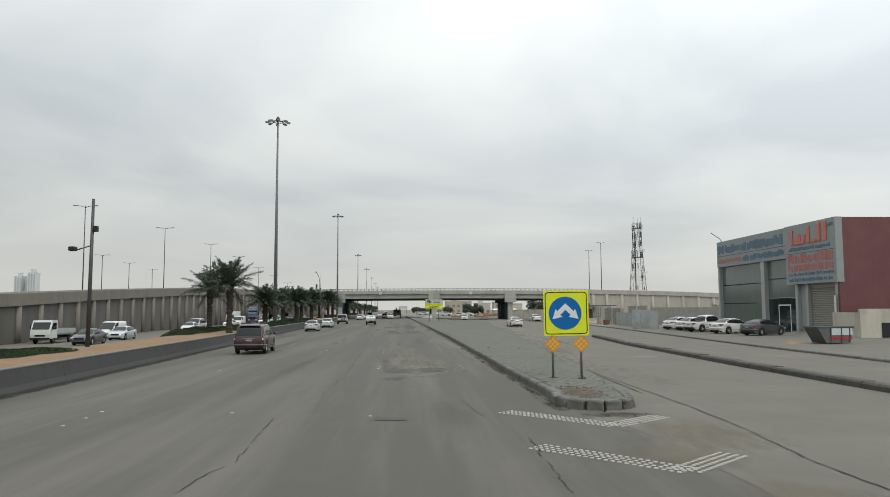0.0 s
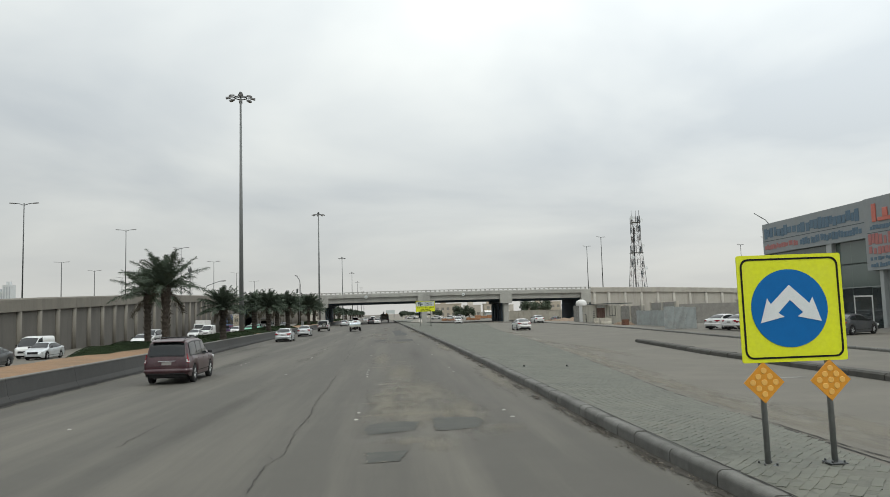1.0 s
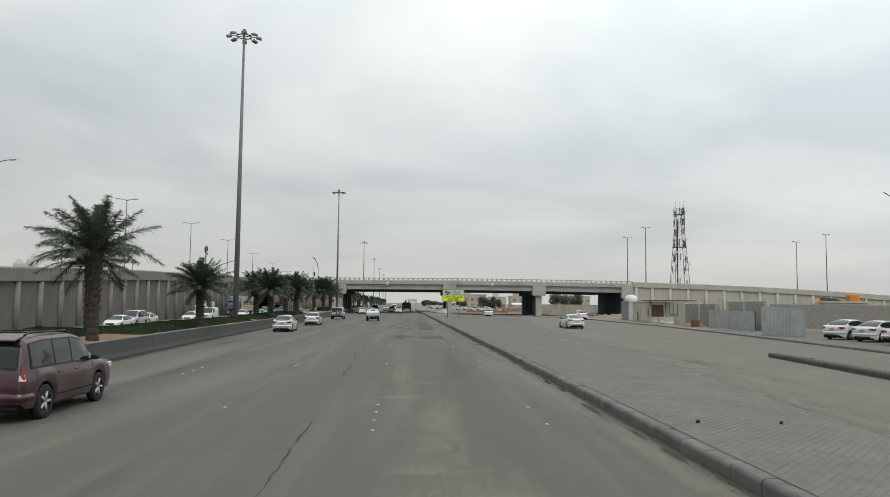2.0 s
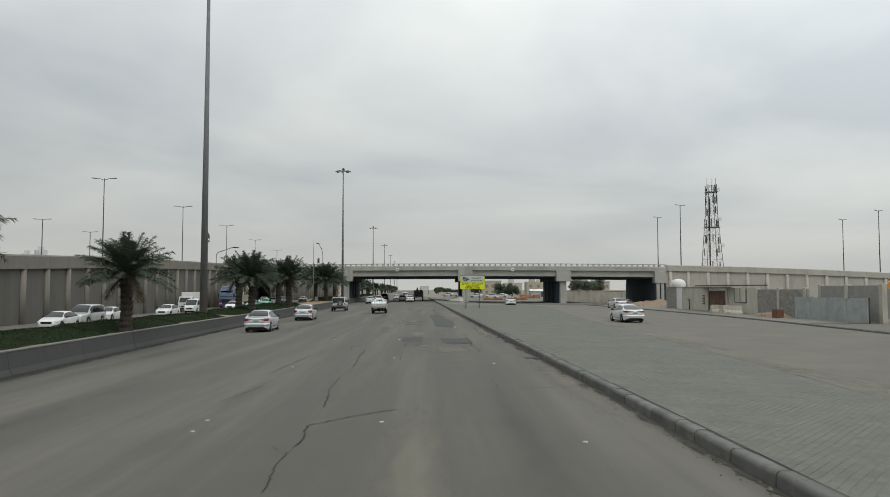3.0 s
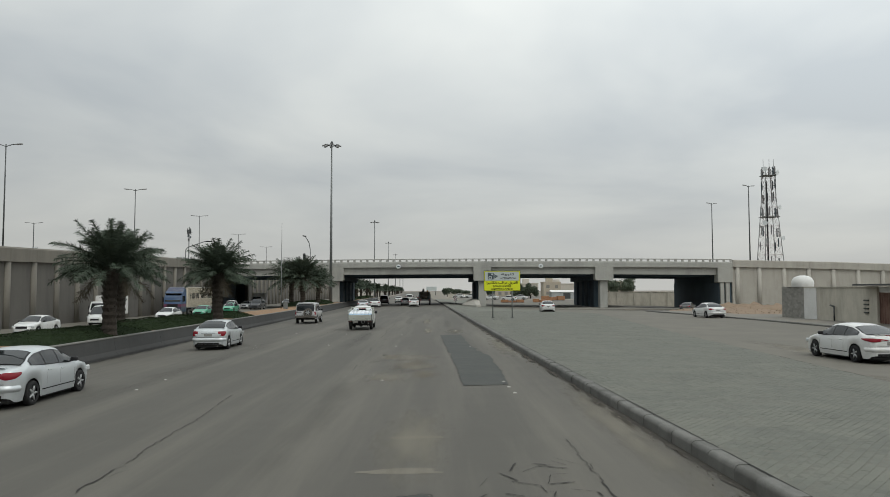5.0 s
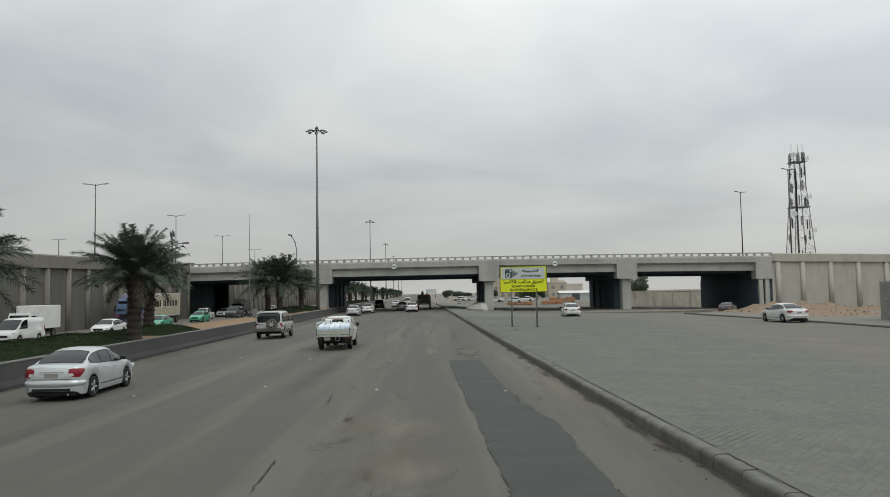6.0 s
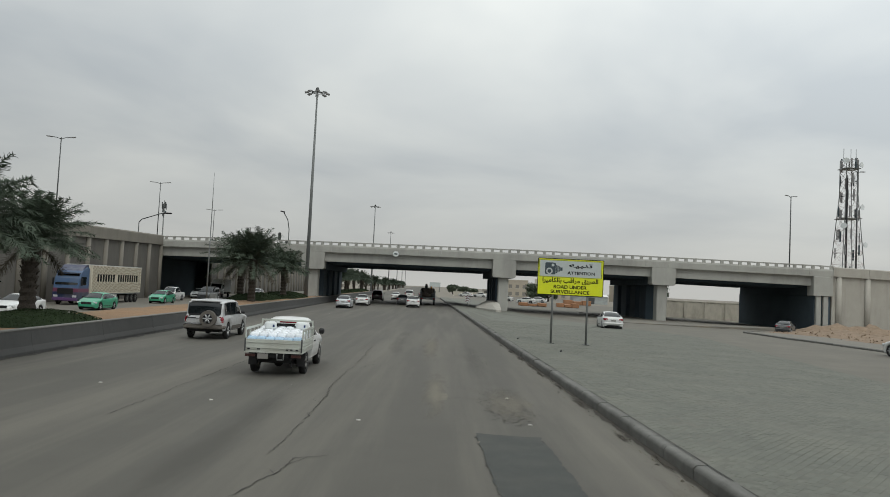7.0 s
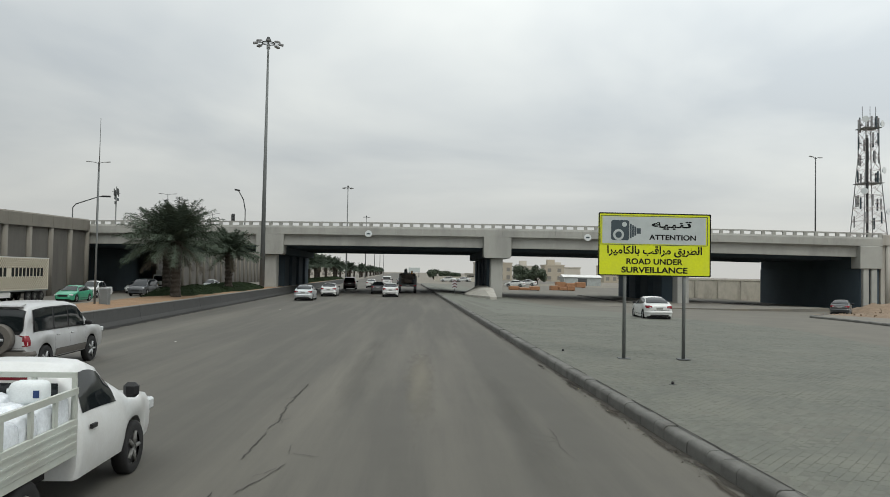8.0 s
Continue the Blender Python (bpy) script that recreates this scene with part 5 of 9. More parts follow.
def street_lamp(h, arm, r=0.11, label="grey steel street lamp with two outstretched arms"):
    m = thing("street_lamp", pose(0, 0, 0), label, "street lamp", "street lamps")
    part("pole", tube(bmesh.new(), (0, 0, 0), (0, 0, h), r, r * 0.6, n=10), M_STEEL_DARK, m)
    part("base_plate", bx(-0.25, 0.25, -0.25, 0.25, 0, 0.05), M_STEEL_DARK, m)
    for s in (-1, 1):
        part("arm", polytube(bmesh.new(), [(0, 0, h - 0.25), (s * arm * 0.5, 0, h - 0.06), (s * arm, 0, h)], 0.045, 6), M_STEEL_DARK, m)
        part("luminaire", bx(-0.42, 0.42, -0.14, 0.14, -0.05, 0.07, 0.03), M_LAMP, m, at=pose(s * (arm + 0.30), 0, h + 0.0, 0, -4 * s, 0))
    return m


lamp = street_lamp(12.0, 1.35)
LEFT_LAMPS = [(-53.9, 129.2, 20.4), (-55.6, 175.3, 21.7), (-56.5, 218.2, 21.75), (-58.3, 260.9, 21.1), (-59.6, 300.9, 19.65), (-60.8, 342, 18.3), (-62, 385, 16.5), (-52.6, 84, 18.6)]
for i, (x, y, t) in enumerate(LEFT_LAMPS):
    p = pose(x, y, left_top(y) - 1.05, 0, 0, 3)
    h = t - (left_top(y) - 1.05)
    if i == 0:
        lamp.matrix_basis = p @ Matrix.Diagonal((1, 1, h / 12.0, 1))
    else:
        copy_thing(lamp, p).scale = (1, 1, h / 12.0)
# lamps of another road, far off behind the embankment
lamp3 = street_lamp(18.0, 1.2, 0.15, "slim grey street lamp far behind the retaining wall")
lamp3.matrix_basis = pose(-83.5, 209.0, -0.12, 0, 0, 5)
for x, y in ((-89.3, 244.0), (-95.0, 282.0)):
    copy_thing(lamp3, pose(x, y, -0.12, 0, 0, 5))
lamp2 = street_lamp(13.4, 0.75, 0.13, "tall grey street lamp with short arms on the bridge edge")
for i, (x, y, t, b) in enumerate(((57.06, 214.6, 21.9, 7.1), (59.6, 240.3, 21.6, 7.1), (106.3, 221.0, 21.4, 5.4), (107.4, 238.3, 20.9, 5.3), (150, 219, 18.0, 3.0), (152, 238, 18.0, 3.0))):
    b = right_top(x) - 1.02
    p = pose(x, y + (0.5 if i == 0 else 0), b, 0, 0, 25)
    if i == 0:
        lamp2.matrix_basis = p @ Matrix.Diagonal((1, 1, (t - b) / 13.4, 1))
    else:
        copy_thing(lamp2, p).scale = (1, 1, (t - b) / 13.4)


def build_poles():
    # camera pole in the planted strip
    x, y = -15.75, 42.3
    z = soil_z(x - K(y), y) - 0.1
    p = thing("camera_pole", pose(x, y, z), "dark steel pole with traffic camera on a bracket", "pole")
    part("pole", tube(bmesh.new(), (0, 0, 0), (0.05, 0, 8.1), 0.12, 0.075, n=10), M_STEEL_DARK, p)
    br = part("bracket", polytube(bmesh.new(), [(0.02, 0, 5.55), (-0.8, 0, 5.3), (-0.8, -0.3, 5.3)], 0.035, 6), M_STEEL_DARK, p)
    part("camera", bx(-1.0, -0.65, -0.5, -0.1, 5.23, 5.47, 0.04), M_BLACK, br)
    part("box", bx(0.09, 0.34, -0.14, 0.14, 6.3, 6.62, 0.03), M_BLACK, p)
    # thin aerial pole
    x, y = -18.9, 170.0
    z = soil_z(x - K(y), y) - 0.1
    p = thing("aerial_pole", pose(x, y, z), "slim grey pole with a whip aerial in the planted strip", "pole")
    part("pole", tube(bmesh.new(), (0, 0, 0), (0, 0, 7.4), 0.06, 0.035, n=10), M_MAST, p)
    part("aerial", tube(bmesh.new(), (0, 0, 7.4), (0, 0, 10.4), 0.03, 0.012, n=6), M_MAST, p)
    part("cabinet", bx(0.30, 0.78, -0.2, 0.2, 0.0, 0.95, 0.03), M_MAST, p, "grey steel control cabinet")
    # bent lamp and signal on the bridge
    x, y = -28.6, 243.0
    p = thing("bridge_lamp", pose(x, y, 7.25 + deck_off(x)), "dark bent-arm lamp standing on the bridge", "street lamp")
    part("pole", polytube(bmesh.new(), [(0.5, 0, 0), (0.5, 0, 4.6), (0.2, 0, 6.2), (-0.6, 0, 7.6)], 0.08, 8), M_STEEL_DARK, p)
    part("luminaire", bx(-0.5, 0.3, -0.2, 0.2, -0.1, 0.12, 0.05), M_BLACK, p, at=pose(-0.7, 0, 7.65, 0, 10, 0))
    x, y = -28.4, 236.0
    p = thing("traffic_light", pose(x, y, 7.25 + deck_off(x)), "dark traffic light on a slim pole on the bridge", "traffic light")
    part("pole", tube(bmesh.new(), (0, 0, 0), (0, 0, 3.4), 0.06, n=8), M_STEEL, p)
    h = part("housing", bx(0.08, 0.48, -0.15, 0.15, 2.3, 3.5, 0.04), M_BLACK, p)
    for i in range(3):
        part("lens", tube(bmesh.new(), (0.28, -0.155, 2.5 + i * 0.38), (0.28, -0.18, 2.5 + i * 0.38), 0.13, n=12), M_STEEL_DARK, h)
    x, y = -26.9, 236.0
    p = thing("traffic_light", pose(x, y, 7.25 + deck_off(x)), "dark low traffic light on the bridge edge", "traffic light")
    part("pole", tube(bmesh.new(), (0, 0, 0), (0, 0, 2.2), 0.06, n=8), M_STEEL, p)
    h = part("housing", bx(-0.2, 0.2, -0.25, -0.065, 1.2, 2.3, 0.04), M_BLACK, p)
    for i in range(3):
        part("lens", tube(bmesh.new(), (0, -0.252, 1.38 + i * 0.36), (0, -0.28, 1.38 + i * 0.36), 0.12, n=12), M_STEEL_DARK, h)
    # arm lamp on the elevated road beyond the bridge
    x, y = -58.8, 252.9
    z = left_top(y) - 1.05
    p = thing("arm_lamp", pose(x, y, z), "grey curved-arm road lamp on the elevated road", "street lamp")
    part("pole", polytube(bmesh.new(), [(0, 0, 0), (0, 0, 12.3 - z), (0.5, 0, 12.9 - z), (4.2, 0, 14.2 - z), (5.0, 0, 14.25 - z)], 0.09, 8), M_STEEL_DARK, p)
    part("luminaire", bx(4.7, 6.1, -0.2, 0.2, 14.12 - z, 14.4 - z, 0.05), M_BLACK, p)
    # telephone mast far off, with a ring of aerial panels
    x, y = -88.3, 342.5
    p = thing("phone_mast", pose(x, y, gz(x, y) - 0.4), "slim dark phone mast crowned with panel aerials", "phone mast")
    part("pole", tube(bmesh.new(), (0, 0, 0), (0, 0, 26.6), 0.28, 0.16, n=8), M_STEEL, p)
    for k in range(6):
        a = radians(60 * k + 12)
        zz = 24.6 + 0.5 * (k % 2)
        ar = part("aerial_panel", bx(-0.16, 0.16, -0.10, 0.10, -0.95, 0.95, 0.03), M_STEEL_DARK, p, at=pose(math.cos(a) * 0.62, math.sin(a) * 0.62, zz, 0, 0, math.degrees(a) + 90))
        part("bracket", bx(-0.03, 0.03, -0.45, -0.102, -0.05, 0.05), M_STEEL_DARK, ar)
    for a, zz in ((0.3, 22.9), (2.2, 23.3)):
        part("dish", tube(bmesh.new(), (math.cos(a) * 0.25, math.sin(a) * 0.25, zz), (math.cos(a) * 0.7, math.sin(a) * 0.7, zz), 0.38, 0.42, n=14), M_SIGN_DARK, p)
    part("equipment_box", bx(-0.3, 0.3, -0.5, -0.24, 21.6, 22.4, 0.03), M_STEEL_DARK, p)


build_poles()


def build_tower():
    t = thing("telecom_tower", pose(83.5, 265.5, -0.6), "grey lattice telecom tower crowded with antennas", "telecom tower")
    H = 35.0

    def half(z):
        return 3.0 - 1.75 * min(1.0, z / 27.0)

    legs = [(-1, -1), (1, -1), (1, 1), (-1, 1)]
    for sx, sy in legs:
        bm = bmesh.new()
        zs = [0, 27.0, H - 1]
        for a, b in zip(zs, zs[1:]):
            tube(bm, (sx * half(a), sy * half(a), a), (sx * half(b), sy * half(b), b), 0.10, 0.09, n=5)
        part("leg", bm, M_STEEL, t)
    bm = bmesh.new()
    zs = span(0, H - 1, 2.4)
    for a, b in zip(zs, zs[1:]):
        for i in range(4):
            (x0, y0), (x1, y1) = legs[i], legs[(i + 1) % 4]
            ha, hb = half(a), half(b)
            tube(bm, (x0 * ha, y0 * ha, a), (x1 * hb, y1 * hb, b), 0.036, n=4, caps=False)
            tube(bm, (x1 * ha, y1 * ha, a), (x0 * hb, y0 * hb, b), 0.036, n=4, caps=False)
            tube(bm, (x0 * hb, y0 * hb, b), (x1 * hb, y1 * hb, b), 0.036, n=4, caps=False)
    part("bracing", bm, mat("tower_paint", (0.42, 0.37, 0.36), 0.6, var=0.15, bump=0), t)
    part("cable_ladder", bx(-1.5, -1.15, -1.9, -1.7, 1, 30), M_BLACK, t)
    rng = random.Random(3)
    for z, k in ((33.0, 9), (29.5, 8), (26.5, 6), (22.5, 9), (18.0, 6), (14.5, 4), (10.5, 3)):
        part("platform", bx(-half(z) - 0.35, half(z) + 0.35, -half(z) - 0.35, half(z) + 0.35, z - 0.9, z - 0.78), M_STEEL, t) if z in (33.0, 22.5) else None
        for i in range(k):
            a = 2 * math.pi * i / k + rng.random()
            d = half(z) + 0.4
            part("antenna", bx(-0.15, 0.15, -0.1, 0.1, -1.1, 1.1, 0.03), M_LAMP if i % 3 else M_SIGN_DARK, t, at=pose(math.cos(a) * d, math.sin(a) * d, z + rng.uniform(-0.3, 0.6), 0, 0, math.degrees(a) + 90))
            part("mount", tube(bmesh.new(), (math.cos(a) * (d - 0.5), math.sin(a) * (d - 0.5), z), (math.cos(a) * d, math.sin(a) * d, z), 0.06, n=5), M_STEEL_DARK, t)
    for z, sx in ((33.6, -1), (32.8, 1), (24.0, 1), (20.0, -1), (16.2, 1)):
        part("dish", tube(bmesh.new(), (sx * (half(z) + 0.2), -half(z) - 0.2, z), (sx * (half(z) + 0.4), -half(z) - 0.55, z), 0.25, 0.62, n=14), M_WHITE_SIGN, t)
    for dx in (-1.2, 0.3, 1.4):
        part("whip", tube(bmesh.new(), (dx, 0, H - 1.2), (dx, 0, H + 1.4), 0.05, n=5), M_STEEL_DARK, t)


build_tower()
build_studs()


# ---------- the shop ----------
def build_shop():
    X, Y0, Y1, H = 39.7, 65.5, 91.5, 10.7
    z0 = gz(X, 80) + 0.10
    sh = thing("shop_building", pose(0, 0, 0), "two-storey shop with green glazing, red side wall and large sign boards", "building")
    red, pale = M_RED_CLAD, M_PALE_CLAD
    part("side_wall", bx(X - 0.12, X + 24, Y0, Y0 + 0.3, z0, H), red, sh, "dull red clad side wall")
    for i in range(1, 8):
        part("cladding_joint", bx(X + 24 * i / 8 - 0.015, X + 24 * i / 8 + 0.015, Y0 - 0.006, Y0 - 0.002, z0, H), M_STEEL_DARK, sh)
    part("side_wall", bx(X + 0.02, X + 24, Y1 - 0.3, Y1, z0, H), pale, sh)
    part("back_wall", bx(X + 23.7, X + 24, Y0 + 0.31, Y1 - 0.31, z0, H), pale, sh)
    part("roof", bx(X + 0.5, X + 23.69, Y0 + 0.31, Y1 - 0.31, H - 0.6, H - 0.3), M_PAVEMENT, sh)
    part("floor_slab", bx(X + 0.5, X + 23.69, Y0 + 0.31, Y1 - 0.31, z0, z0 + 0.06), M_PAVEMENT, sh)
    part("inner_wall", bx(X + 4.5, X + 4.7, Y0 + 0.31, Y1 - 0.31, z0 + 0.07, H - 0.61), mat("shop_interior", (0.10, 0.105, 0.10), 0.9, bump=0.05), sh)
    # columns of the front
    for a, b in ((Y1 - 0.42, Y1 - 0.02), (79.5, 80.3), (72.75, 73.2), (70.85, 71.2), (Y0 + 0.31, Y0 + 0.75)):
        part("column", bx(X - 0.12, X + 0.45, a, b, z0, 7.6 if a > 74 else 4.9, 0.02), M_COLUMN, sh)
    # glazing, pane by pane, behind slim mullions
    def glazing(a, b, zs, n, material, name="window"):
        w = part(name, bx(X + 0.30, X + 0.36, a, b, zs[0], zs[0] + 0.08), M_PALE_CLAD, sh)
        for z in zs[1:]:
            part("transom", bx(X + 0.311, X + 0.36, a, b, z - 0.02, z + 0.02), M_MULLION, w)
        for i in range(n + 1):
            y = a + (b - a) * i / n
            part("mullion", bx(X + 0.311, X + 0.355, y - 0.015, y + 0.015, zs[0] + 0.085, zs[-1] - 0.035), M_MULLION, w)
        for i in range(n):
            for p, q in zip(zs, zs[1:]):
                y, y2 = a + (b - a) * i / n + 0.017, a + (b - a) * (i + 1) / n - 0.017
                part("pane", bx(X + 0.31, X + 0.33, y, y2, p + 0.09, q - 0.035), material, w)

    glazing(80.3, Y1 - 0.42, [z0, z0 + 3.0, 5.3, 7.6], 4, M_GREEN_GLASS)
    glazing(73.2, 79.5, [3.6, 5.6, 7.6], 3, M_GREEN_GLASS)
    glazing(73.2, 74.9, [z0, 3.55], 1, M_DARK_GLASS)
    glazing(77.5, 79.5, [z0, 3.55], 1, M_DARK_GLASS)
    door = part("door", bx(X + 0.30, X + 0.36, 74.95, 75.08, z0, 2.95), M_WHITE_PAINT, sh, "glass shop door in a white frame")
    part("frame", box(box(bmesh.new(), X + 0.30, X + 0.36, 77.32, 77.45, z0, 2.95), X + 0.30, X + 0.36, 75.085, 77.315, 2.82, 2.95), M_WHITE_PAINT, door)
    part("pane", bx(X + 0.32, X + 0.335, 75.1, 77.3, z0 + 0.02, 2.8), M_DARK_GLASS, door)
    part("spandrel", bx(X + 0.3, X + 0.37, 74.95, 77.45, 2.96, 3.55), M_DARK_GLASS, sh)
    # roller shutter, slat by slat
    st = part("roller_shutter", bx(X + 0.10, X + 0.34, 66.25, 70.8, 4.45, 4.9), M_SHUTTER, sh, "closed metal roller shutter")
    n = 26
    for i in range(n):
        z = z0 + (4.44 - z0) * i / n
        bm = bmesh.new()
        prism(bm, [(X + 0.22, z + 0.005), (X + 0.185, z + 0.05), (X + 0.185, z + 0.11), (X + 0.22, z + (4.44 - z0) / n - 0.004), (X + 0.25, z + 0.08)], "y", 66.27, 70.78)
        part("slat", bm, M_SHUTTER, st)
    part("front_wall", bx(X + 0.22, X + 0.4, 71.2, 72.75, z0, 4.9), pale, sh)
    # sign boards
    face = mat("pale_sign_face", (0.255, 0.278, 0.285), 0.6, var=0.06, scale=1.5, bump=0.02, dirt=(0.28, 0.28, 0.265), dirt_amount=0.4, dirt_scale=0.8)
    b1 = part("sign_board", bx(X - 0.16, X + 0.3, 74.35, Y1, 7.6, H), face, sh, "pale long sign board")
    b2 = part("sign_board", bx(X - 0.36, X + 0.3, Y0 - 0.06, 74.3, 4.9, H + 0.02), face, sh, "pale tall sign board")
    blue, orange, redp = mat("sign_blue_grey", (0.085, 0.145, 0.20), 0.5, var=0.1, bump=0), mat("sign_orange_red", (0.52, 0.15, 0.11), 0.5, var=0.06, bump=0), mat("sign_faded_red", (0.38, 0.14, 0.13), 0.5, var=0.08, bump=0)
    rng = random.Random(12)

    def bars(board, x, y_hi, y_lo, z, h, material, step=0.62):
        """A line of writing too small to read, as plain bars."""
        y = y_hi
        while y > y_lo + 0.2:
            w = min(step * rng.uniform(0.5, 0.95), y - y_lo)
            lo, hi = rng.choice((0.30, 0.42, 0.5)), rng.choice((0.34, 0.5, 0.62))
            part("writing_bar", bx(x - 0.03, x - 0.004, y - w, y, z - h * lo, z + h * hi, 0.01), material, board)
            y -= w + (0.06 if rng.random() < 0.8 else 0.2)

    x1 = X - 0.16
    bars(b1, x1, Y1 - 0.4, 75.0, 9.6, 0.95, blue, 0.8)
    part("rule", bx(x1 - 0.012, x1 - 0.002, 74.6, Y1 - 0.2, 8.86, 8.92), M_SIGN_DARK, b1)
    bars(b1, x1, 84.4, 75.0, 8.25, 0.62, blue, 0.5)
    bars(b1, x1, Y1 - 0.4, 84.8, 8.25, 0.5, redp, 0.5)
    x2 = X - 0.36
    # large emblem word, drawn as plain blocks
    for y, w, za, zb in ((73.2, 0.5, 8.75, 10.2), (72.5, 2.0, 8.75, 9.05), (71.9, 0.6, 9.05, 9.75), (70.9, 0.5, 9.05, 9.6), (70.1, 0.5, 8.75, 10.35), (69.4, 0.9, 8.75, 9.05), (68.3, 0.5, 8.75, 10.5), (67.3, 0.55, 8.75, 10.55)):
        part("emblem_block", bx(x2 - 0.09, x2 - 0.004, y - w, y, za, zb, 0.02), orange, b2)
    bars(b2, x2, 66.6, 65.7, 10.1, 0.3, blue, 0.3)
    bars(b2, x2, 73.6, 66.3, 8.3, 0.34, blue, 0.45)
    part("rule", bx(x2 - 0.012, x2 - 0.002, 65.7, 74.0, 7.88, 7.93), M_SIGN_DARK, b2)
    bars(b2, x2, 73.9, 65.9, 7.3, 0.85, redp, 0.6)
    bars(b2, x2, 73.9, 65.9, 6.45, 0.62, redp, 0.5)
    bars(b2, x2, 73.8, 65.8, 5.85, 0.3, blue, 0.4)
    bars(b2, x2, 73.8, 65.8, 5.3, 0.32, blue, 0.4)
    # small fittings
    part("roof_aerial", polytube(bmesh.new(), [(X + 0.3, Y1 - 0.6, H), (X + 0.1, Y1 - 0.3, H + 0.5), (X - 0.8, Y1 + 0.3, H + 1.3)], 0.05, 6), M_STEEL, sh)
    ban = part("banner", bx(X - 0.30, X - 0.26, 65.9, 66.2, 1.0, 3.7), M_WHITE_PAINT, sh, "white upright banner by the shutter")
    part("banner_pole", tube(bmesh.new(), (X - 0.28, 65.85, z0), (X - 0.28, 65.85, 3.8), 0.03, n=6), M_STEEL, ban)
    # paved step before the shutter
    prism_bm = bmesh.new()
    prism(prism_bm, [(X - 3.4, z0), (X - 0.4, z0 + 0.28), (X + 0.1, z0 + 0.28), (X + 0.1, z0)], "y", 66.0, 72.2)
    part("ramp", prism_bm, M_PAVEMENT, sh)
    # low wall and shed beside the shop
    lw = thing("boundary_wall", pose(0, 0, 0), "low plastered wall with dark grating beside the shop", "wall")
    part("wall", bx(X - 1.2, X + 8, 61.0, 61.25, z0, 2.5), M_PLASTER, lw)
    part("wall_end", bx(X - 1.2, X - 0.95, 61.26, 65.0, z0, 2.2), M_PLASTER, lw)
    part("grating", bx(X + 0.6, X + 3.6, 60.93, 60.99, z0 + 0.05, 1.35), M_BLACK, lw)


build_shop()


def build_skip():
    s = thing("skip_container", pose(30.9, 52.3, gz(31, 52) + 0.12, 0, 0, 12) @ Matrix.Diagonal((0.62, 0.75, 0.82, 1)), "dark grey and red steel skip container on the forecourt", "skip")
    prof = [(-2.6, 1.35), (-1.5, 0.05), (1.6, 0.05), (2.2, 1.35)]
    part("body", prism(bmesh.new(), prof, "y", -0.9, 0.9), mat("skip_grey", (0.09, 0.095, 0.092), 0.6, var=0.2, bump=0.1), s)
    part("rim", bx(-2.65, 2.25, -0.95, 0.95, 1.351, 1.43), M_SIGN_DARK, s)
    part("stripe", bx(-1.2, 1.85, -0.915, -0.902, 0.32, 0.58), mat("skip_red", (0.28, 0.03, 0.03), 0.6, var=0.15, bump=0), s, "red painted band")
    part("plate", bx(-0.8, 2.0, -0.915, -0.902, 0.72, 1.28), M_GREY_SIGN, s)
    for x in (-0.9, 0.5, 1.6):
        part("rib", bx(x - 0.05, x + 0.05, -0.96, -0.904, 0.1, 1.35), M_SIGN_DARK, s)


build_skip()


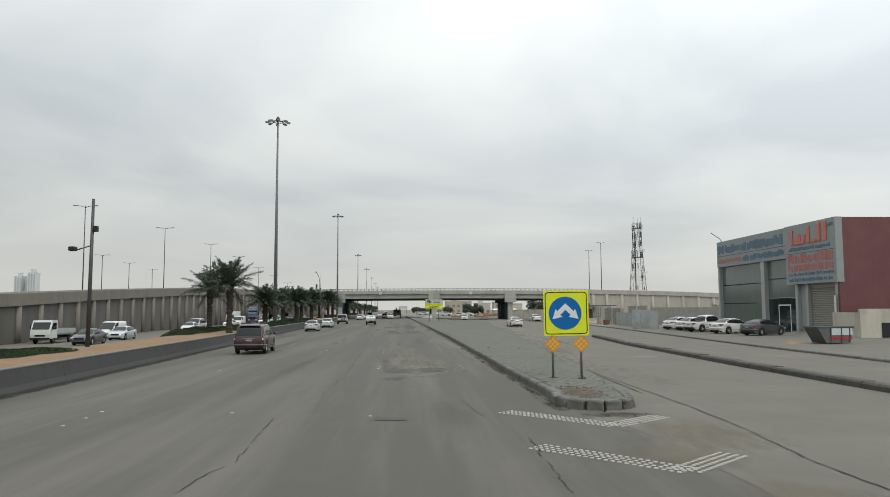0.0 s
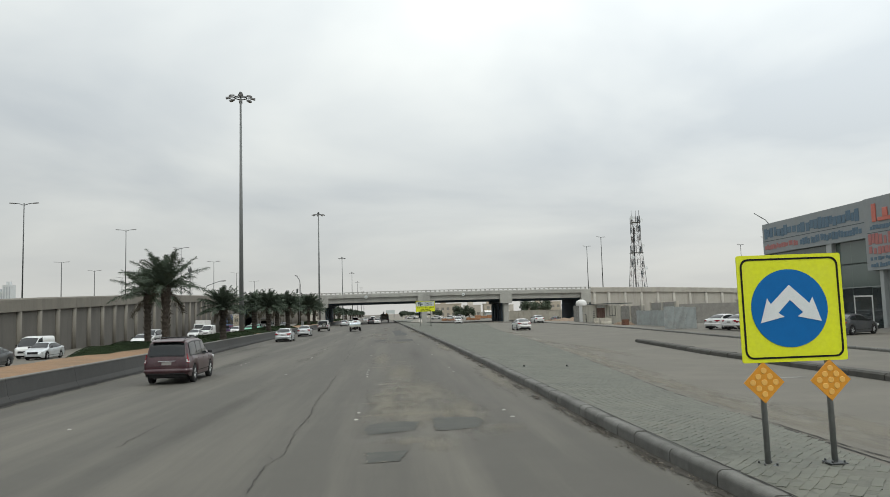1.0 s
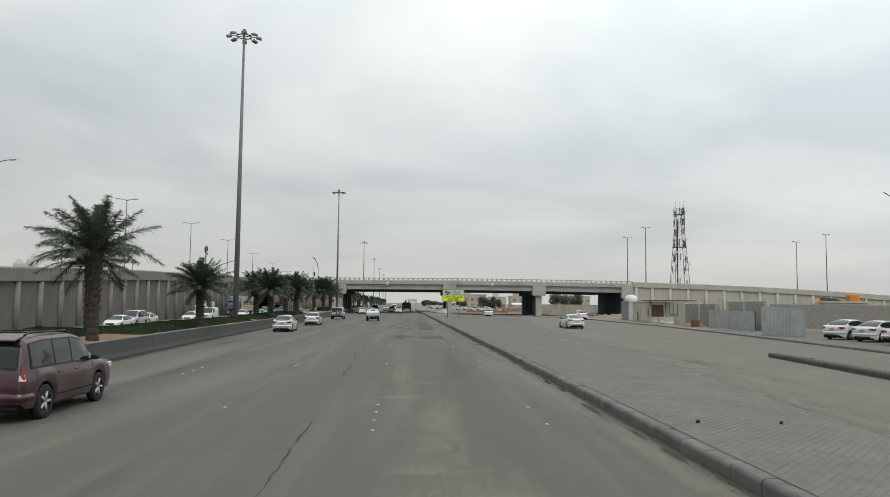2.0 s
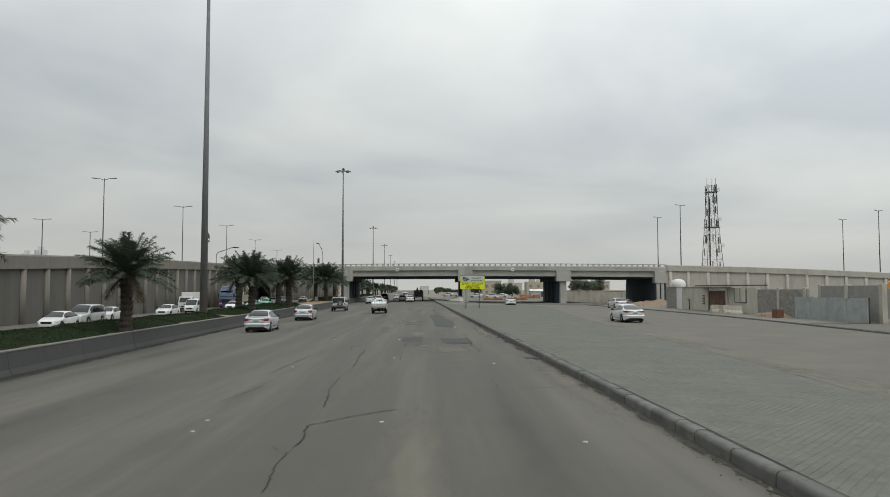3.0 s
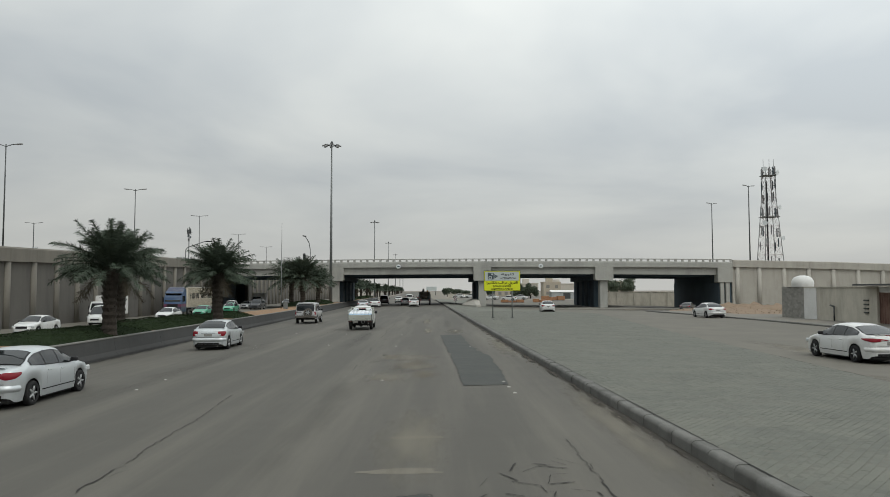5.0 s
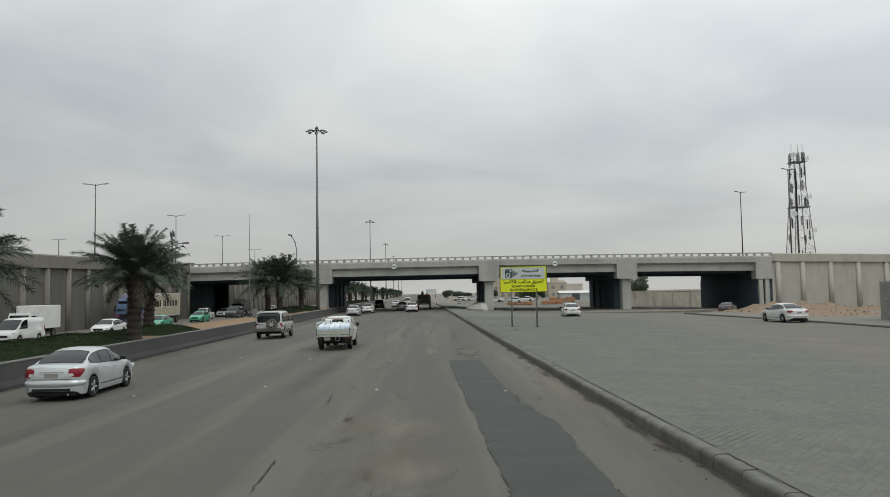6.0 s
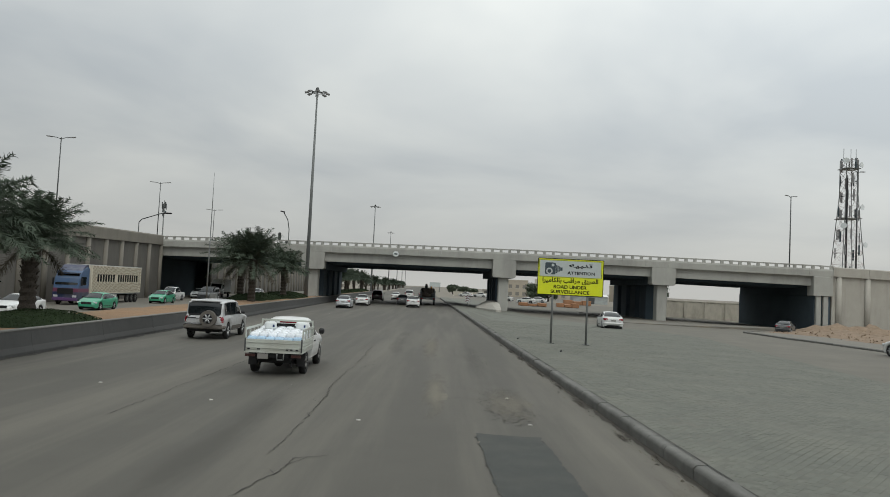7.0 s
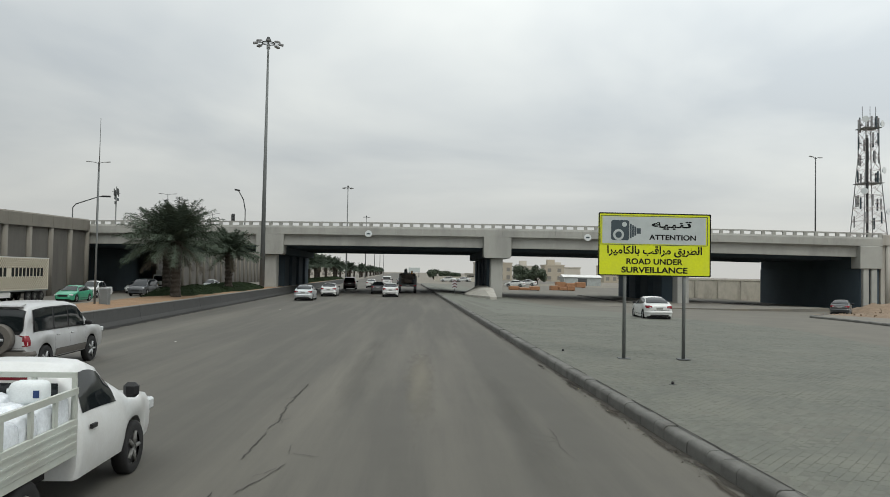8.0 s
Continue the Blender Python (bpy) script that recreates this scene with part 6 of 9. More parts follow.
# ---------- block walls, gate and sheds before the bridge wall ----------
def build_compound():
    X = 33.8
    zg = gz(X, 130) + 0.12

    def wallpiece(name, y0, y1, top, material, label, x=X, t=0.25, cat="wall"):
        w = thing(name, pose(0, 0, 0), label, cat)
        part("wall", bx(x, x + t, y0, y1, gz(x, y0) + 0.1 - 0.2, top, 0.01), material, w)
        return w

    w = wallpiece("block_wall", 148.6, 153.0, 3.05, M_BLOCK, "bare grey concrete block wall corner")
    rng = random.Random(5)
    blk = give(mesh_of(bx(-0.012, 0.0, -0.193, 0.193, -0.093, 0.093), "block"), M_BLOCK)
    for r in range(15):
        for c in range(11):
            y = 148.8 + 0.4 * c + (0.2 if r % 2 else 0.0)
            if y < 152.85:
                part("block", blk, None, w, at=pose(X - 0.001 - rng.random() * 0.004, y, 0.02 + zg + 0.2 * r))
    part("return_wall", bx(X + 0.26, X + 9, 152.75, 153.0, zg - 0.2, 3.05), M_BLOCK, w)
    w2 = wallpiece("plaster_wall", 137.6, 148.55, 2.95, M_PLASTER, "stained pale plaster wall with roof edge")
    part("white_panel", bx(X - 0.06, X - 0.002, 146.3, 148.5, zg, 3.02), M_WHITE_PAINT, w2)
    part("coping", bx(X - 0.1, X + 0.35, 137.6, 148.5, 2.955, 3.03), M_PLASTER, w2)
    part("standpipe", polytube(bmesh.new(), [(X - 0.25, 143.0, zg), (X - 0.25, 143.0, 1.35), (X - 0.25, 143.6, 1.45)], 0.07, 6), M_STEEL_DARK, w2)
    for i in range(4):
        part("bracket", bx(X - 0.10, X - 0.002, 138.3, 138.9, 0.9 + 0.32 * i, 1.02 + 0.32 * i), M_STEEL_DARK, w2)
    g = thing("metal_gate", pose(0, 0, 0), "rust-streaked brown sheet metal gate between concrete posts", "gate")
    for y in (137.3, 131.35):
        part("post", bx(X - 0.12, X + 0.3, y - 0.28, y + 0.28, zg - 0.2, 3.0, 0.02), M_PLASTER, g)
    for k, (a, b) in enumerate(((134.3, 137.0), (131.65, 134.26))):
        bm = bmesh.new()
        n = 18
        pts = [(X + 0.06 + (0.03 if i % 2 else 0.0), a + (b - a) * i / n) for i in range(n + 1)]
        prism(bm, pts + [(X + 0.12, b), (X + 0.12, a)], "z", zg + 0.06, 2.55)
        part("gate_leaf", bm, M_RUST, g)
    part("lintel_panel", bx(X + 0.05, X + 0.12, 131.65, 137.0, 2.57, 3.0), M_WHITE_PAINT, g)
    part("canopy", bx(X - 1.1, X + 3.5, 129.0, 138.6, 3.08, 3.2), M_STEEL_DARK, g, "thin dark canopy roof")
    w3 = wallpiece("plaster_wall", 124.0, 131.05, 2.85, M_PLASTER, "pale plastered wall with a boarded opening")
    op = part("boarded_window", bx(X - 0.05, X - 0.002, 126.3, 129.3, 1.35, 2.75), M_PLASTER, w3, "boarded opening in a dark frame")
    part("frame", bx(X - 0.07, X - 0.052, 126.22, 126.36, 1.3, 2.8), M_STEEL_DARK, op)
    part("frame", bx(X - 0.07, X - 0.052, 127.75, 127.87, 1.3, 2.8), M_STEEL_DARK, op)
    part("frame", bx(X - 0.07, X - 0.052, 129.24, 129.38, 1.3, 2.8), M_STEEL_DARK, op)
    part("frame", bx(X - 0.07, X - 0.052, 126.37, 129.23, 1.26, 1.34), M_STEEL_DARK, op)
    w4 = wallpiece("block_wall", 113.7, 123.95, 2.7, M_BLOCK, "unplastered grey concrete block wall with piers")
    for r in range(13):
        for c in range(26):
            y = 113.9 + 0.4 * c + (0.2 if r % 2 else 0.0)
            if y < 123.8:
                part("block", blk, None, w4, at=pose(X - 0.001 - rng.random() * 0.004, y, 0.02 + zg + 0.2 * r))
    for y in (114.0, 119.0, 123.7):
        part("pier", bx(X - 0.10, X + 0.3, y - 0.22, y + 0.22, zg - 0.2, 2.85, 0.015), M_PLASTER, w4)
    cr = thing("rubbish_bin", pose(31.6, 114.6, gz(31.6, 114.6) + 0.13, 0, 0, 15), "rusty orange open metal bin by the rubble", "bin")
    for x0, x1, y0, y1 in ((-0.35, 0.35, -0.35, -0.31), (-0.35, 0.35, 0.31, 0.35), (-0.35, -0.31, -0.309, 0.309), (0.31, 0.35, -0.309, 0.309)):
        part("side", bx(x0, x1, y0, y1, 0.0, 0.75), mat("rusty_orange", (0.15, 0.070, 0.045), 0.8, var=0.2, bump=0.2), cr)
    part("base", bx(-0.309, 0.309, -0.309, 0.309, 0.0, 0.04), M_RUST, cr)
    w5 = wallpiece("block_wall", 104.0, 113.4, 3.0, M_BLOCK, "rough grey block wall behind the sheet fence", X + 0.9)
    for y in (104.2, 108.9, 113.1):
        part("pier", bx(X + 0.80, X + 1.2, y - 0.22, y + 0.22, zg - 0.2, 3.1, 0.015), M_PLASTER, w5)
    f = thing("sheet_fence", pose(0, 0, 0), "grey corrugated metal sheet fence", "fence")
    for i in range(4):
        a, b = 103.6 + 2.8 * i, 103.6 + 2.8 * (i + 1) - 0.04
        bm = bmesh.new()
        n = 26
        pts = [(X - 0.58 + (0.06 if k % 2 else 0.0), a + (b - a) * k / n) for k in range(n + 1)]
        prism(bm, pts + [(X - 0.50, b), (X - 0.50, a)], "z", zg, 2.0 + 0.03 * (i % 2))
        part("sheet", bm, M_SHEET, f)
        part("post", bx(X - 0.48, X - 0.40, a - 0.06, a + 0.02, zg - 0.1, 2.05), M_STEEL_DARK, f)
    part("rail", bx(X - 0.49, X - 0.45, 103.6, 114.8, 1.2, 1.26), M_STEEL_DARK, f)
    # loose panels across the end of the yard, leaning a little
    f2 = thing("sheet_fence", pose(29.2, 93.4, zg, 0, 0, -38), "pale grey sheet panels closing a building site", "fence")
    for k in range(3):
        bm = bmesh.new()
        n = 18
        pts = [(0.02 + 1.12 * k + 1.08 * i / n, 0.04 * (k % 2) + (0.035 if i % 2 else 0.0)) for i in range(n + 1)]
        prism(bm, pts + [(pts[-1][0], 0.09), (pts[0][0], 0.09)], "z", 0.02, 2.35 - 0.06 * k)
        part("panel", bm, M_SHEET, f2)
    part("rail", bx(0.0, 3.4, 0.10, 0.14, 1.0, 1.06), M_STEEL_DARK, f2)
    for x in (0.05, 1.7, 3.3):
        part("post", bx(x - 0.03, x + 0.03, 0.145, 0.20, 0.0, 2.2), M_STEEL_DARK, f2)
    # gate hut at the back of the yard
    hut = thing("gate_hut", pose(58.0, 131.0, gz(58, 131) + 0.1, 0, 0, -8), "small pale hut with a dark doorway and flat roof", "hut")
    part("wall", box(box(box(box(bmesh.new(), -2.6, -0.3, -1.4, 1.4, 0, 3.0), 0.9, 2.6, -1.4, 1.4, 0, 3.0), -0.298, 0.898, -1.38, 1.4, 2.2, 3.0), -0.298, 0.898, 0.9, 1.4, 0, 2.198), M_PLASTER, hut)
    part("roof", bx(-2.8, 2.8, -1.6, 1.6, 3.002, 3.18), M_PLASTER, hut)
    part("door", bx(-0.28, 0.88, -0.6, -0.54, 0.02, 2.18), M_BLACK, hut)
    # back walls and roofs that close the compound
    part("return_wall", bx(X + 1.16, X + 26, 113.15, 113.4, zg - 0.2, 2.75), M_BLOCK, w4)
    t = thing("water_tank", pose(34.7, 150.6, 3.05), "round white water tank on the wall corner", "water tank")
    bm = bmesh.new()
    prof = [(0.95, 0.0), (1.0, 0.25), (0.98, 0.55), (0.8, 0.85), (0.5, 1.02), (0.18, 1.08)]
    rings = [[bm.verts.new((math.cos(2 * math.pi * i / 20) * r, math.sin(2 * math.pi * i / 20) * r, z)) for i in range(20)] for r, z in prof]
    for a, b in zip(rings, rings[1:]):
        for i in range(20):
            bm.faces.new((a[i], a[(i + 1) % 20], b[(i + 1) % 20], b[i]))
    bm.faces.new(rings[-1])
    part("tank", bm, M_WHITE_PAINT, t, smooth_faces=True)
    part("slab", bx(-1.05, 1.05, -1.2, 1.2, -0.02, 0.0), M_BLOCK, t)
    # concrete road blocks leaning by the gate
    prof = [(-0.3, 0.0), (-0.28, 0.15), (-0.12, 0.4), (-0.09, 0.85), (0.09, 0.85), (0.12, 0.4), (0.28, 0.15), (0.3, 0.0)]
    first = None
    for i in range(5):
        m = pose(32.5 + rng.uniform(-0.5, 0.3), 125.2 + 1.3 * i, gz(32.6, 128) + 0.13, 0, rng.uniform(-3, 3), rng.uniform(60, 120))
        if first is None:
            first = thing("concrete_road_block", m, "pale worn concrete road block by the wall", "road block", "road blocks")
            bm = bmesh.new()
            prism(bm, prof, "y", -0.55, 0.55)
            part("block", bm, M_PLASTER, first)
        else:
            copy_thing(first, m)


build_compound()


def heap(name, cx, cy, rx, ry, h, label, seed, material=None):
    """A heap of rubble: a noisy mound strewn with angular lumps."""
    rng = random.Random(seed)
    rows = []
    nx, ny = max(10, int(rx * 2.2)), max(10, int(ry * 3))
    for j in range(ny + 1):
        row = []
        for i in range(nx + 1):
            a, b = -1 + 2 * i / nx, -1 + 2 * j / ny
            x, y = cx + a * rx, cy + b * ry
            f = max(0.0, 1 - a * a) ** 0.6 * max(0.0, 1 - b * b)
            k = 0.6 + 0.5 * noise.noise(Vector((x * 0.5, y * 0.5, seed))) + 0.3 * noise.noise(Vector((x * 1.6, y * 1.6, seed)))
            row.append((x, y, gz(x, y) + 0.08 + h * f * max(0.1, k)))
        rows.append(row)
    ob = new(name, give(sheet(rows, name), material or M_RUBBLE, True))
    tagged(ob, label, "rubble heap", kind="stuff")
    bm = bmesh.new()
    for _ in range(int(rx * ry * 3.5)):
        a, b = rng.uniform(-0.95, 0.95), rng.uniform(-0.95, 0.95)
        x, y = cx + a * rx, cy + b * ry
        f = max(0.0, 1 - a * a) ** 0.6 * max(0.0, 1 - b * b)
        s = rng.uniform(0.05, 0.13)
        z = gz(x, y) + 0.1 + h * f * 0.62
        bmesh.ops.create_cube(bm, size=s, matrix=pose(x, y, z, rng.uniform(0, 90), rng.uniform(0, 90), rng.uniform(0, 90)) @ Matrix.Diagonal((1, rng.uniform(0.5, 1.2), rng.uniform(0.5, 1), 1)))
    part("lumps", bm, material or M_RUBBLE, ob)


heap("rubble_heap", 52.5, 203.5, 9.0, 5.0, 1.9, "long heap of orange earth and rubble before the wall", 2)
heap("rubble_heap", 67.0, 200.0, 10.0, 5.5, 1.7, "long heap of orange earth and rubble before the wall", 6)
heap("rubble_heap", 39.5, 185.0, 5.0, 10.0, 0.8, "low spread of orange earth on the dirt lot", 7)
heap("rubble_heap", 37.0, 168.0, 4.5, 8.0, 0.6, "low spread of orange earth on the dirt lot", 8)
heap("rubble_heap", 32.2, 117.2, 0.9, 3.2, 0.75, "small heap of orange bricks and earth by the wall", 9)


def build_nose_soil():
    """Bare soil in the nose of the island, with an uneven rim and pebbles."""
    rng = random.Random(11)
    soil = mat("brown_soil", (0.088, 0.070, 0.050), 0.95, var=0.25, scale=5, fine=45, bump=0.7, bump_dist=0.02, island=0.25, dirt=(0.125, 0.115, 0.095), dirt_amount=0.5, dirt_scale=2.5)
    bm = bmesh.new()
    n, rings = 40, []
    rim = [1.0 + 0.22 * noise.noise(Vector((math.cos(2 * math.pi * i / n) * 2.2, math.sin(2 * math.pi * i / n) * 2.2, 4.0))) for i in range(n)]
    for k in range(1, 9):
        f = k / 8
        ring = []
        for i in range(n):
            t = 2 * math.pi * i / n
            x, y = 6.45 + math.cos(t) * 0.66 * f * rim[i], 22.75 + math.sin(t) * 1.65 * f * rim[i]
            z = island_z(x, y) - 0.012 + 0.030 * (1 - f ** 3) + 0.020 * noise.noise(Vector((x * 4, y * 4, 1.0)))
            ring.append(bm.verts.new((x, y, z)))
        rings.append(ring)
    top = bm.verts.new((6.45, 22.75, island_z(6.45, 22.75) + 0.02))
    for i in range(n):
        bm.faces.new((top, rings[0][i], rings[0][(i + 1) % n]))
        for a, b in zip(rings, rings[1:]):
            bm.faces.new((a[i], b[i], b[(i + 1) % n], a[(i + 1) % n]))
    for _ in range(200):
        t, f = rng.uniform(0, 6.28), math.sqrt(rng.random())
        x, y = 6.45 + math.cos(t) * 0.66 * f, 22.75 + math.sin(t) * 1.65 * f
        s = rng.uniform(0.008, 0.03)
        bmesh.ops.create_icosphere(bm, subdivisions=1, radius=s, matrix=pose(x, y, island_z(x, y) + 0.012, rng.uniform(0, 90), 0, rng.uniform(0, 90)) @ Matrix.Diagonal((1, rng.uniform(0.6, 1), 0.6, 1)))
    tagged(part("soil_patch", bm, soil, smooth_faces=True), "bare brown soil with pebbles where paving is missing", "soil", kind="stuff")


build_nose_soil()
heap("rubble_heap", 28.6, 52.6, 0.9, 0.8, 0.32, "small heap of orange sand beside the skip", 15)


# ---------- distance, seen under and beside the bridge ----------
def build_distance():
    w = thing("block_wall", pose(0, 0, 0), "long pale block wall beyond the bridge", "wall")
    part("wall", bx(33.5, 66, 252.0, 252.3, -2.0, 2.25), M_PLASTER, w)
    part("coping", bx(33.4, 66, 251.9, 252.4, 2.255, 2.4), M_PLASTER, w)
    for i in range(9):
        part("pier", bx(33.6 + 3.9 * i, 34.1 + 3.9 * i, 251.85, 251.99, -2.0, 2.25), M_PLASTER, w)
    # render of the far buildings, lightened in colour for haze
    tan = mat("tan_render", (0.40, 0.355, 0.285), 0.9, var=0.06, scale=0.4, bump=0.05)
    cream = mat("cream_render", (0.47, 0.44, 0.385), 0.9, var=0.06, scale=0.4, bump=0.05)
    for x, y, wx, d, h, m in ((29, 430, 15, 12, 7.2, tan), (44, 440, 9, 12, 6.2, cream), (53, 425, 8, 10, 6.6, tan), (62, 450, 14, 12, 6.0, cream), (86, 440, 18, 14, 7.0, tan), (-62, 560, 20, 12, 9, cream)):
        b = thing("far_building", pose(x, y, gz(x, y) - 0.4), "low flat-roofed rendered building far down the road", "building", "far buildings")
        part("wall", bx(-wx / 2, wx / 2, 0, d, 0, h), m, b)
        part("parapet", bx(-wx / 2 - 0.15, wx / 2 + 0.15, -0.15, d + 0.15, h + 0.002, h + 0.5), m, b)
        part("stair_head", bx(-wx / 4, -wx / 4 + 3, d / 2, d / 2 + 3, h + 0.502, h + 2.6), m, b)
        n = int(wx / 3)
        for s in range(int(h / 3.2)):
            for i in range(n):
                xx = -wx / 2 + wx * (i + 0.5) / n
                wn = part("window", bx(xx - 0.75, xx + 0.75, -0.06, -0.003, 1.0 + 3.1 * s, 2.5 + 3.1 * s), M_WINDOW_FAR, b)
                part("sill", bx(xx - 0.85, xx + 0.85, -0.14, -0.061, 0.88 + 3.1 * s, 0.998 + 3.1 * s), cream, wn)
    # tower blocks far off beyond the wall, their colours paled to stand for haze
    haze = mat("hazed_tower_render", (0.52, 0.54, 0.54), 0.9, var=0.05, scale=0.1, bump=0)
    haze_window = mat("hazed_tower_glass", (0.36, 0.39, 0.40), 0.5, var=0.05, scale=0.2, bump=0)
    for x, y, h, wd in ((-467, 905, 45, 9), (-457.5, 910, 42, 8), (-449, 900, 49, 9)):
        b = thing("tower_block", pose(x, y, -1), "pale apartment tower block on the skyline", "building", "tower blocks")
        part("wall", bx(-wd / 2, wd / 2, 0, 12, 0, h), haze, b)
        part("roof_house", bx(-wd / 4, wd / 4, 3, 8, h + 0.01, h + 4), haze, b)
        for i in range(3):
            part("window_strip", bx(-wd / 2 + 1.2 + i * wd / 3, -wd / 2 + 2.6 + i * wd / 3, -0.15, -0.01, 3, h - 2), haze_window, b)
    # striped hazard marker at the far kerb
    x, y = 3.3, 221.0
    s = thing("hazard_marker", pose(x, y, island_z(x, y)), "red and white striped hazard marker in the island", "marker")
    part("post", tube(bmesh.new(), (0, 0, 0), (0, 0, 1.6), 0.035, n=8), M_STEEL, s)
    bd = part("board", bx(-0.3, 0.3, -0.06, -0.036, 0.62, 1.7), M_WHITE_SIGN, s)
    for i in range(3):
        for side in (-1, 1):
            stripe = bmesh.new()
            prism(stripe, [(0.0, 0.84 + 0.34 * i), (side * 0.29, 0.66 + 0.34 * i), (side * 0.29, 0.82 + 0.34 * i), (0.0, 1.0 + 0.34 * i)], "y", -0.066, -0.061)
            part("stripe", stripe, M_RED_CLAD, bd)
    # concrete apron at the foot of the middle pier
    apron = bmesh.new()
    for p in ((4.7, 224, -0.5), (4.3, 217, -0.5), (6.7, 209.6, -0.5), (7.4, 209.6, -0.5), (7.4, 224, -0.5), (4.7, 224, 0.18), (4.35, 217, 0.16), (6.7, 209.7, 0.16), (7.4, 209.7, 0.16), (6.4, 213.5, 0.85), (7.4, 213.5, 0.95), (6.3, 224, 1.1), (7.4, 224, 1.15)):
        apron.verts.new(p)
    bmesh.ops.convex_hull(apron, input=apron.verts[:])
    structure("pier_apron", apron, M_WALL_R, "sloping pale concrete apron at the pier foot", "apron")
    # kerbed island round the third pier
    bm = bmesh.new()
    prism(bm, [(11, 206.5), (13, 204.8), (22, 203.2), (31, 203.0), (40, 206.2), (44.5, 209.6), (43.5, 211.5), (36, 214), (36, 246), (24, 246), (24, 213), (12, 213)], "z", -1.6, -0.42)
    structure("pier_island", bm, M_PAVEMENT, "low kerbed dusty island round the bridge pier", "traffic island")
    # gantry board and slim posts down the road
    g = thing("gantry_sign", pose(K(520) + 3.0, 520, 0), "distant pale direction board on two posts", "gantry sign")
    part("board", bx(-3, 3, -0.1, 0.1, 2.6, 5.0), M_GREY_SIGN, g)
    for dx in (-2.5, 2.5):
        part("post", tube(bmesh.new(), (dx, 0.2, -0.5), (dx, 0.2, 4.8), 0.2, n=8), M_STEEL, g)
    # pale shed beyond the yard
    sd = thing("storage_shed", pose(43.0, 331, gz(43, 331) - 0.3), "long pale metal storage shed with a low roof", "shed")
    part("wall", bx(-5, 5, -3, 3, 0, 2.4), M_SHEET, sd)
    part("roof", prism(bmesh.new(), [(-3.3, 2.405), (0, 3.1), (3.3, 2.405)], "x", -5.3, 5.3), M_WHITE_PAINT, sd)
    part("door", bx(-1.2, 1.2, -3.04, -3.002, 0, 2.1), M_STEEL_DARK, sd)
    # low wall and kiosks where the service road begins again
    lw = thing("low_wall", pose(9.5, 362.0, gz(9.5, 362) - 0.1, 0, 0, 4), "low pale rendered wall far beside the road", "wall")
    part("wall", bx(-6, 9, 0, 0.3, 0, 1.5), M_PLASTER, lw)
    part("coping", bx(-6.1, 9.1, -0.06, 0.36, 1.502, 1.6), M_PLASTER, lw)
    ks = thing("kiosk", pose(15.5, 371.0, gz(15.5, 371) - 0.1, 0, 0, -6), "small pale kiosk with a dark hatch far down the road", "kiosk")
    part("wall", bx(-1.8, 1.8, 0, 2.6, 0, 2.6, 0.03), cream, ks)
    part("roof", bx(-2.1, 2.1, -0.4, 2.9, 2.602, 2.75), M_PLASTER, ks)
    part("hatch", bx(-1.1, 1.1, -0.05, -0.003, 1.0, 2.0), M_BLACK, ks)
    # timber yard: orange stacks
    orange = mat("orange_paint", (0.30, 0.15, 0.075), 0.6, var=0.12, scale=1, bump=0.05)
    for i, (x, y, l, h) in enumerate(((19.0, 270, 6, 0.9), (27.5, 276, 5, 1.1), (34, 300, 7, 1.4))):
        s = thing("material_stack", pose(x, y, gz(x, y) - 0.1), "stack of orange building material on timber bearers", "material stack", "material stacks")
        for k in range(3):
            part("crate", bx(-l / 2 + k * l / 3, -l / 2 + (k + 1) * l / 3 - 0.15, -1, 1, 0.2, h - 0.25 * (k % 2), 0.06), orange, s)
        for k in range(3):
            part("bearer", bx(-l / 2 + 0.4 + k * (l - 1) / 2, -l / 2 + 0.6 + k * (l - 1) / 2, -1.05, 1.05, 0, 0.198), M_TRUNK, s)


build_distance()


def build_excavator():
    e = thing("excavator", pose(80.4, 163.5, gz(80.4, 163.5), 0, 0, 172) @ Matrix.Diagonal((1.3, 1.3, 1.35, 1)), "orange excavator with folded boom behind the fence", "excavator")
    org = mat("machine_orange", (0.50, 0.20, 0.035), 0.5, var=0.1, bump=0.03)
    for y in (-1.1, 1.1):
        part("track", bx(-1.9, 1.9, y - 0.3, y + 0.3, 0, 0.85, 0.2), M_BLACK, e)
    part("body", bx(-1.7, 1.7, -1.2, 1.2, 0.95, 2.2, 0.12), org, e)
    cab = part("cab", bx(0.2, 1.6, -1.25, -0.1, 2.21, 3.6, 0.1), org, e)
    part("window", bx(0.35, 1.45, -1.27, -1.252, 2.4, 3.4), M_DARK_GLASS, cab)
    bm = bmesh.new()
    prism(bm, [(1.4, 1.8), (3.4, 3.0), (5.6, 3.2), (5.6, 2.8), (3.5, 2.5), (1.9, 1.5)], "y", -0.25, 0.25)
    part("boom", bm, M_STEEL_DARK, e)
    bm = bmesh.new()
    prism(bm, [(5.4, 3.3), (6.4, 2.2), (6.6, 1.0), (6.2, 1.0), (5.9, 2.1), (5.1, 2.8)], "y", -0.2, 0.2)
    part("stick", bm, org, e)
    bm = bmesh.new()
    prism(bm, [(6.1, 1.1), (6.7, 1.0), (6.6, 0.3), (5.8, 0.1), (5.7, 0.6)], "y", -0.5, 0.5)
    part("bucket", bm, M_STEEL_DARK, e)


build_excavator()


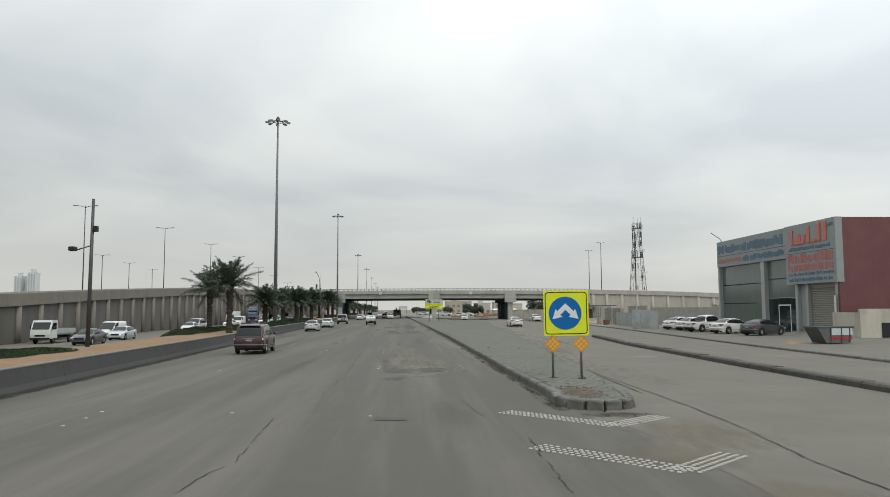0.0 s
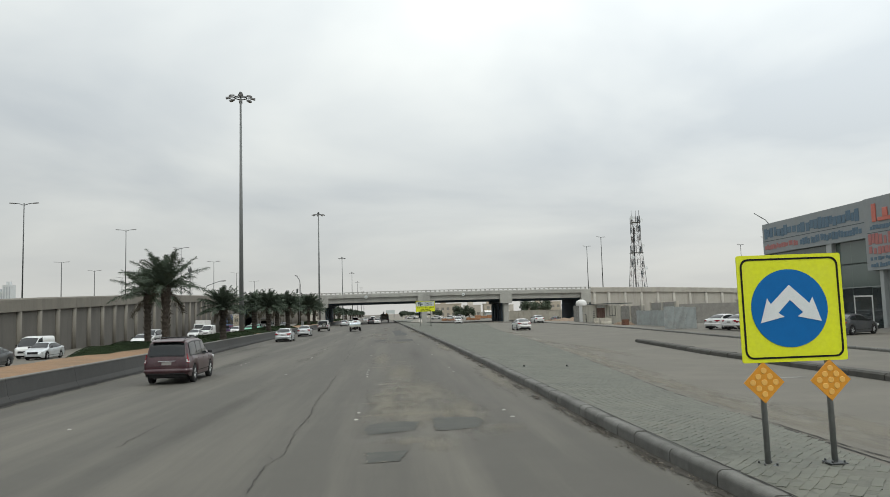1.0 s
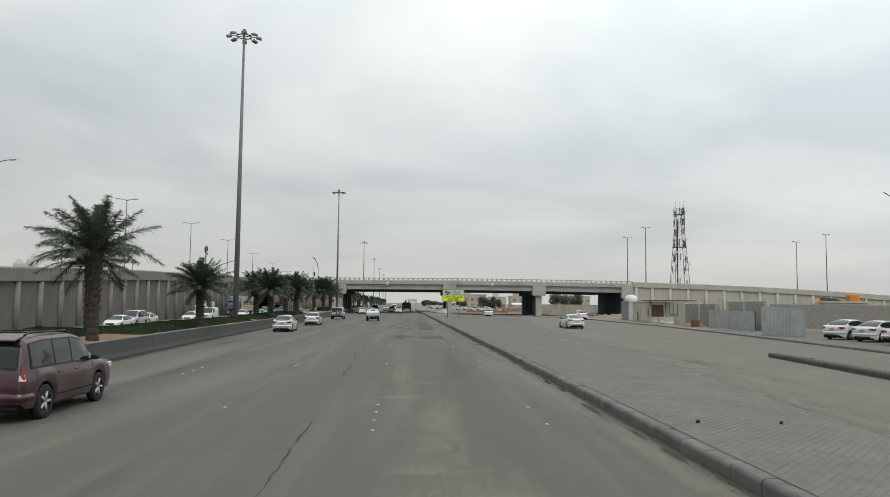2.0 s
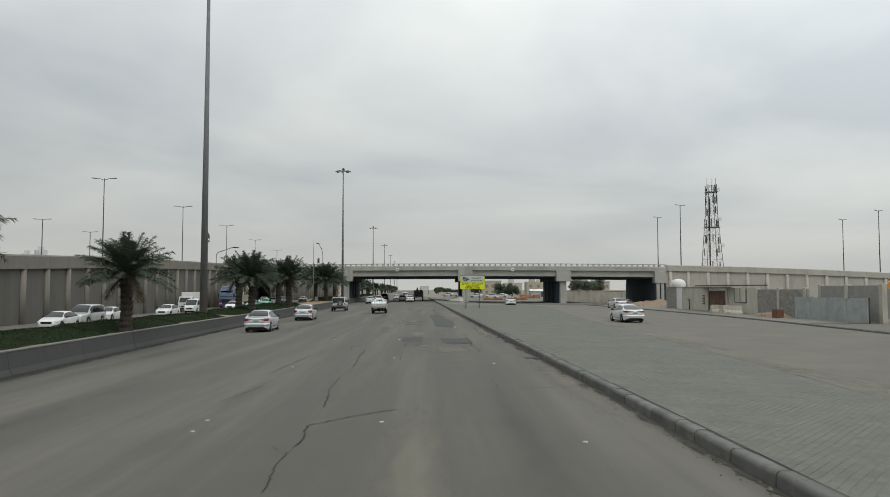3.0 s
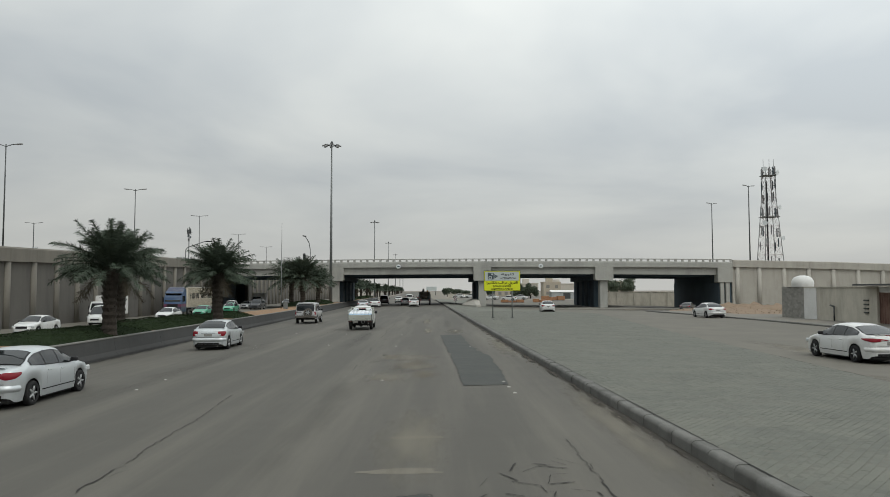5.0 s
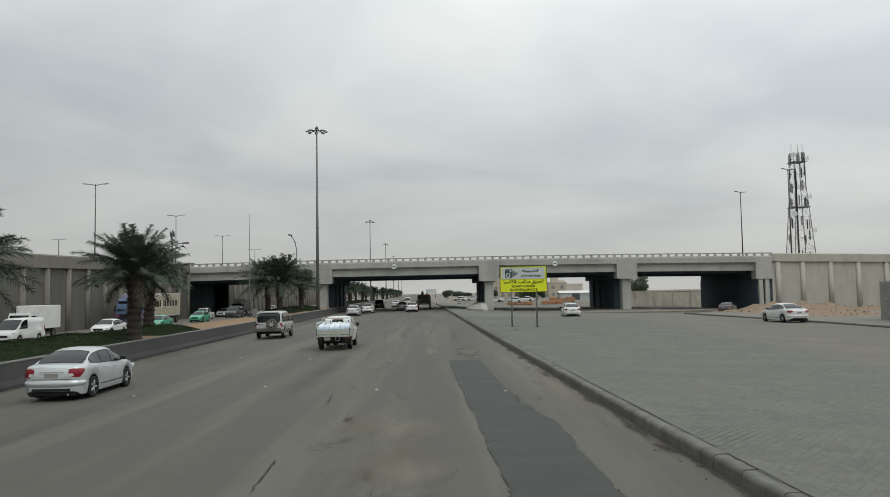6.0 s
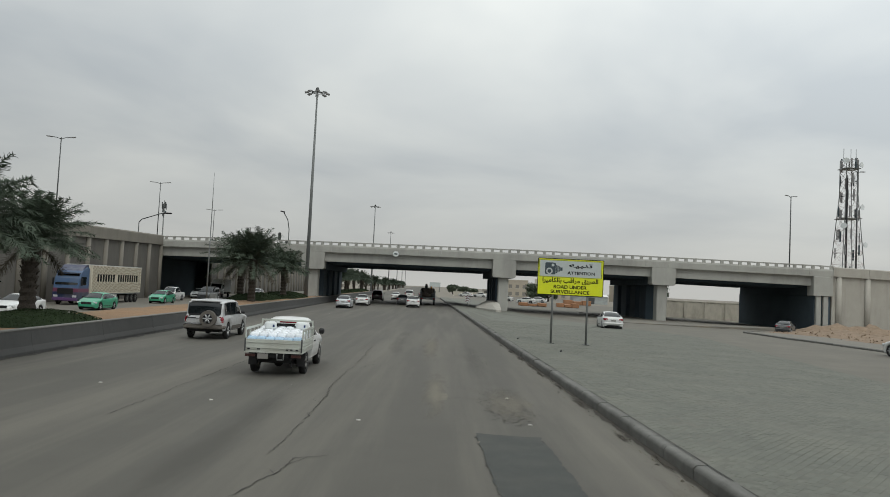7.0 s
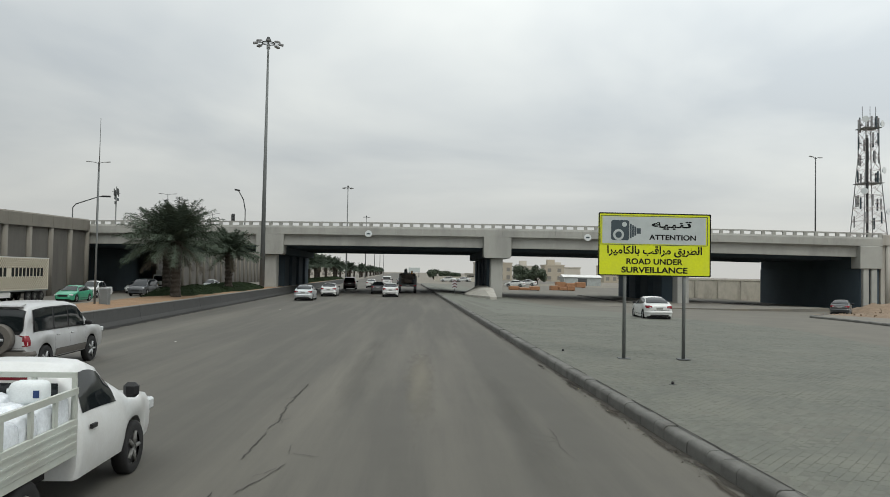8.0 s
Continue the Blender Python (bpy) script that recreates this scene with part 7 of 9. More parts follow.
# ---------- palms, hedges, trees ----------
def frond_geo(verts, faces, mats, rng, base, az, elev, length, droop, leaf, dry):
    """One feathered frond: a rachis with narrow leaflets on both sides."""
    n = 15
    pts = []
    d = Vector((math.cos(az) * math.cos(elev), math.sin(az) * math.cos(elev), math.sin(elev)))
    p = Vector(base)
    side = Vector((-math.sin(az), math.cos(az), 0))
    twist = rng.uniform(-0.12, 0.12)
    for i in range(n + 1):
        pts.append((p.copy(), d.copy()))
        d = (d + Vector((0, 0, -droop / n)) + side * twist / n).normalized()
        p = p + d * (length / n)
    mi = 2 if dry else 1

    def quad(a, b, c, e, m):
        k = len(verts)
        verts.extend((a, b, c, e))
        faces.append((k, k + 1, k + 2, k + 3))
        mats.append(m)

    for i in range(n):
        (a, da), (b, db) = pts[i], pts[i + 1]
        w0, w1 = 0.045 * (1 - i / n) + 0.008, 0.045 * (1 - (i + 1) / n) + 0.008
        up = da.cross(side).normalized() * 0.02
        quad(a - side * w0, a + side * w0, b + side * w1, b - side * w1, mi)
        quad(a - side * w0, a + up, b + up, b - side * w1, mi)
        if i < 1:
            continue
        for k in range(7):
            s = (i + k / 7) / n
            o = a.lerp(b, k / 7)
            ln = leaf * (0.35 + 1.5 * s * (1 - s) * 1.6) * rng.uniform(0.7, 1.2)
            if ln < 0.08:
                continue
            for sg in (-1, 1):
                out = (side * sg * 0.85 + da * 0.62 + up.normalized() * rng.uniform(-0.5, 0.8)).normalized()
                tip = o + out * ln + Vector((0, 0, -ln * rng.uniform(0.12, 0.4)))
                wv = da * 0.016
                quad(o - wv, o + wv, tip + wv * 0.25, tip - wv * 0.25, mi)


def palm_mesh(seed, trunk_h, fl, n_fronds, wind, girth):
    rng = random.Random(seed)
    verts, faces, mats = [], [], []
    for i in range(n_fronds):
        s = i / n_fronds
        az = i * 2.39996 + rng.uniform(-0.25, 0.25)
        elev = radians(78 - 70 * s ** 1.1 + rng.uniform(-9, 9))
        dry = s > 0.95
        if dry:
            elev = radians(rng.uniform(-45, -10))
        az += wind * math.sin(az)
        frond_geo(verts, faces, mats, rng, (math.cos(az) * 0.14, math.sin(az) * 0.14, trunk_h + 0.25 - 0.5 * s), az, elev, fl * rng.uniform(0.8, 1.08) * (0.66 + 0.36 * min(1.0, s * 2.2)) * (0.8 if dry else 1), 0.70 + 0.30 * s + rng.uniform(-0.2, 0.3), fl * 0.17, dry)
    me = bpy.data.meshes.new("crown")
    me.from_pydata([tuple(v) for v in verts], [], faces)
    for m in (M_TRUNK, M_FROND, M_FROND_DRY):
        me.materials.append(m)
    me.polygons.foreach_set("material_index", mats)
    me.update()
    # trunk with stubs of old leaf bases
    bm = bmesh.new()
    zs = span(0, trunk_h, 0.16)
    prev = None
    for k, z in enumerate(zs):
        s = z / trunk_h
        r = girth * (0.29 + 0.08 * (1 - s) ** 3 + 0.12 * smooth(0.6, 1.0, s) + (0.03 if k % 2 else -0.02))
        ring = [bm.verts.new((math.cos(t) * r * (1 + 0.08 * rng.uniform(-1, 1)), math.sin(t) * r * (1 + 0.08 * rng.uniform(-1, 1)), z)) for t in [2 * math.pi * i / 12 + 0.26 * (k % 2) for i in range(12)]]
        if prev:
            for i in range(12):
                bm.faces.new((prev[i], prev[(i + 1) % 12], ring[(i + 1) % 12], ring[i]))
        prev = ring
    bm.faces.new(prev)
    for k in range(46):
        t, z = k * 2.4, trunk_h * (0.35 + 0.66 * k / 46)
        r = girth * (0.29 + 0.12 * smooth(0.6, 1.0, z / trunk_h))
        tube(bm, (math.cos(t) * r * 0.8, math.sin(t) * r * 0.8, z), (math.cos(t) * (r + 0.09), math.sin(t) * (r + 0.09), z + 0.2), 0.055, 0.025, n=5)
    return me, bm


def make_palm(seed, trunk_h, fl, n_fronds, wind=0.0, girth=1.0):
    crown, trunk = palm_mesh(seed, trunk_h, fl, n_fronds, wind, girth)
    p = thing("palm_tree", pose(0, 0, 0), "date palm with dark shaggy trunk and drooping grey-green fronds", "palm tree", "date palms")
    part("trunk", trunk, M_TRUNK, p)
    part("crown", crown, None, p)
    return p


def palm_at(y, u, yaw):
    x = K(y) + u
    return pose(x, y, (soil_z(u, y) if y < 330 else gz(x, y) + 0.5) - 0.12, 0, 0, yaw)


palms = [make_palm(1, 3.95, 2.75, 44, 0.3, 0.72), make_palm(2, 3.4, 2.7, 78), make_palm(3, 3.9, 3.7, 96)]
palms[0].matrix_basis = palm_at(67.7, -19.45, 20) @ Matrix.Scale(1.1, 4)
palms[1].matrix_basis = palm_at(86.0, -19.4, 80) @ Matrix.Scale(0.9, 4)
palms[2].matrix_basis = palm_at(182.3, -20.5, 140) @ Matrix.Scale(1.05, 4)
for kind, y, u, yaw, s in ((0, 76.5, -23.3, 200, 1.08), (1, 117.1, -19.8, 10, 1.03), (1, 127.0, -23.3, 150, 1.1), (1, 135.7, -19.5, 70, 1.1), (1, 146.4, -22.6, 250, 1.08), (2, 188.9, -23.2, 40, 1.05), (1, 200.0, -20.8, 300, 1.1)):
    copy_thing(palms[kind], palm_at(y, u, yaw)).scale = (s, s, s)
rngp = random.Random(77)
for i in range(28):
    y = 256 + i * 11.5 + 0.35 * i * i + rngp.uniform(-2, 2)
    s = rngp.uniform(0.85, 1.1)
    copy_thing(palms[1], palm_at(y, -21.5 + rngp.uniform(-1.2, 1.2), rngp.uniform(0, 360))).scale = (s, s, s)


def leaf_clump(verts, faces, rng, p, n, size):
    """A small leaf card at p, tilted outwards."""
    q = Vector((rng.gauss(0, 1), rng.gauss(0, 1), rng.gauss(0, 1)))
    a = n.cross(q).normalized()
    b = (n * rng.uniform(0.1, 0.9) + a.cross(n) * 0.8).normalized()
    s = size * rng.uniform(0.6, 1.3)
    k = len(verts)
    verts.extend((p - a * s * 0.32, p + a * s * 0.32, p + a * s * 0.12 + b * s, p - a * s * 0.12 + b * s))
    faces.append((k, k + 1, k + 2, k + 3))


def hedge(y0, y1, u0, u1, h, seed, dens=330):
    rng = random.Random(seed)
    verts, faces = [], []
    rows = []
    ny, nu = max(4, int((y1 - y0) / 0.9)), 8

    def top(a, b):
        y, u = y0 + (y1 - y0) * b, u0 + (u1 - u0) * a
        e = max(0.0, 1 - (2 * a - 1) ** 4) * max(0.0, 1 - (2 * b - 1) ** 6)
        return h * e * (0.80 + 0.24 * noise.noise(Vector((u * 0.8, y * 0.45, seed))) + 0.10 * noise.noise(Vector((u * 2.1, y * 1.7, seed))))

    for j in range(ny + 1):
        row = []
        for i in range(nu + 1):
            a, b = i / nu, j / ny
            y, u = y0 + (y1 - y0) * b, u0 + (u1 - u0) * a
            row.append((K(y) + u, y, soil_z(u, y) - 0.05 + max(0.0, top(a, b) - 0.06)))
        rows.append(row)
    w = nu + 1
    for r in rows:
        verts.extend(Vector(p) for p in r)
    faces.extend((j * w + i, j * w + i + 1, (j + 1) * w + i + 1, (j + 1) * w + i) for j in range(ny) for i in range(nu))
    for _ in range(int((y1 - y0) * (u1 - u0) * dens)):
        a, b = rng.random(), rng.random()
        y, u = y0 + (y1 - y0) * b, u0 + (u1 - u0) * a
        t = top(a, b)
        if t < 0.1:
            continue
        n = Vector(((a - 0.5) * 1.2, (b - 0.5) * 0.3, 0.8)).normalized()
        leaf_clump(verts, faces, rng, Vector((K(y) + u, y, soil_z(u, y) - 0.07 + t)), n, 0.058)
    me = bpy.data.meshes.new("hedge")
    me.from_pydata([tuple(v) for v in verts], [], faces)
    me.update()
    ob = new("hedge", give(me, M_HEDGE))
    tagged(ob, "low dense dark green hedge on the planted strip", "hedge", "hedges")


for i, (a, b, c, d, h) in enumerate(((62, 74.5, -24.6, -21.2, 0.6), (74, 85, -24.6, -19.15, 0.5), (84.5, 96, -24.4, -19.2, 0.5), (95.5, 107, -24.4, -19.2, 0.45), (106, 112, -24.4, -22.4, 0.4), (110.3, 123, -24.4, -19.2, 0.5), (122.5, 136, -24.5, -19.1, 0.55), (135, 139.8, -24.4, -20.3, 0.5), (139, 147.5, -23.6, -19.0, 0.5), (184, 199, -24.4, -20.0, 0.75), (198, 214, -24.4, -19.6, 0.8), (230, 250, -24.4, -19.2, 0.55), (284, 306, -24.4, -19.3, 0.7), (305, 329, -24.4, -19.3, 0.7), (33, 40, -24.6, -20.5, 0.35), (20, 27, -24.6, -19.6, 0.5), (250, 285, -24.4, -19.6, 0.7))):
    hedge(a, b, c, d, h, 40 + i)


def make_tree(seed, h, w, x, y):
    rng = random.Random(seed)
    t = thing("tree", pose(x, y, gz(x, y) - 0.4), "dense dark green broadleaf tree beyond the bridge", "tree", "far trees")
    bm = bmesh.new()
    tube(bm, (0, 0, 0), (0.1, 0, h * 0.35), 0.28, 0.2, n=8)
    for i in range(6):
        a = i * 1.05 + rng.random()
        tube(bm, (0.1, 0, h * 0.3), (math.cos(a) * w * 0.28, math.sin(a) * w * 0.28, h * 0.62), 0.12, 0.05, n=6)
    part("trunk", bm, M_TRUNK, t)
    verts, faces = [], []
    blobs = [(Vector((rng.uniform(-0.38, 0.38) * w, rng.uniform(-0.3, 0.3) * w, h * rng.uniform(0.4, 0.85))), h * rng.uniform(0.14, 0.24)) for _ in range(15)]
    for c, r in blobs:
        for _ in range(230):
            n = Vector((rng.gauss(0, 1), rng.gauss(0, 1), rng.gauss(0, 1))).normalized()
            leaf_clump(verts, faces, rng, c + n * r * rng.uniform(0.6, 1.05), n, 0.42)
    me = bpy.data.meshes.new("crown")
    me.from_pydata([tuple(v) for v in verts], [], faces)
    me.update()
    part("crown", give(me, M_TREE), None, t)


for i, (x, y, h, w) in enumerate(((27.5, 330, 5.4, 7.5), (31.5, 334, 4.4, 6), (57, 330, 7.0, 8), (63, 334, 7.4, 9), (-75, 430, 8, 9), (-68, 300, 7.0, 8), (7.0, 380, 3.6, 4.5), (11.5, 392, 3.0, 4.0), (4.2, 420, 4.2, 5.5), (20.5, 384, 4.0, 5.0))):
    make_tree(300 + i, h, w, x, y)


# ---------- vehicles ----------
def paint(name, color, rough=0.32, dusty=(0.30, 0.27, 0.22), dust=0.25, metal=0.0):
    return mat("paint_" + name, color, rough, metal=metal, var=0.03, scale=1.0, fine=30, bump=0, coat=0.5, dirt=dusty, dirt_amount=dust, dirt_scale=1.2)


P_WHITE = paint("white", (0.60, 0.61, 0.60))
P_SILVER = paint("silver", (0.52, 0.55, 0.56), 0.34, metal=0.4, dust=0.12)
P_MAROON = paint("maroon", (0.036, 0.010, 0.014), 0.35, dusty=(0.16, 0.12, 0.115), dust=0.22)
P_DARK = paint("dark_grey", (0.045, 0.05, 0.055), 0.3, dust=0.15)
P_BEIGE = paint("dusty_beige", (0.46, 0.465, 0.465), 0.36, dusty=(0.26, 0.245, 0.22), dust=0.5, metal=0.3)
P_GREEN = paint("taxi_green", (0.03, 0.28, 0.16), 0.35, dust=0.12)
P_BLUE = paint("truck_blue", (0.055, 0.105, 0.20), 0.4, dust=0.15)
P_CREAM = paint("tray_cream", (0.44, 0.465, 0.42), 0.5, dust=0.4)
M_TYRE = mat("tyre_rubber", (0.014, 0.014, 0.014), 0.85, var=0.1, bump=0.1)
M_RIM = mat("alloy_rim", (0.36, 0.37, 0.37), 0.45, metal=0.2, var=0.08, bump=0)
M_RIM_STEEL = mat("steel_rim", (0.16, 0.16, 0.15), 0.6, metal=0.4, var=0.1, bump=0)
M_CARGLASS = mat("car_glass", (0.010, 0.013, 0.014), 0.05, var=0.02, bump=0, spec=0.5)
M_TAIL = mat("tail_lamp_red", (0.20, 0.010, 0.018), 0.2, var=0.05, bump=0)
M_HEAD = mat("head_lamp", (0.50, 0.52, 0.52), 0.15, var=0.05, bump=0)
M_PLATE = mat("number_plate", (0.21, 0.205, 0.19), 0.5, var=0.05, bump=0)
M_CHROME = mat("chrome_trim", (0.55, 0.56, 0.56), 0.2, metal=0.9, var=0.03, bump=0)
M_UNDER = mat("underbody", (0.010, 0.010, 0.010), 0.9, bump=0)

SEDAN = dict(L=4.65, W=0.89, wr=0.60, r=0.325, axles=(-1.36, 1.38), clear=0.19,
             deck=[(-2.33, 0.70), (-2.30, 0.92), (-2.18, 1.02), (-1.55, 1.07), (-0.8, 1.00), (0.7, 0.94), (1.15, 0.97), (1.85, 0.83), (2.18, 0.70), (2.32, 0.52)],
             roof=[(-1.72, 1.06), (-1.35, 1.27), (-0.95, 1.41), (-0.45, 1.47), (0.05, 1.465), (0.42, 1.40), (0.85, 1.18), (1.22, 0.96)],
             width=[(-2.33, 0.62), (-2.24, 0.78), (-2.0, 0.85), (-1.3, 0.89), (1.3, 0.89), (1.9, 0.82), (2.2, 0.70), (2.32, 0.52)],
             side=[(-1.42, -0.72), (-0.66, 0.05), (0.11, 0.86)], rear_win=(-1.66, -0.98), front_win=(0.45, 1.14), hatch=False)
SUV = dict(L=5.1, W=0.98, wr=0.76, r=0.39, axles=(-1.55, 1.42), clear=0.26,
           deck=[(-2.55, 0.75), (-2.52, 1.10), (-2.0, 1.16), (0.9, 1.13), (1.3, 1.14), (2.2, 1.06), (2.48, 0.95), (2.55, 0.70)],
           roof=[(-2.50, 1.15), (-2.36, 1.62), (-2.22, 1.82), (-1.5, 1.89), (0.0, 1.89), (0.45, 1.82), (0.9, 1.55), (1.35, 1.14)],
           width=[(-2.55, 0.86), (-2.48, 0.93), (-1.9, 0.98), (1.6, 0.98), (2.3, 0.90), (2.55, 0.74)],
           side=[(-2.12, -1.12), (-1.04, -0.22), (-0.14, 0.82)], rear_win=(-2.485, -2.29), front_win=(0.48, 1.28), hatch=True)
VAN = dict(L=4.9, W=0.88, wr=0.78, r=0.33, axles=(-1.5, 1.45), clear=0.2,
           deck=[(-2.45, 0.75), (-2.42, 1.05), (-2.0, 1.12), (1.2, 1.12), (1.5, 1.12), (2.1, 1.0), (2.38, 0.85), (2.45, 0.6)],
           roof=[(-2.42, 1.10), (-2.36, 1.80), (-2.2, 1.96), (0.4, 1.98), (0.95, 1.86), (1.35, 1.55), (1.95, 1.03)],
           width=[(-2.45, 0.80), (-2.38, 0.86), (-1.9, 0.88), (1.6, 0.88), (2.2, 0.80), (2.45, 0.66)],
           side=[(0.35, 1.25)], rear_win=(-2.41, -2.34), front_win=(1.0, 1.88), hatch=True)
PICKUP2 = dict(L=5.2, W=0.91, wr=0.68, r=0.37, axles=(-1.5, 1.55), clear=0.27,
               deck=[(-2.6, 0.60), (-2.58, 1.06), (-1.1, 1.06), (-0.9, 1.06), (1.0, 1.06), (1.35, 1.08), (2.2, 1.0), (2.5, 0.88), (2.6, 0.62)],
               roof=[(-1.02, 1.06), (-0.88, 1.45), (-0.62, 1.70), (0.2, 1.75), (0.55, 1.68), (0.95, 1.40), (1.35, 1.08)],
               width=[(-2.6, 0.86), (-2.5, 0.89), (1.7, 0.91), (2.3, 0.84), (2.6, 0.66)],
               side=[(-0.78, -0.08), (0.0, 0.84)], rear_win=(-0.98, -0.74), front_win=(0.58, 1.28), hatch=False, bed=True)


def wheel_meshes(r, key, steel=False):
    if key in WHEELS:
        return WHEELS[key]
    bm = bmesh.new()
    prof = [(r * 0.62, -0.085), (r * 0.9, -0.105), (r, -0.075), (r, 0.075), (r * 0.9, 0.105), (r * 0.62, 0.085)]
    n = 22
    rings = [[bm.verts.new((x, math.cos(2 * math.pi * i / n) * q, math.sin(2 * math.pi * i / n) * q)) for i in range(n)] for q, x in prof]
    for a, b in zip(rings, rings[1:]):
        for i in range(n):
            bm.faces.new((a[i], b[i], b[(i + 1) % n], a[(i + 1) % n]))
    bmesh.ops.recalc_face_normals(bm, faces=bm.faces)
    tyre = give(mesh_of(bm, "wheel"), M_TYRE, True)
    bm = bmesh.new()
    tube(bm, (-0.06, 0, 0), (0.06, 0, 0), r * 0.63, n=n)
    for s in (-1, 1):
        tube(bm, (s * 0.06, 0, 0), (s * 0.088, 0, 0), r * 0.16, r * 0.13, n=8)
        k = 5
        for i in range(k):
            a = 2 * math.pi * i / k
            tube(bm, (s * 0.075, math.cos(a) * r * 0.12, math.sin(a) * r * 0.12), (s * 0.078, math.cos(a) * r * 0.6, math.sin(a) * r * 0.6), r * 0.10, r * 0.08, n=6)
    rim = give(mesh_of(bm, "rim"), M_RIM_STEEL if steel else M_RIM)
    bm = bmesh.new()
    for s in (-1, 1):
        tube(bm, (s * 0.061, 0, 0), (s * 0.064, 0, 0), r * 0.60, n=n)
    well = give(mesh_of(bm, "rim_recess"), M_BLACK)
    WHEELS[key] = (tyre, rim, well)
    return WHEELS[key]


WHEELS = {}


def add_wheel(parent, x, y, r, key, steel=False):
    tyre, rim, well = wheel_meshes(r, key, steel)
    w = part("wheel", tyre, None, parent, at=pose(x, y, r))
    part("rim", rim, None, w)
    part("rim_recess", well, None, w)
    return w


def car_body(spec, name):
    """Lofts the painted shell along the car: sills with wheel arches, shoulders, belt, roof."""
    L, rr = spec["L"], spec["r"] + 0.065
    ys = sorted(set([round(v, 3) for v in span(-L / 2, L / 2, 0.085)] + [p[0] for k in ("deck", "roof", "width") for p in spec[k]] + [a + rr * c for a in spec["axles"] for c in (-1.0, -0.985, -0.93, -0.8, 0.8, 0.93, 0.985, 1.0)]))
    ys = [y for y in ys if -L / 2 - 1e-6 <= y <= L / 2 + 1e-6]

    def ring(y):
        w, d = lerp_table(spec["width"], y), lerp_table(spec["deck"], y)
        rf = lerp_table(spec["roof"], y) if spec["roof"][0][0] <= y <= spec["roof"][-1][0] else d
        end = smooth(L / 2 - 0.25, L / 2, abs(y))
        zb = spec["clear"] + 0.12 * end
        for a in spec["axles"]:
            t = rr * rr - (y - a) ** 2
            if t > 0:
                zb = max(zb, spec["r"] + math.sqrt(t))
        zb = min(zb, d - 0.12)
        k = lambda f: zb + (d - zb) * f
        pts = [(w * 0.95, zb), (w * 0.995, k(0.25)), (w, k(0.55)), (w * 0.985, k(0.82)), (w * 0.93, d)]
        if rf > d + 0.03:
            s = min(1.0, (rf - d) / 0.35)
            wr = w * 0.90 + (spec["wr"] * min(1, w / spec["W"] + 0.05) - w * 0.90) * s
            pts += [((w * 0.92 + wr) / 2 + 0.012, (d + rf) / 2), (wr, rf - 0.05 * s), (wr * 0.86, rf - 0.005), (wr * 0.45, rf + 0.018), (0.0, rf + 0.022)]
        else:
            pts += [(w * 0.84, d + 0.012), (w * 0.70, d + 0.02), (w * 0.5, d + 0.028), (w * 0.25, d + 0.032), (0.0, d + 0.034)]
        return pts

    bm = bmesh.new()
    rows = []
    for y in ys:
        h = ring(y)
        rows.append([bm.verts.new((x, y, z)) for x, z in h] + [bm.verts.new((-x, y, z)) for x, z in h[-2::-1]])
    n = len(rows[0])
    for a, b in zip(rows, rows[1:]):
        for i in range(n - 1):
            bm.faces.new((a[i], a[i + 1], b[i + 1], b[i]))
    bm.faces.new(rows[0])
    bm.faces.new(rows[-1][::-1])
    bmesh.ops.recalc_face_normals(bm, faces=bm.faces)
    for f in bm.faces:
        f.smooth = len(f.verts) == 4
    return bm, ring


def surf(ring, y, x):
    """Height of the car's top skin at (x, y)."""
    pts = ring(y)[4:]
    ax = abs(x)
    for (x0, z0), (x1, z1) in zip(pts, pts[1:]):
        if x1 <= ax <= x0:
            return z0 + (z1 - z0) * ((x0 - ax) / max(1e-6, x0 - x1))
    return pts[-1][1]


def patch(fn, nu, nv):
    bm = bmesh.new()
    g = [[bm.verts.new(fn(i / nu, j / nv)) for i in range(nu + 1)] for j in range(nv + 1)]
    for j in range(nv):
        for i in range(nu):
            bm.faces.new((g[j][i], g[j][i + 1], g[j + 1][i + 1], g[j + 1][i]))
    for f in bm.faces:
        f.smooth = True
    return bm


M_SPARE = mat("dusty_tyre_cover", (0.115, 0.105, 0.092), 0.8, var=0.12, scale=5, bump=0.05)


def side_x(ring, y, z):
    """Half width of the car's skin at (y, z)."""
    pts = ring(y)[:7]
    if z <= pts[0][1]:
        return pts[0][0]
    for (x0, z0), (x1, z1) in zip(pts, pts[1:]):
        if z0 <= z <= z1:
            return x0 + (x1 - x0) * (z - z0) / max(1e-6, z1 - z0)
    return pts[-1][0]


def rear_line(spec):
    """(z, y) up the back of the car."""
    pts = spec["deck"][:2] + spec["roof"] if spec["hatch"] else spec["deck"]
    out = [(pts[0][1], pts[0][0])]
    for y, z in pts[1:]:
        if z <= out[-1][0]:
            break
        out.append((z, y))
    return out


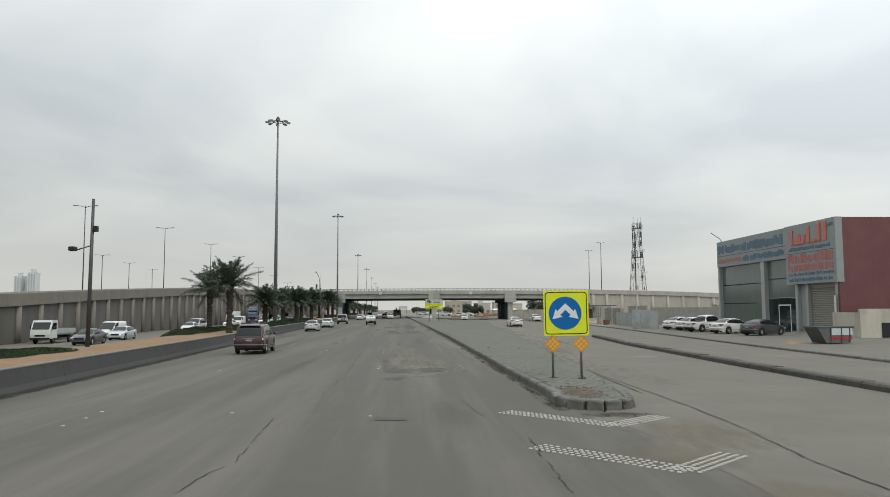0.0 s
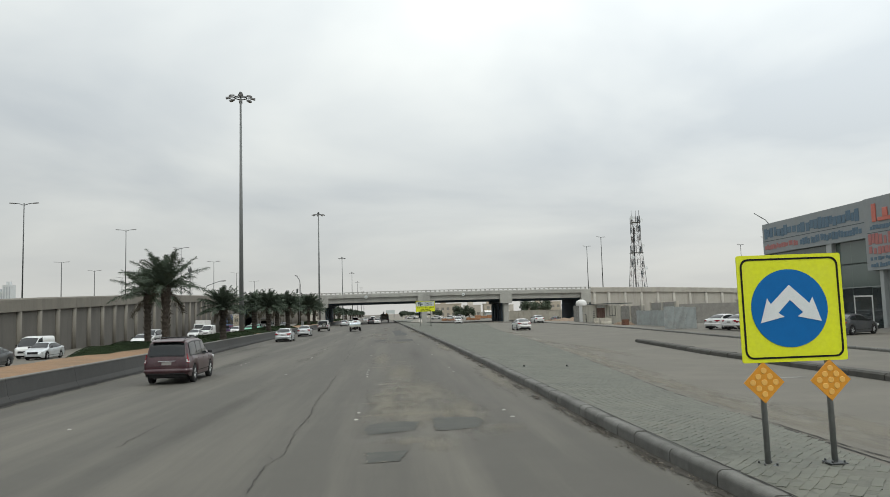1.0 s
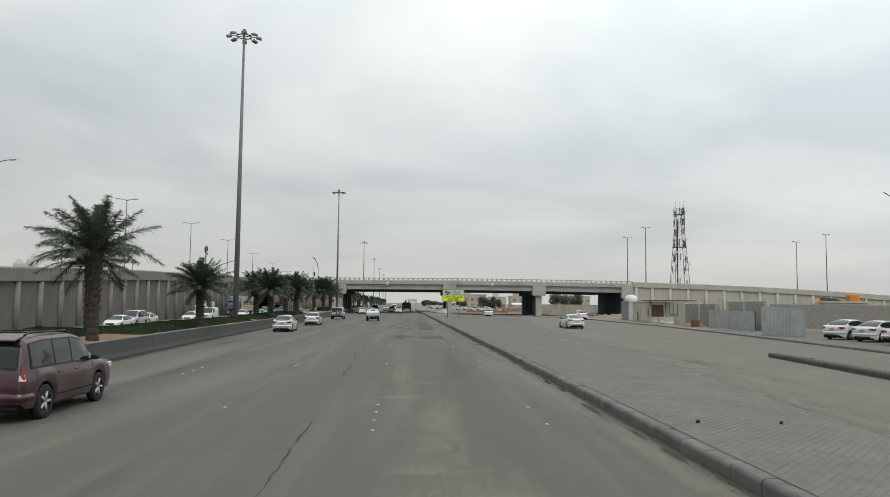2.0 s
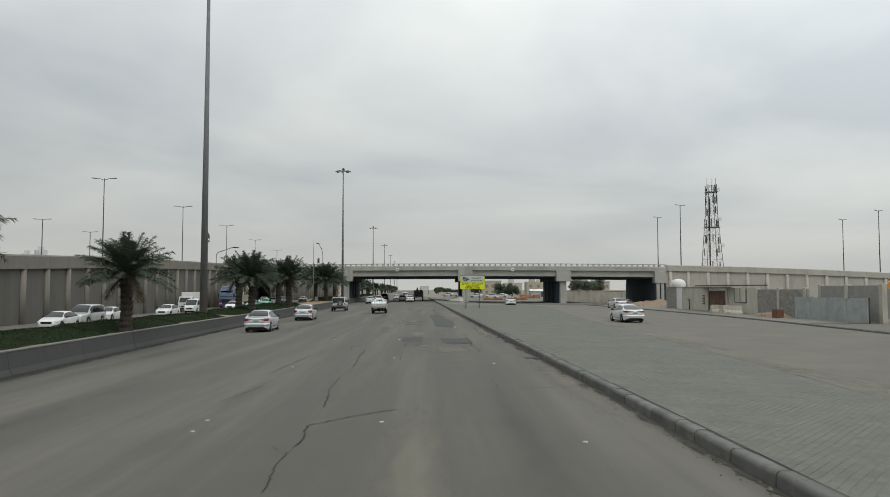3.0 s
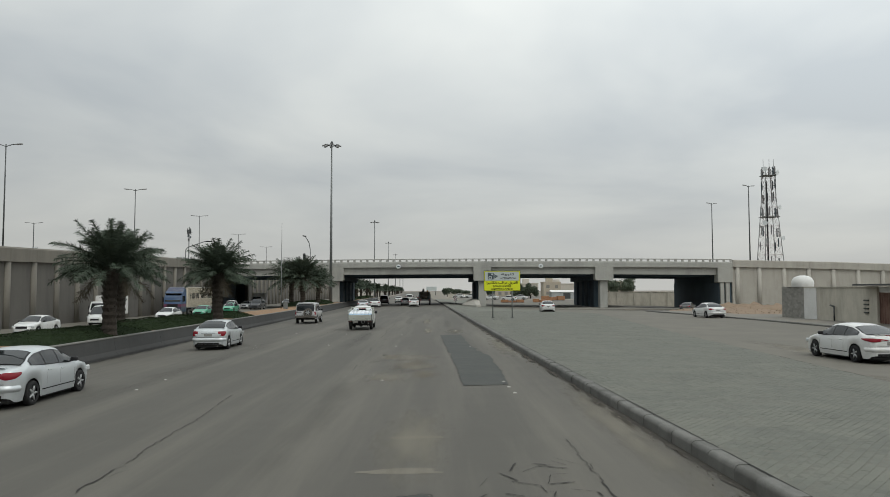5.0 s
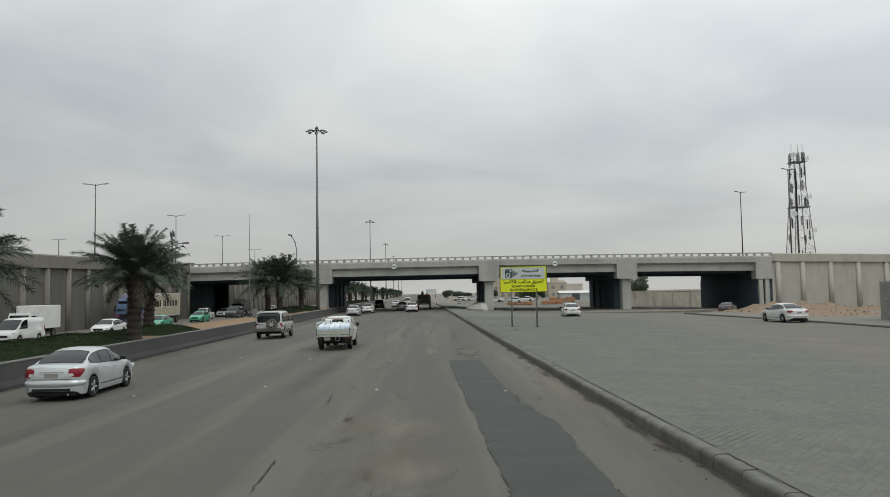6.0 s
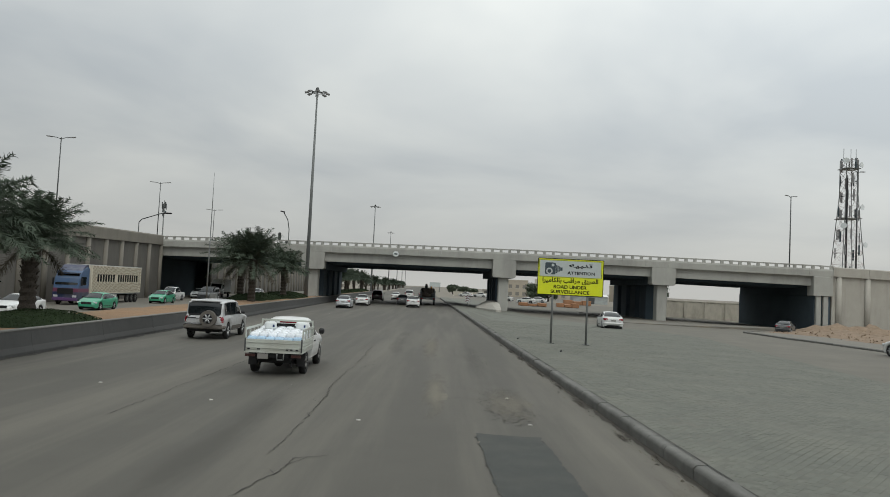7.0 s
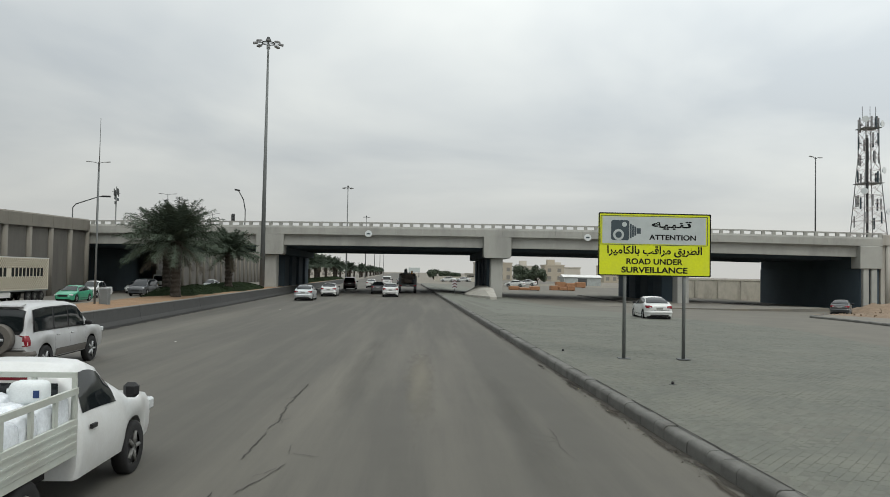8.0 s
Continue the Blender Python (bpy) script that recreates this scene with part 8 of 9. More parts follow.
def wrap(spec, ring, outline, off, side=1, nv=4, per=3, bulge=0.0):
    """A panel that lies on the car's tail and runs round its corner. The outline has rows of (way round from the middle, low, high)."""
    L2 = -spec["L"] / 2
    w = lambda y: lerp_table(spec["width"], y)
    line = [(-9.0, L2), (w(L2), L2)]
    y = L2
    while y < L2 + 1.4:
        line.append((line[-1][0] + math.hypot(w(y + 0.02) - w(y), 0.02), y + 0.02))
        y += 0.02
    back = rear_line(spec)
    cols = []
    for (s0, a0, b0), (s1, a1, b1) in zip(outline, outline[1:]):
        cols += [(s0 + (s1 - s0) * k / per, a0 + (a1 - a0) * k / per, b0 + (b1 - b0) * k / per) for k in range(per)]
    cols.append(outline[-1])

    def spot(s, z, o):
        yr = lerp_table(back, z)
        if abs(s) <= w(L2):
            return (side * s, yr - o, z)
        y = max(lerp_table(line, abs(s)), yr)
        x, x2 = side_x(ring, y, z), side_x(ring, y + 0.02, z)
        n = Vector((0.02, -(x2 - x))).normalized()
        return (side * math.copysign(x + n.x * o, s), y + n.y * o, z)

    bm = bmesh.new()
    grid = [[bm.verts.new(spot(c, lo + (hi - lo) * j / nv, off + bulge * math.sin(math.pi * j / nv))) for c, lo, hi in cols] for j in range(nv + 1)]
    for p, q in zip(grid, grid[1:]):
        for i in range(len(cols) - 1):
            bm.faces.new((p[i], p[i + 1], q[i + 1], q[i]))
    bmesh.ops.recalc_face_normals(bm, faces=bm.faces)
    for f in bm.faces:
        f.smooth = True
    return bm


def flank(ring, y0, y1, z0, z1, off, side, nu=1, nv=4):
    """A panel that lies on the car's side."""
    def fn(u, v):
        y, z = y0 + (y1 - y0) * u, z0 + (z1 - z0) * v
        return (side * (side_x(ring, y, z) + off), y, z)
    return patch(fn, nu, nv)


SEDAN_LAMP = [(0.46, 0.81, 0.93), (0.62, 0.78, 0.955), (0.82, 0.78, 0.955), (1.02, 0.86, 0.945)]
HATCH_LAMP = [(0.78, 0.86, 1.34), (0.90, 0.85, 1.36), (1.04, 0.88, 1.33)]


def make_car(spec, color, m, label, category="car", group="", name="car", spare=False, rails=False, lamp=None, lip=False, cladding=None):
    """A car on its wheels; its front points to +y."""
    c = thing(name, m, label, category, group)
    bm, ring = car_body(spec, name)
    body = part("body", bm, color, c)
    L, W, clear = spec["L"], spec["W"], spec["clear"]
    a0, a1 = spec["axles"]
    gap = spec["r"] + 0.10
    part("underbody", bx(-W + 0.23, W - 0.23, -L / 2 + 0.14, L / 2 - 0.2, clear - 0.05, clear + 0.42), M_UNDER, c)
    part("rear_valance", bx(-W * 0.80, W * 0.80, -L / 2 + 0.06, a0 - gap, clear - 0.03, clear + 0.16, 0.03), M_UNDER, c)
    for a in spec["axles"]:
        for s in (-1, 1):
            add_wheel(c, s * (W - 0.115), a, spec["r"], "w%.3f" % spec["r"])

    def glass(u, v, a, b, s, t0, t1, off):
        y = a + (b - a) * u
        q = ring(y)
        lo, mid, hi = q[4], q[5], q[6]
        t = t0 + (t1 - t0) * v
        g = (lo[0] + (mid[0] - lo[0]) * t * 2, lo[1] + (mid[1] - lo[1]) * t * 2) if t < 0.5 else (mid[0] + (hi[0] - mid[0]) * (t * 2 - 1), mid[1] + (hi[1] - mid[1]) * (t * 2 - 1))
        return (s * (g[0] + off), y, g[1])

    for s in (-1, 1):
        # black sill block, added low to darken the shade under the car too
        part("sill", bx(min(s * 0.4, s * (W - 0.06)), max(s * 0.4, s * (W - 0.06)), a0 + gap, a1 - gap, clear - 0.03, clear + 0.05), M_UNDER, c)
        # side windows, set in a black surround
        lo, hi = spec["side"][0][0], spec["side"][-1][1]
        part("window_trim", patch(lambda u, v, s=s: glass(u, v, lo - 0.05, hi + 0.07, s, 0.03, 0.93, 0.009), 24, 6), M_BLACK, body)
        for a, b in spec["side"]:
            part("side_window", patch(lambda u, v, a=a, b=b, s=s: glass(u, v, a, b, s, 0.08, 0.88, 0.015), 8, 6), M_CARGLASS, body)
    for nm, (a, b) in (("rear_window", spec["rear_win"]), ("windscreen", spec["front_win"])):
        def fn(u, v, a=a, b=b, nm=nm, grow=0.0, off=0.016):
            y = a - grow * 0.4 + (b - a + grow * 0.8) * v
            wv = ring(y)[6][0] * 0.92 if ring(y)[6][1] > lerp_table(spec["deck"], y) + 0.06 else ring(y)[4][0] * 0.80
            wv = min(wv, lerp_table(spec["width"], y) * 0.88) + grow
            x = wv * (2 * u - 1)
            return (x, y + (-off if nm == "rear_window" else off), surf(ring, y, x) + off)
        w = part(nm, patch(fn, 8, 8), M_CARGLASS, body)
        part("surround", patch(lambda u, v, fn=fn: fn(u, v, grow=0.03, off=0.009), 8, 8), M_BLACK, w)
    for s in (-1, 1):
        lens = part("tail_light", wrap(spec, ring, lamp or (HATCH_LAMP if spec["hatch"] else SEDAN_LAMP), 0.018, s, bulge=0.008), M_TAIL, body, "red tail light")
        l0 = (lamp or (HATCH_LAMP if spec["hatch"] else SEDAN_LAMP))
        zi, zo = l0[1][1] + 0.10 * (l0[1][2] - l0[1][1]), l0[1][1] + 0.42 * (l0[1][2] - l0[1][1])
        part("reverse_lens", wrap(spec, ring, [(l0[1][0] - 0.10, zi, zo), (l0[1][0] + 0.04, zi, zo)], 0.030, s, nv=1, per=2), M_HEAD, lens)
        fy = L / 2 - 0.38
        xa, xb = sorted((s * 0.48, s * (lerp_table(spec["width"], fy) * 0.985)))
        dk = lerp_table(spec["deck"], fy)
        part("headlight", bx(xa, xb, fy, fy + 0.26, dk - 0.22, dk - 0.06, 0.03), M_HEAD, body, "clear headlight")
        my = spec["front_win"][1] - 0.38
        mx, mz = lerp_table(spec["width"], my), lerp_table(spec["deck"], my)
        mirror = pillow(bmesh.new(), (s * (mx + 0.06), my, mz + 0.10), (0.105, 0.055, 0.07), 4.0, 3)
        tube(mirror, (s * (mx * 0.93), my, mz + 0.03), (s * (mx + 0.04), my, mz + 0.07), 0.022, n=6)
        part("mirror", mirror, M_BLACK, body, "dark door mirror")
        for a, b in spec["side"][-2:]:
            y, z = a + 0.04, lerp_table(spec["deck"], a) - 0.13
            x = side_x(ring, y + 0.08, z)
            xa, xb = sorted((s * (x - 0.01), s * (x + 0.022)))
            part("door_handle", bx(xa, xb, y, y + 0.18, z - 0.018, z + 0.018, 0.008), color, body)
        for y in [a for a, b in spec["side"][-2:]] + [spec["side"][-1][1] + 0.10]:
            part("door_gap", flank(ring, y - 0.036, y - 0.026, clear + 0.10, lerp_table(spec["deck"], y) - 0.01, 0.002, s), M_BLACK, body)
        part("crease", flank(ring, a0 + gap, a1 - gap, clear + 0.17, clear + 0.20, 0.004, s, 8, 1), cladding or M_UNDER, body)
        if cladding:
            part("side_cladding", flank(ring, a0 + gap + 0.02, a1 - gap - 0.02, clear + 0.02, clear + 0.22, 0.016, s, 12, 3), cladding, body)
    w0 = lerp_table(spec["width"], -L / 2)
    e = w0 + 0.42
    part("rear_bumper", wrap(spec, ring, [(-e, 0.40 + clear * 0.3, 0.56 + clear * 0.3), (0.0, 0.37 + clear * 0.3, 0.58 + clear * 0.3), (e, 0.40 + clear * 0.3, 0.56 + clear * 0.3)], 0.002, 1, 6, 12, 0.045), cladding or color, body)
    part("bumper_insert", wrap(spec, ring, [(-w0 * 0.9, clear + 0.125, clear + 0.20), (w0 * 0.9, clear + 0.125, clear + 0.20)], 0.008, 1, 2, 10), M_BLACK, body)
    pz = 0.80 if not spec["hatch"] else 0.92
    rear = part("plate_panel", wrap(spec, ring, [(-0.36, pz - 0.11, pz + 0.05), (0.36, pz - 0.11, pz + 0.05)], 0.004, 1, 1, 4), color, body)
    part("boot_seam", wrap(spec, ring, [(-w0 * 0.95, pz - 0.145, pz - 0.135), (w0 * 0.95, pz - 0.145, pz - 0.135)], 0.004, 1, 1, 8), M_BLACK, rear)
    part("trim_strip", wrap(spec, ring, [(-0.36, pz + 0.06, pz + 0.085), (0.36, pz + 0.06, pz + 0.085)], 0.012, 1, 1, 4), M_CHROME, rear)
    part("number_plate", wrap(spec, ring, [(-0.20, pz - 0.09, pz + 0.03), (0.20, pz - 0.09, pz + 0.03)], 0.010, 1, 1, 2), M_PLATE, body)
    part("grille", bx(-0.42, 0.42, L / 2 - 0.06, L / 2 + 0.012, 0.42 + clear * 0.5, 0.60 + clear * 0.5), M_BLACK, body)
    if lip:
        zt = lerp_table(spec["deck"], -L / 2 + 0.2) + 0.03
        sp = part("boot_lip", prism(bmesh.new(), [(-L / 2 + 0.30, zt - 0.01), (-L / 2 + 0.11, zt + 0.035), (-L / 2 + 0.10, zt + 0.022), (-L / 2 + 0.16, zt - 0.02)], "x", -0.56, 0.56), color, body)
        part("brake_light", bx(-0.16, 0.16, -L / 2 + 0.105, -L / 2 + 0.12, zt - 0.012, zt + 0.012), M_TAIL, sp)
    if not spec["hatch"] and not spec.get("bed"):
        part("exhaust_pipe", tube(bmesh.new(), (W * 0.55, -L / 2 + 0.25, clear + 0.02), (W * 0.55, -L / 2 + 0.03, clear + 0.02), 0.03, n=10), M_CHROME, c)
    if spare:
        w = part("spare_wheel", tube(bmesh.new(), (0.24, -L / 2 - 0.02, 1.02), (0.24, -L / 2 - 0.24, 1.02), 0.40, 0.385, n=28), M_SPARE, c, "dusty spare wheel on the rear door")
        part("spare_rim", tube(bmesh.new(), (0.24, -L / 2 - 0.241, 1.02), (0.24, -L / 2 - 0.255, 1.02), 0.235, 0.225, n=20), M_BLACK, w)
        for i in range(6):
            a = 2 * math.pi * i / 6
            part("spoke", tube(bmesh.new(), (0.24 + math.cos(a) * 0.04, -L / 2 - 0.262, 1.02 + math.sin(a) * 0.04), (0.24 + math.cos(a) * 0.22, -L / 2 - 0.258, 1.02 + math.sin(a) * 0.22), 0.05, 0.035, n=6), M_RIM, w)
        part("hub_cap", tube(bmesh.new(), (0.24, -L / 2 - 0.25, 1.02), (0.24, -L / 2 - 0.30, 1.02), 0.07, 0.06, n=12), M_RIM, w)
        step = part("step_bumper", bx(-0.93, 0.93, -L / 2 - 0.16, -L / 2 + 0.05, 0.52, 0.74, 0.05), M_SPARE, c)
        part("step_pad", bx(-0.9, 0.9, -L / 2 - 0.165, -L / 2 - 0.09, 0.741, 0.75), M_BLACK, step)
        part("badge_bar", bx(-0.84, -0.36, -L / 2 - 0.03, -L / 2 - 0.008, 1.02, 1.06), M_BLACK, body)
        part("rear_wiper", tube(bmesh.new(), (-0.1, -L / 2 + 0.02, 1.20), (0.35, -L / 2 + 0.035, 1.30), 0.012, n=5), M_BLACK, body)
        part("roof_spoiler", prism(bmesh.new(), [(-L / 2 + 0.10, 1.88), (-L / 2 + 0.09, 1.84), (-L / 2 + 0.35, 1.88), (-L / 2 + 0.35, 1.915)], "x", -0.70, 0.70), color, body)
    if rails:
        for s in (-1, 1):
            part("roof_rail", polytube(bmesh.new(), [(s * 0.62, -2.0, 1.90), (s * 0.62, -1.8, 1.95), (s * 0.62, 0.0, 1.95), (s * 0.62, 0.25, 1.89)], 0.022, 6), M_BLACK, c)
        for y in (-1.6, -0.5):
            part("roof_bar", tube(bmesh.new(), (-0.62, y, 1.955), (0.62, y, 1.955), 0.018, n=6), M_BLACK, c)
        part("roof_spoiler", prism(bmesh.new(), [(-2.42, 1.83), (-2.44, 1.80), (-2.1, 1.85), (-2.1, 1.90)], "x", -0.66, 0.66), color, body)
    if spec.get("bed"):
        part("load_bed", bx(-W + 0.12, W - 0.12, -L / 2 + 0.08, -1.12, 1.10, 1.115), M_UNDER, c, "dark open load bed")
        part("tailgate_bumper", bx(-W * 0.85, W * 0.85, -L / 2 - 0.14, -L / 2 - 0.008, 0.48, 0.62, 0.03), M_CHROME, c)
    return c


def road_pose(u=None, y=0.0, yaw=0.0, x=None, lift=0.004):
    x = K(y) + u if x is None else x
    return pose(x, y, gz(x, y) + lift, 0, 0, ROAD_YAW + yaw)


def stake_truck(m):
    """Single-cab pickup with a drop-side tray, stake rails and a load of water bottles."""
    t = thing("pickup_truck", m, "white single-cab pickup with cream stake tray loaded with bottled water", "pickup truck")
    spec = dict(L=5.2, W=0.88, wr=0.64, r=0.36, axles=(-1.45, 1.55), clear=0.40,
                deck=[(-0.28, 0.9), (-0.26, 1.08), (0.9, 1.06), (1.3, 1.10), (2.2, 1.0), (2.5, 0.85), (2.6, 0.60)],
                roof=[(-0.27, 1.09), (-0.20, 1.55), (0.0, 1.68), (0.35, 1.70), (0.62, 1.62), (0.95, 1.40), (1.35, 1.10)],
                width=[(-0.28, 0.84), (-0.2, 0.87), (1.7, 0.88), (2.3, 0.80), (2.6, 0.62)])
    bm, ring = car_body(dict(spec, axles=(1.55,)), "cab")
    # keep the cab only: everything behind its back wall goes
    bmesh.ops.delete(bm, geom=[v for v in bm.verts if v.co.y < -0.285], context="VERTS")
    for v in bm.verts:
        v.co.z = max(v.co.z, 0.40)
    edges = [e for e in bm.edges if e.is_boundary and all(v.co.y < -0.25 for v in e.verts)]
    bmesh.ops.contextual_create(bm, geom=edges)
    cab = part("cab", bm, P_WHITE, t)
    part("underbody", bx(-0.5, 0.5, -2.4, 2.3, 0.42, 0.62), M_UNDER, t)
    for a in spec["axles"]:
        for s in (-1, 1):
            add_wheel(t, s * 0.76, a, 0.36, "w_pick", True)
    for s in (-1, 1):
        def fn(u, v, s=s):
            y = -0.06 + 1.0 * u
            p = ring(y)
            lo, mid, hi = p[4], p[5], p[6]
            k = 0.08 + 0.8 * v
            q = (lo[0] + (mid[0] - lo[0]) * k * 2, lo[1] + (mid[1] - lo[1]) * k * 2) if k < 0.5 else (mid[0] + (hi[0] - mid[0]) * (k * 2 - 1), mid[1] + (hi[1] - mid[1]) * (k * 2 - 1))
            return (s * (q[0] + 0.008), y, q[1])
        part("side_window", patch(fn, 6, 4), M_CARGLASS, cab)
        xa, xb = sorted((s * 0.86, s * 1.06))
        part("mirror", bx(xa, xb, 1.0, 1.12, 1.12, 1.32, 0.05), M_BLACK, cab, "black door mirror")
        xa, xb = sorted((s * 0.87, s * 0.90))
        part("door_handle", bx(xa, xb, 0.0, 0.16, 0.93, 0.98), M_BLACK, cab)
        xa, xb = sorted((s * 0.5, s * 0.80))
        part("headlight", bx(xa, xb, 2.28, 2.5, 0.72, 0.9, 0.03), M_HEAD, cab)

    def fw(u, v):
        y = 0.64 + 0.66 * v
        x = ring(y)[6][0] * 0.88 * (2 * u - 1)
        return (x, y + 0.012, surf(ring, y, x) + 0.01)
    part("windscreen", patch(fw, 8, 5), M_CARGLASS, cab)
    part("rear_window", bx(-0.62, 0.62, -0.302, -0.287, 1.12, 1.50, 0.004), M_CARGLASS, cab)
    part("brake_light", bx(-0.28, 0.28, -0.305, -0.288, 1.53, 1.58), M_TAIL, cab)
    # tray
    tray = part("tray", bx(-0.88, 0.88, -2.6, -0.36, 0.72, 0.80), P_CREAM, t, "cream painted drop-side tray")
    for s in (-1, 1):
        xa, xb = sorted((s * 0.85, s * 0.89))
        part("side_board", bx(xa, xb, -2.56, -0.38, 0.802, 1.13, 0.006), P_CREAM, tray)
        xa, xb = sorted((s * 0.892, s * 0.905))
        for z in (0.86, 0.95, 1.04):
            part("board_rib", bx(xa, xb, -2.5, -0.44, z, z + 0.025), P_CREAM, tray)
        rail = part("stake_rail", bx(min(s * 0.85, s * 0.89), max(s * 0.85, s * 0.89), -2.56, -0.38, 1.40, 1.47), P_CREAM, tray, "cream stake rail")
        for y in (-2.53, -1.98, -1.42, -0.9, -0.42):
            part("stake", bx(min(s * 0.852, s * 0.888), max(s * 0.852, s * 0.888), y - 0.03, y + 0.03, 1.132, 1.398), P_CREAM, rail)
        xa, xb = sorted((s * 0.55, s * 0.85))
        part("tail_light", bx(xa, xb, -2.62, -2.56, 0.60, 0.68), mat("dusty_tail_lamp", (0.040, 0.014, 0.012), 0.4, var=0.1, bump=0), t)
        part("mud_flap", bx(min(s * 0.62, s * 0.88), max(s * 0.62, s * 0.88), -1.95, -1.93, 0.28, 0.7), M_BLACK, t)
    gate = part("tailgate", bx(-0.86, 0.86, -2.605, -2.565, 0.802, 1.13, 0.006), P_CREAM, tray)
    for z in (0.86, 1.02):
        part("board_rib", bx(-0.8, 0.8, -2.622, -2.607, z, z + 0.025), P_CREAM, gate)
    for x in (-0.75, -0.45, 0.42, 0.55, 0.72):
        part("latch", bx(x - 0.04, x + 0.04, -2.626, -2.607, 0.815, 0.85), M_BLACK, gate)
    for s in (-1, 1):
        part("gate_hinge", bx(s * 0.86 - 0.02, s * 0.86 + 0.02, -2.64, -2.606, 0.76, 1.16), M_STEEL_DARK, gate)
    head = part("headboard", bx(-0.86, 0.86, -0.40, -0.36, 1.58, 1.64), P_CREAM, tray)
    for x in (-0.84, -0.4, 0.4, 0.84):
        part("stake", bx(x - 0.025, x + 0.025, -0.398, -0.362, 0.802, 1.578), P_CREAM, head)
    part("number_plate", bx(-0.47, -0.15, -2.63, -2.61, 0.54, 0.70), M_PLATE, t)
    part("hitch", polytube(bmesh.new(), [(0.12, -2.6, 0.70), (0.12, -2.6, 0.52), (0.32, -2.6, 0.52), (0.32, -2.6, 0.70)], 0.018, 5), M_STEEL, t)
    part("rear_axle", tube(tube(bmesh.new(), (-0.7, -1.45, 0.36), (0.7, -1.45, 0.36), 0.06, n=8), (0, -1.6, 0.36), (0, -1.3, 0.36), 0.15, 0.12, n=10), M_UNDER, t)
    part("exhaust_pipe", polytube(bmesh.new(), [(0.45, -0.6, 0.5), (0.5, -1.8, 0.55), (0.52, -2.35, 0.42), (0.56, -2.5, 0.3)], 0.03, 7), M_UNDER, t)
    part("chassis_rail", bx(-0.45, 0.45, -2.55, -0.4, 0.58, 0.715), M_UNDER, t)
    # load: shrink-wrapped packs of bottled water
    film = mat("clear_film_pack", (0.68, 0.71, 0.74), 0.25, var=0.08, scale=6, fine=30, bump=0.25, bump_dist=0.02, rand=0.1)
    blue = mat("blue_bottle_pack", (0.33, 0.47, 0.60), 0.25, var=0.08, scale=6, fine=30, bump=0.25, bump_dist=0.02, rand=0.1)
    rng = random.Random(19)
    for j in range(6):
        for i in range(6):
            x, y = -0.70 + 0.28 * i, -2.42 + 0.36 * j
            zt = 1.20 + (0.10 if j > 0 else 0.0) + 0.02 * j + rng.uniform(-0.02, 0.02)
            bm = pillow(bmesh.new(), (x, y, (0.81 + zt) / 2), (0.138, 0.178, (zt - 0.81) / 2), 6.0)
            for v in bm.verts:
                v.co.z += 0.020 * math.sin(v.co.x * 70) * math.sin(v.co.y * 70) if v.co.z > zt - 0.06 else 0.0
            p = part("water_pack", bm, blue if j == 0 else film, None)
            p.matrix_basis = m
            tagged(p, "%s shrink-wrapped pack of water bottles in the tray" % ("pale blue" if j == 0 else "clear white"), "water pack", "water packs")
    for x, y in ((-0.42, -1.1), (0.52, -0.72)):
        j = thing("water_jug", m @ pose(x, y, 1.335, 0, 0, 12), "white plastic water jug with blue label on the load", "water jug", "water jugs")
        bm = pillow(bmesh.new(), (0, 0, 0.13), (0.19, 0.13, 0.13))
        part("jug", bm, M_WHITE_SIGN, j, smooth_faces=True)
        part("label", bx(0.06, 0.12, -0.135, -0.128, 0.09, 0.17), mat("jug_label", (0.012, 0.035, 0.12), 0.5, bump=0), j)
        part("spout", tube(bmesh.new(), (-0.185, 0, 0.15), (-0.22, 0, 0.15), 0.03, n=8), M_WHITE_SIGN, j)
    return t


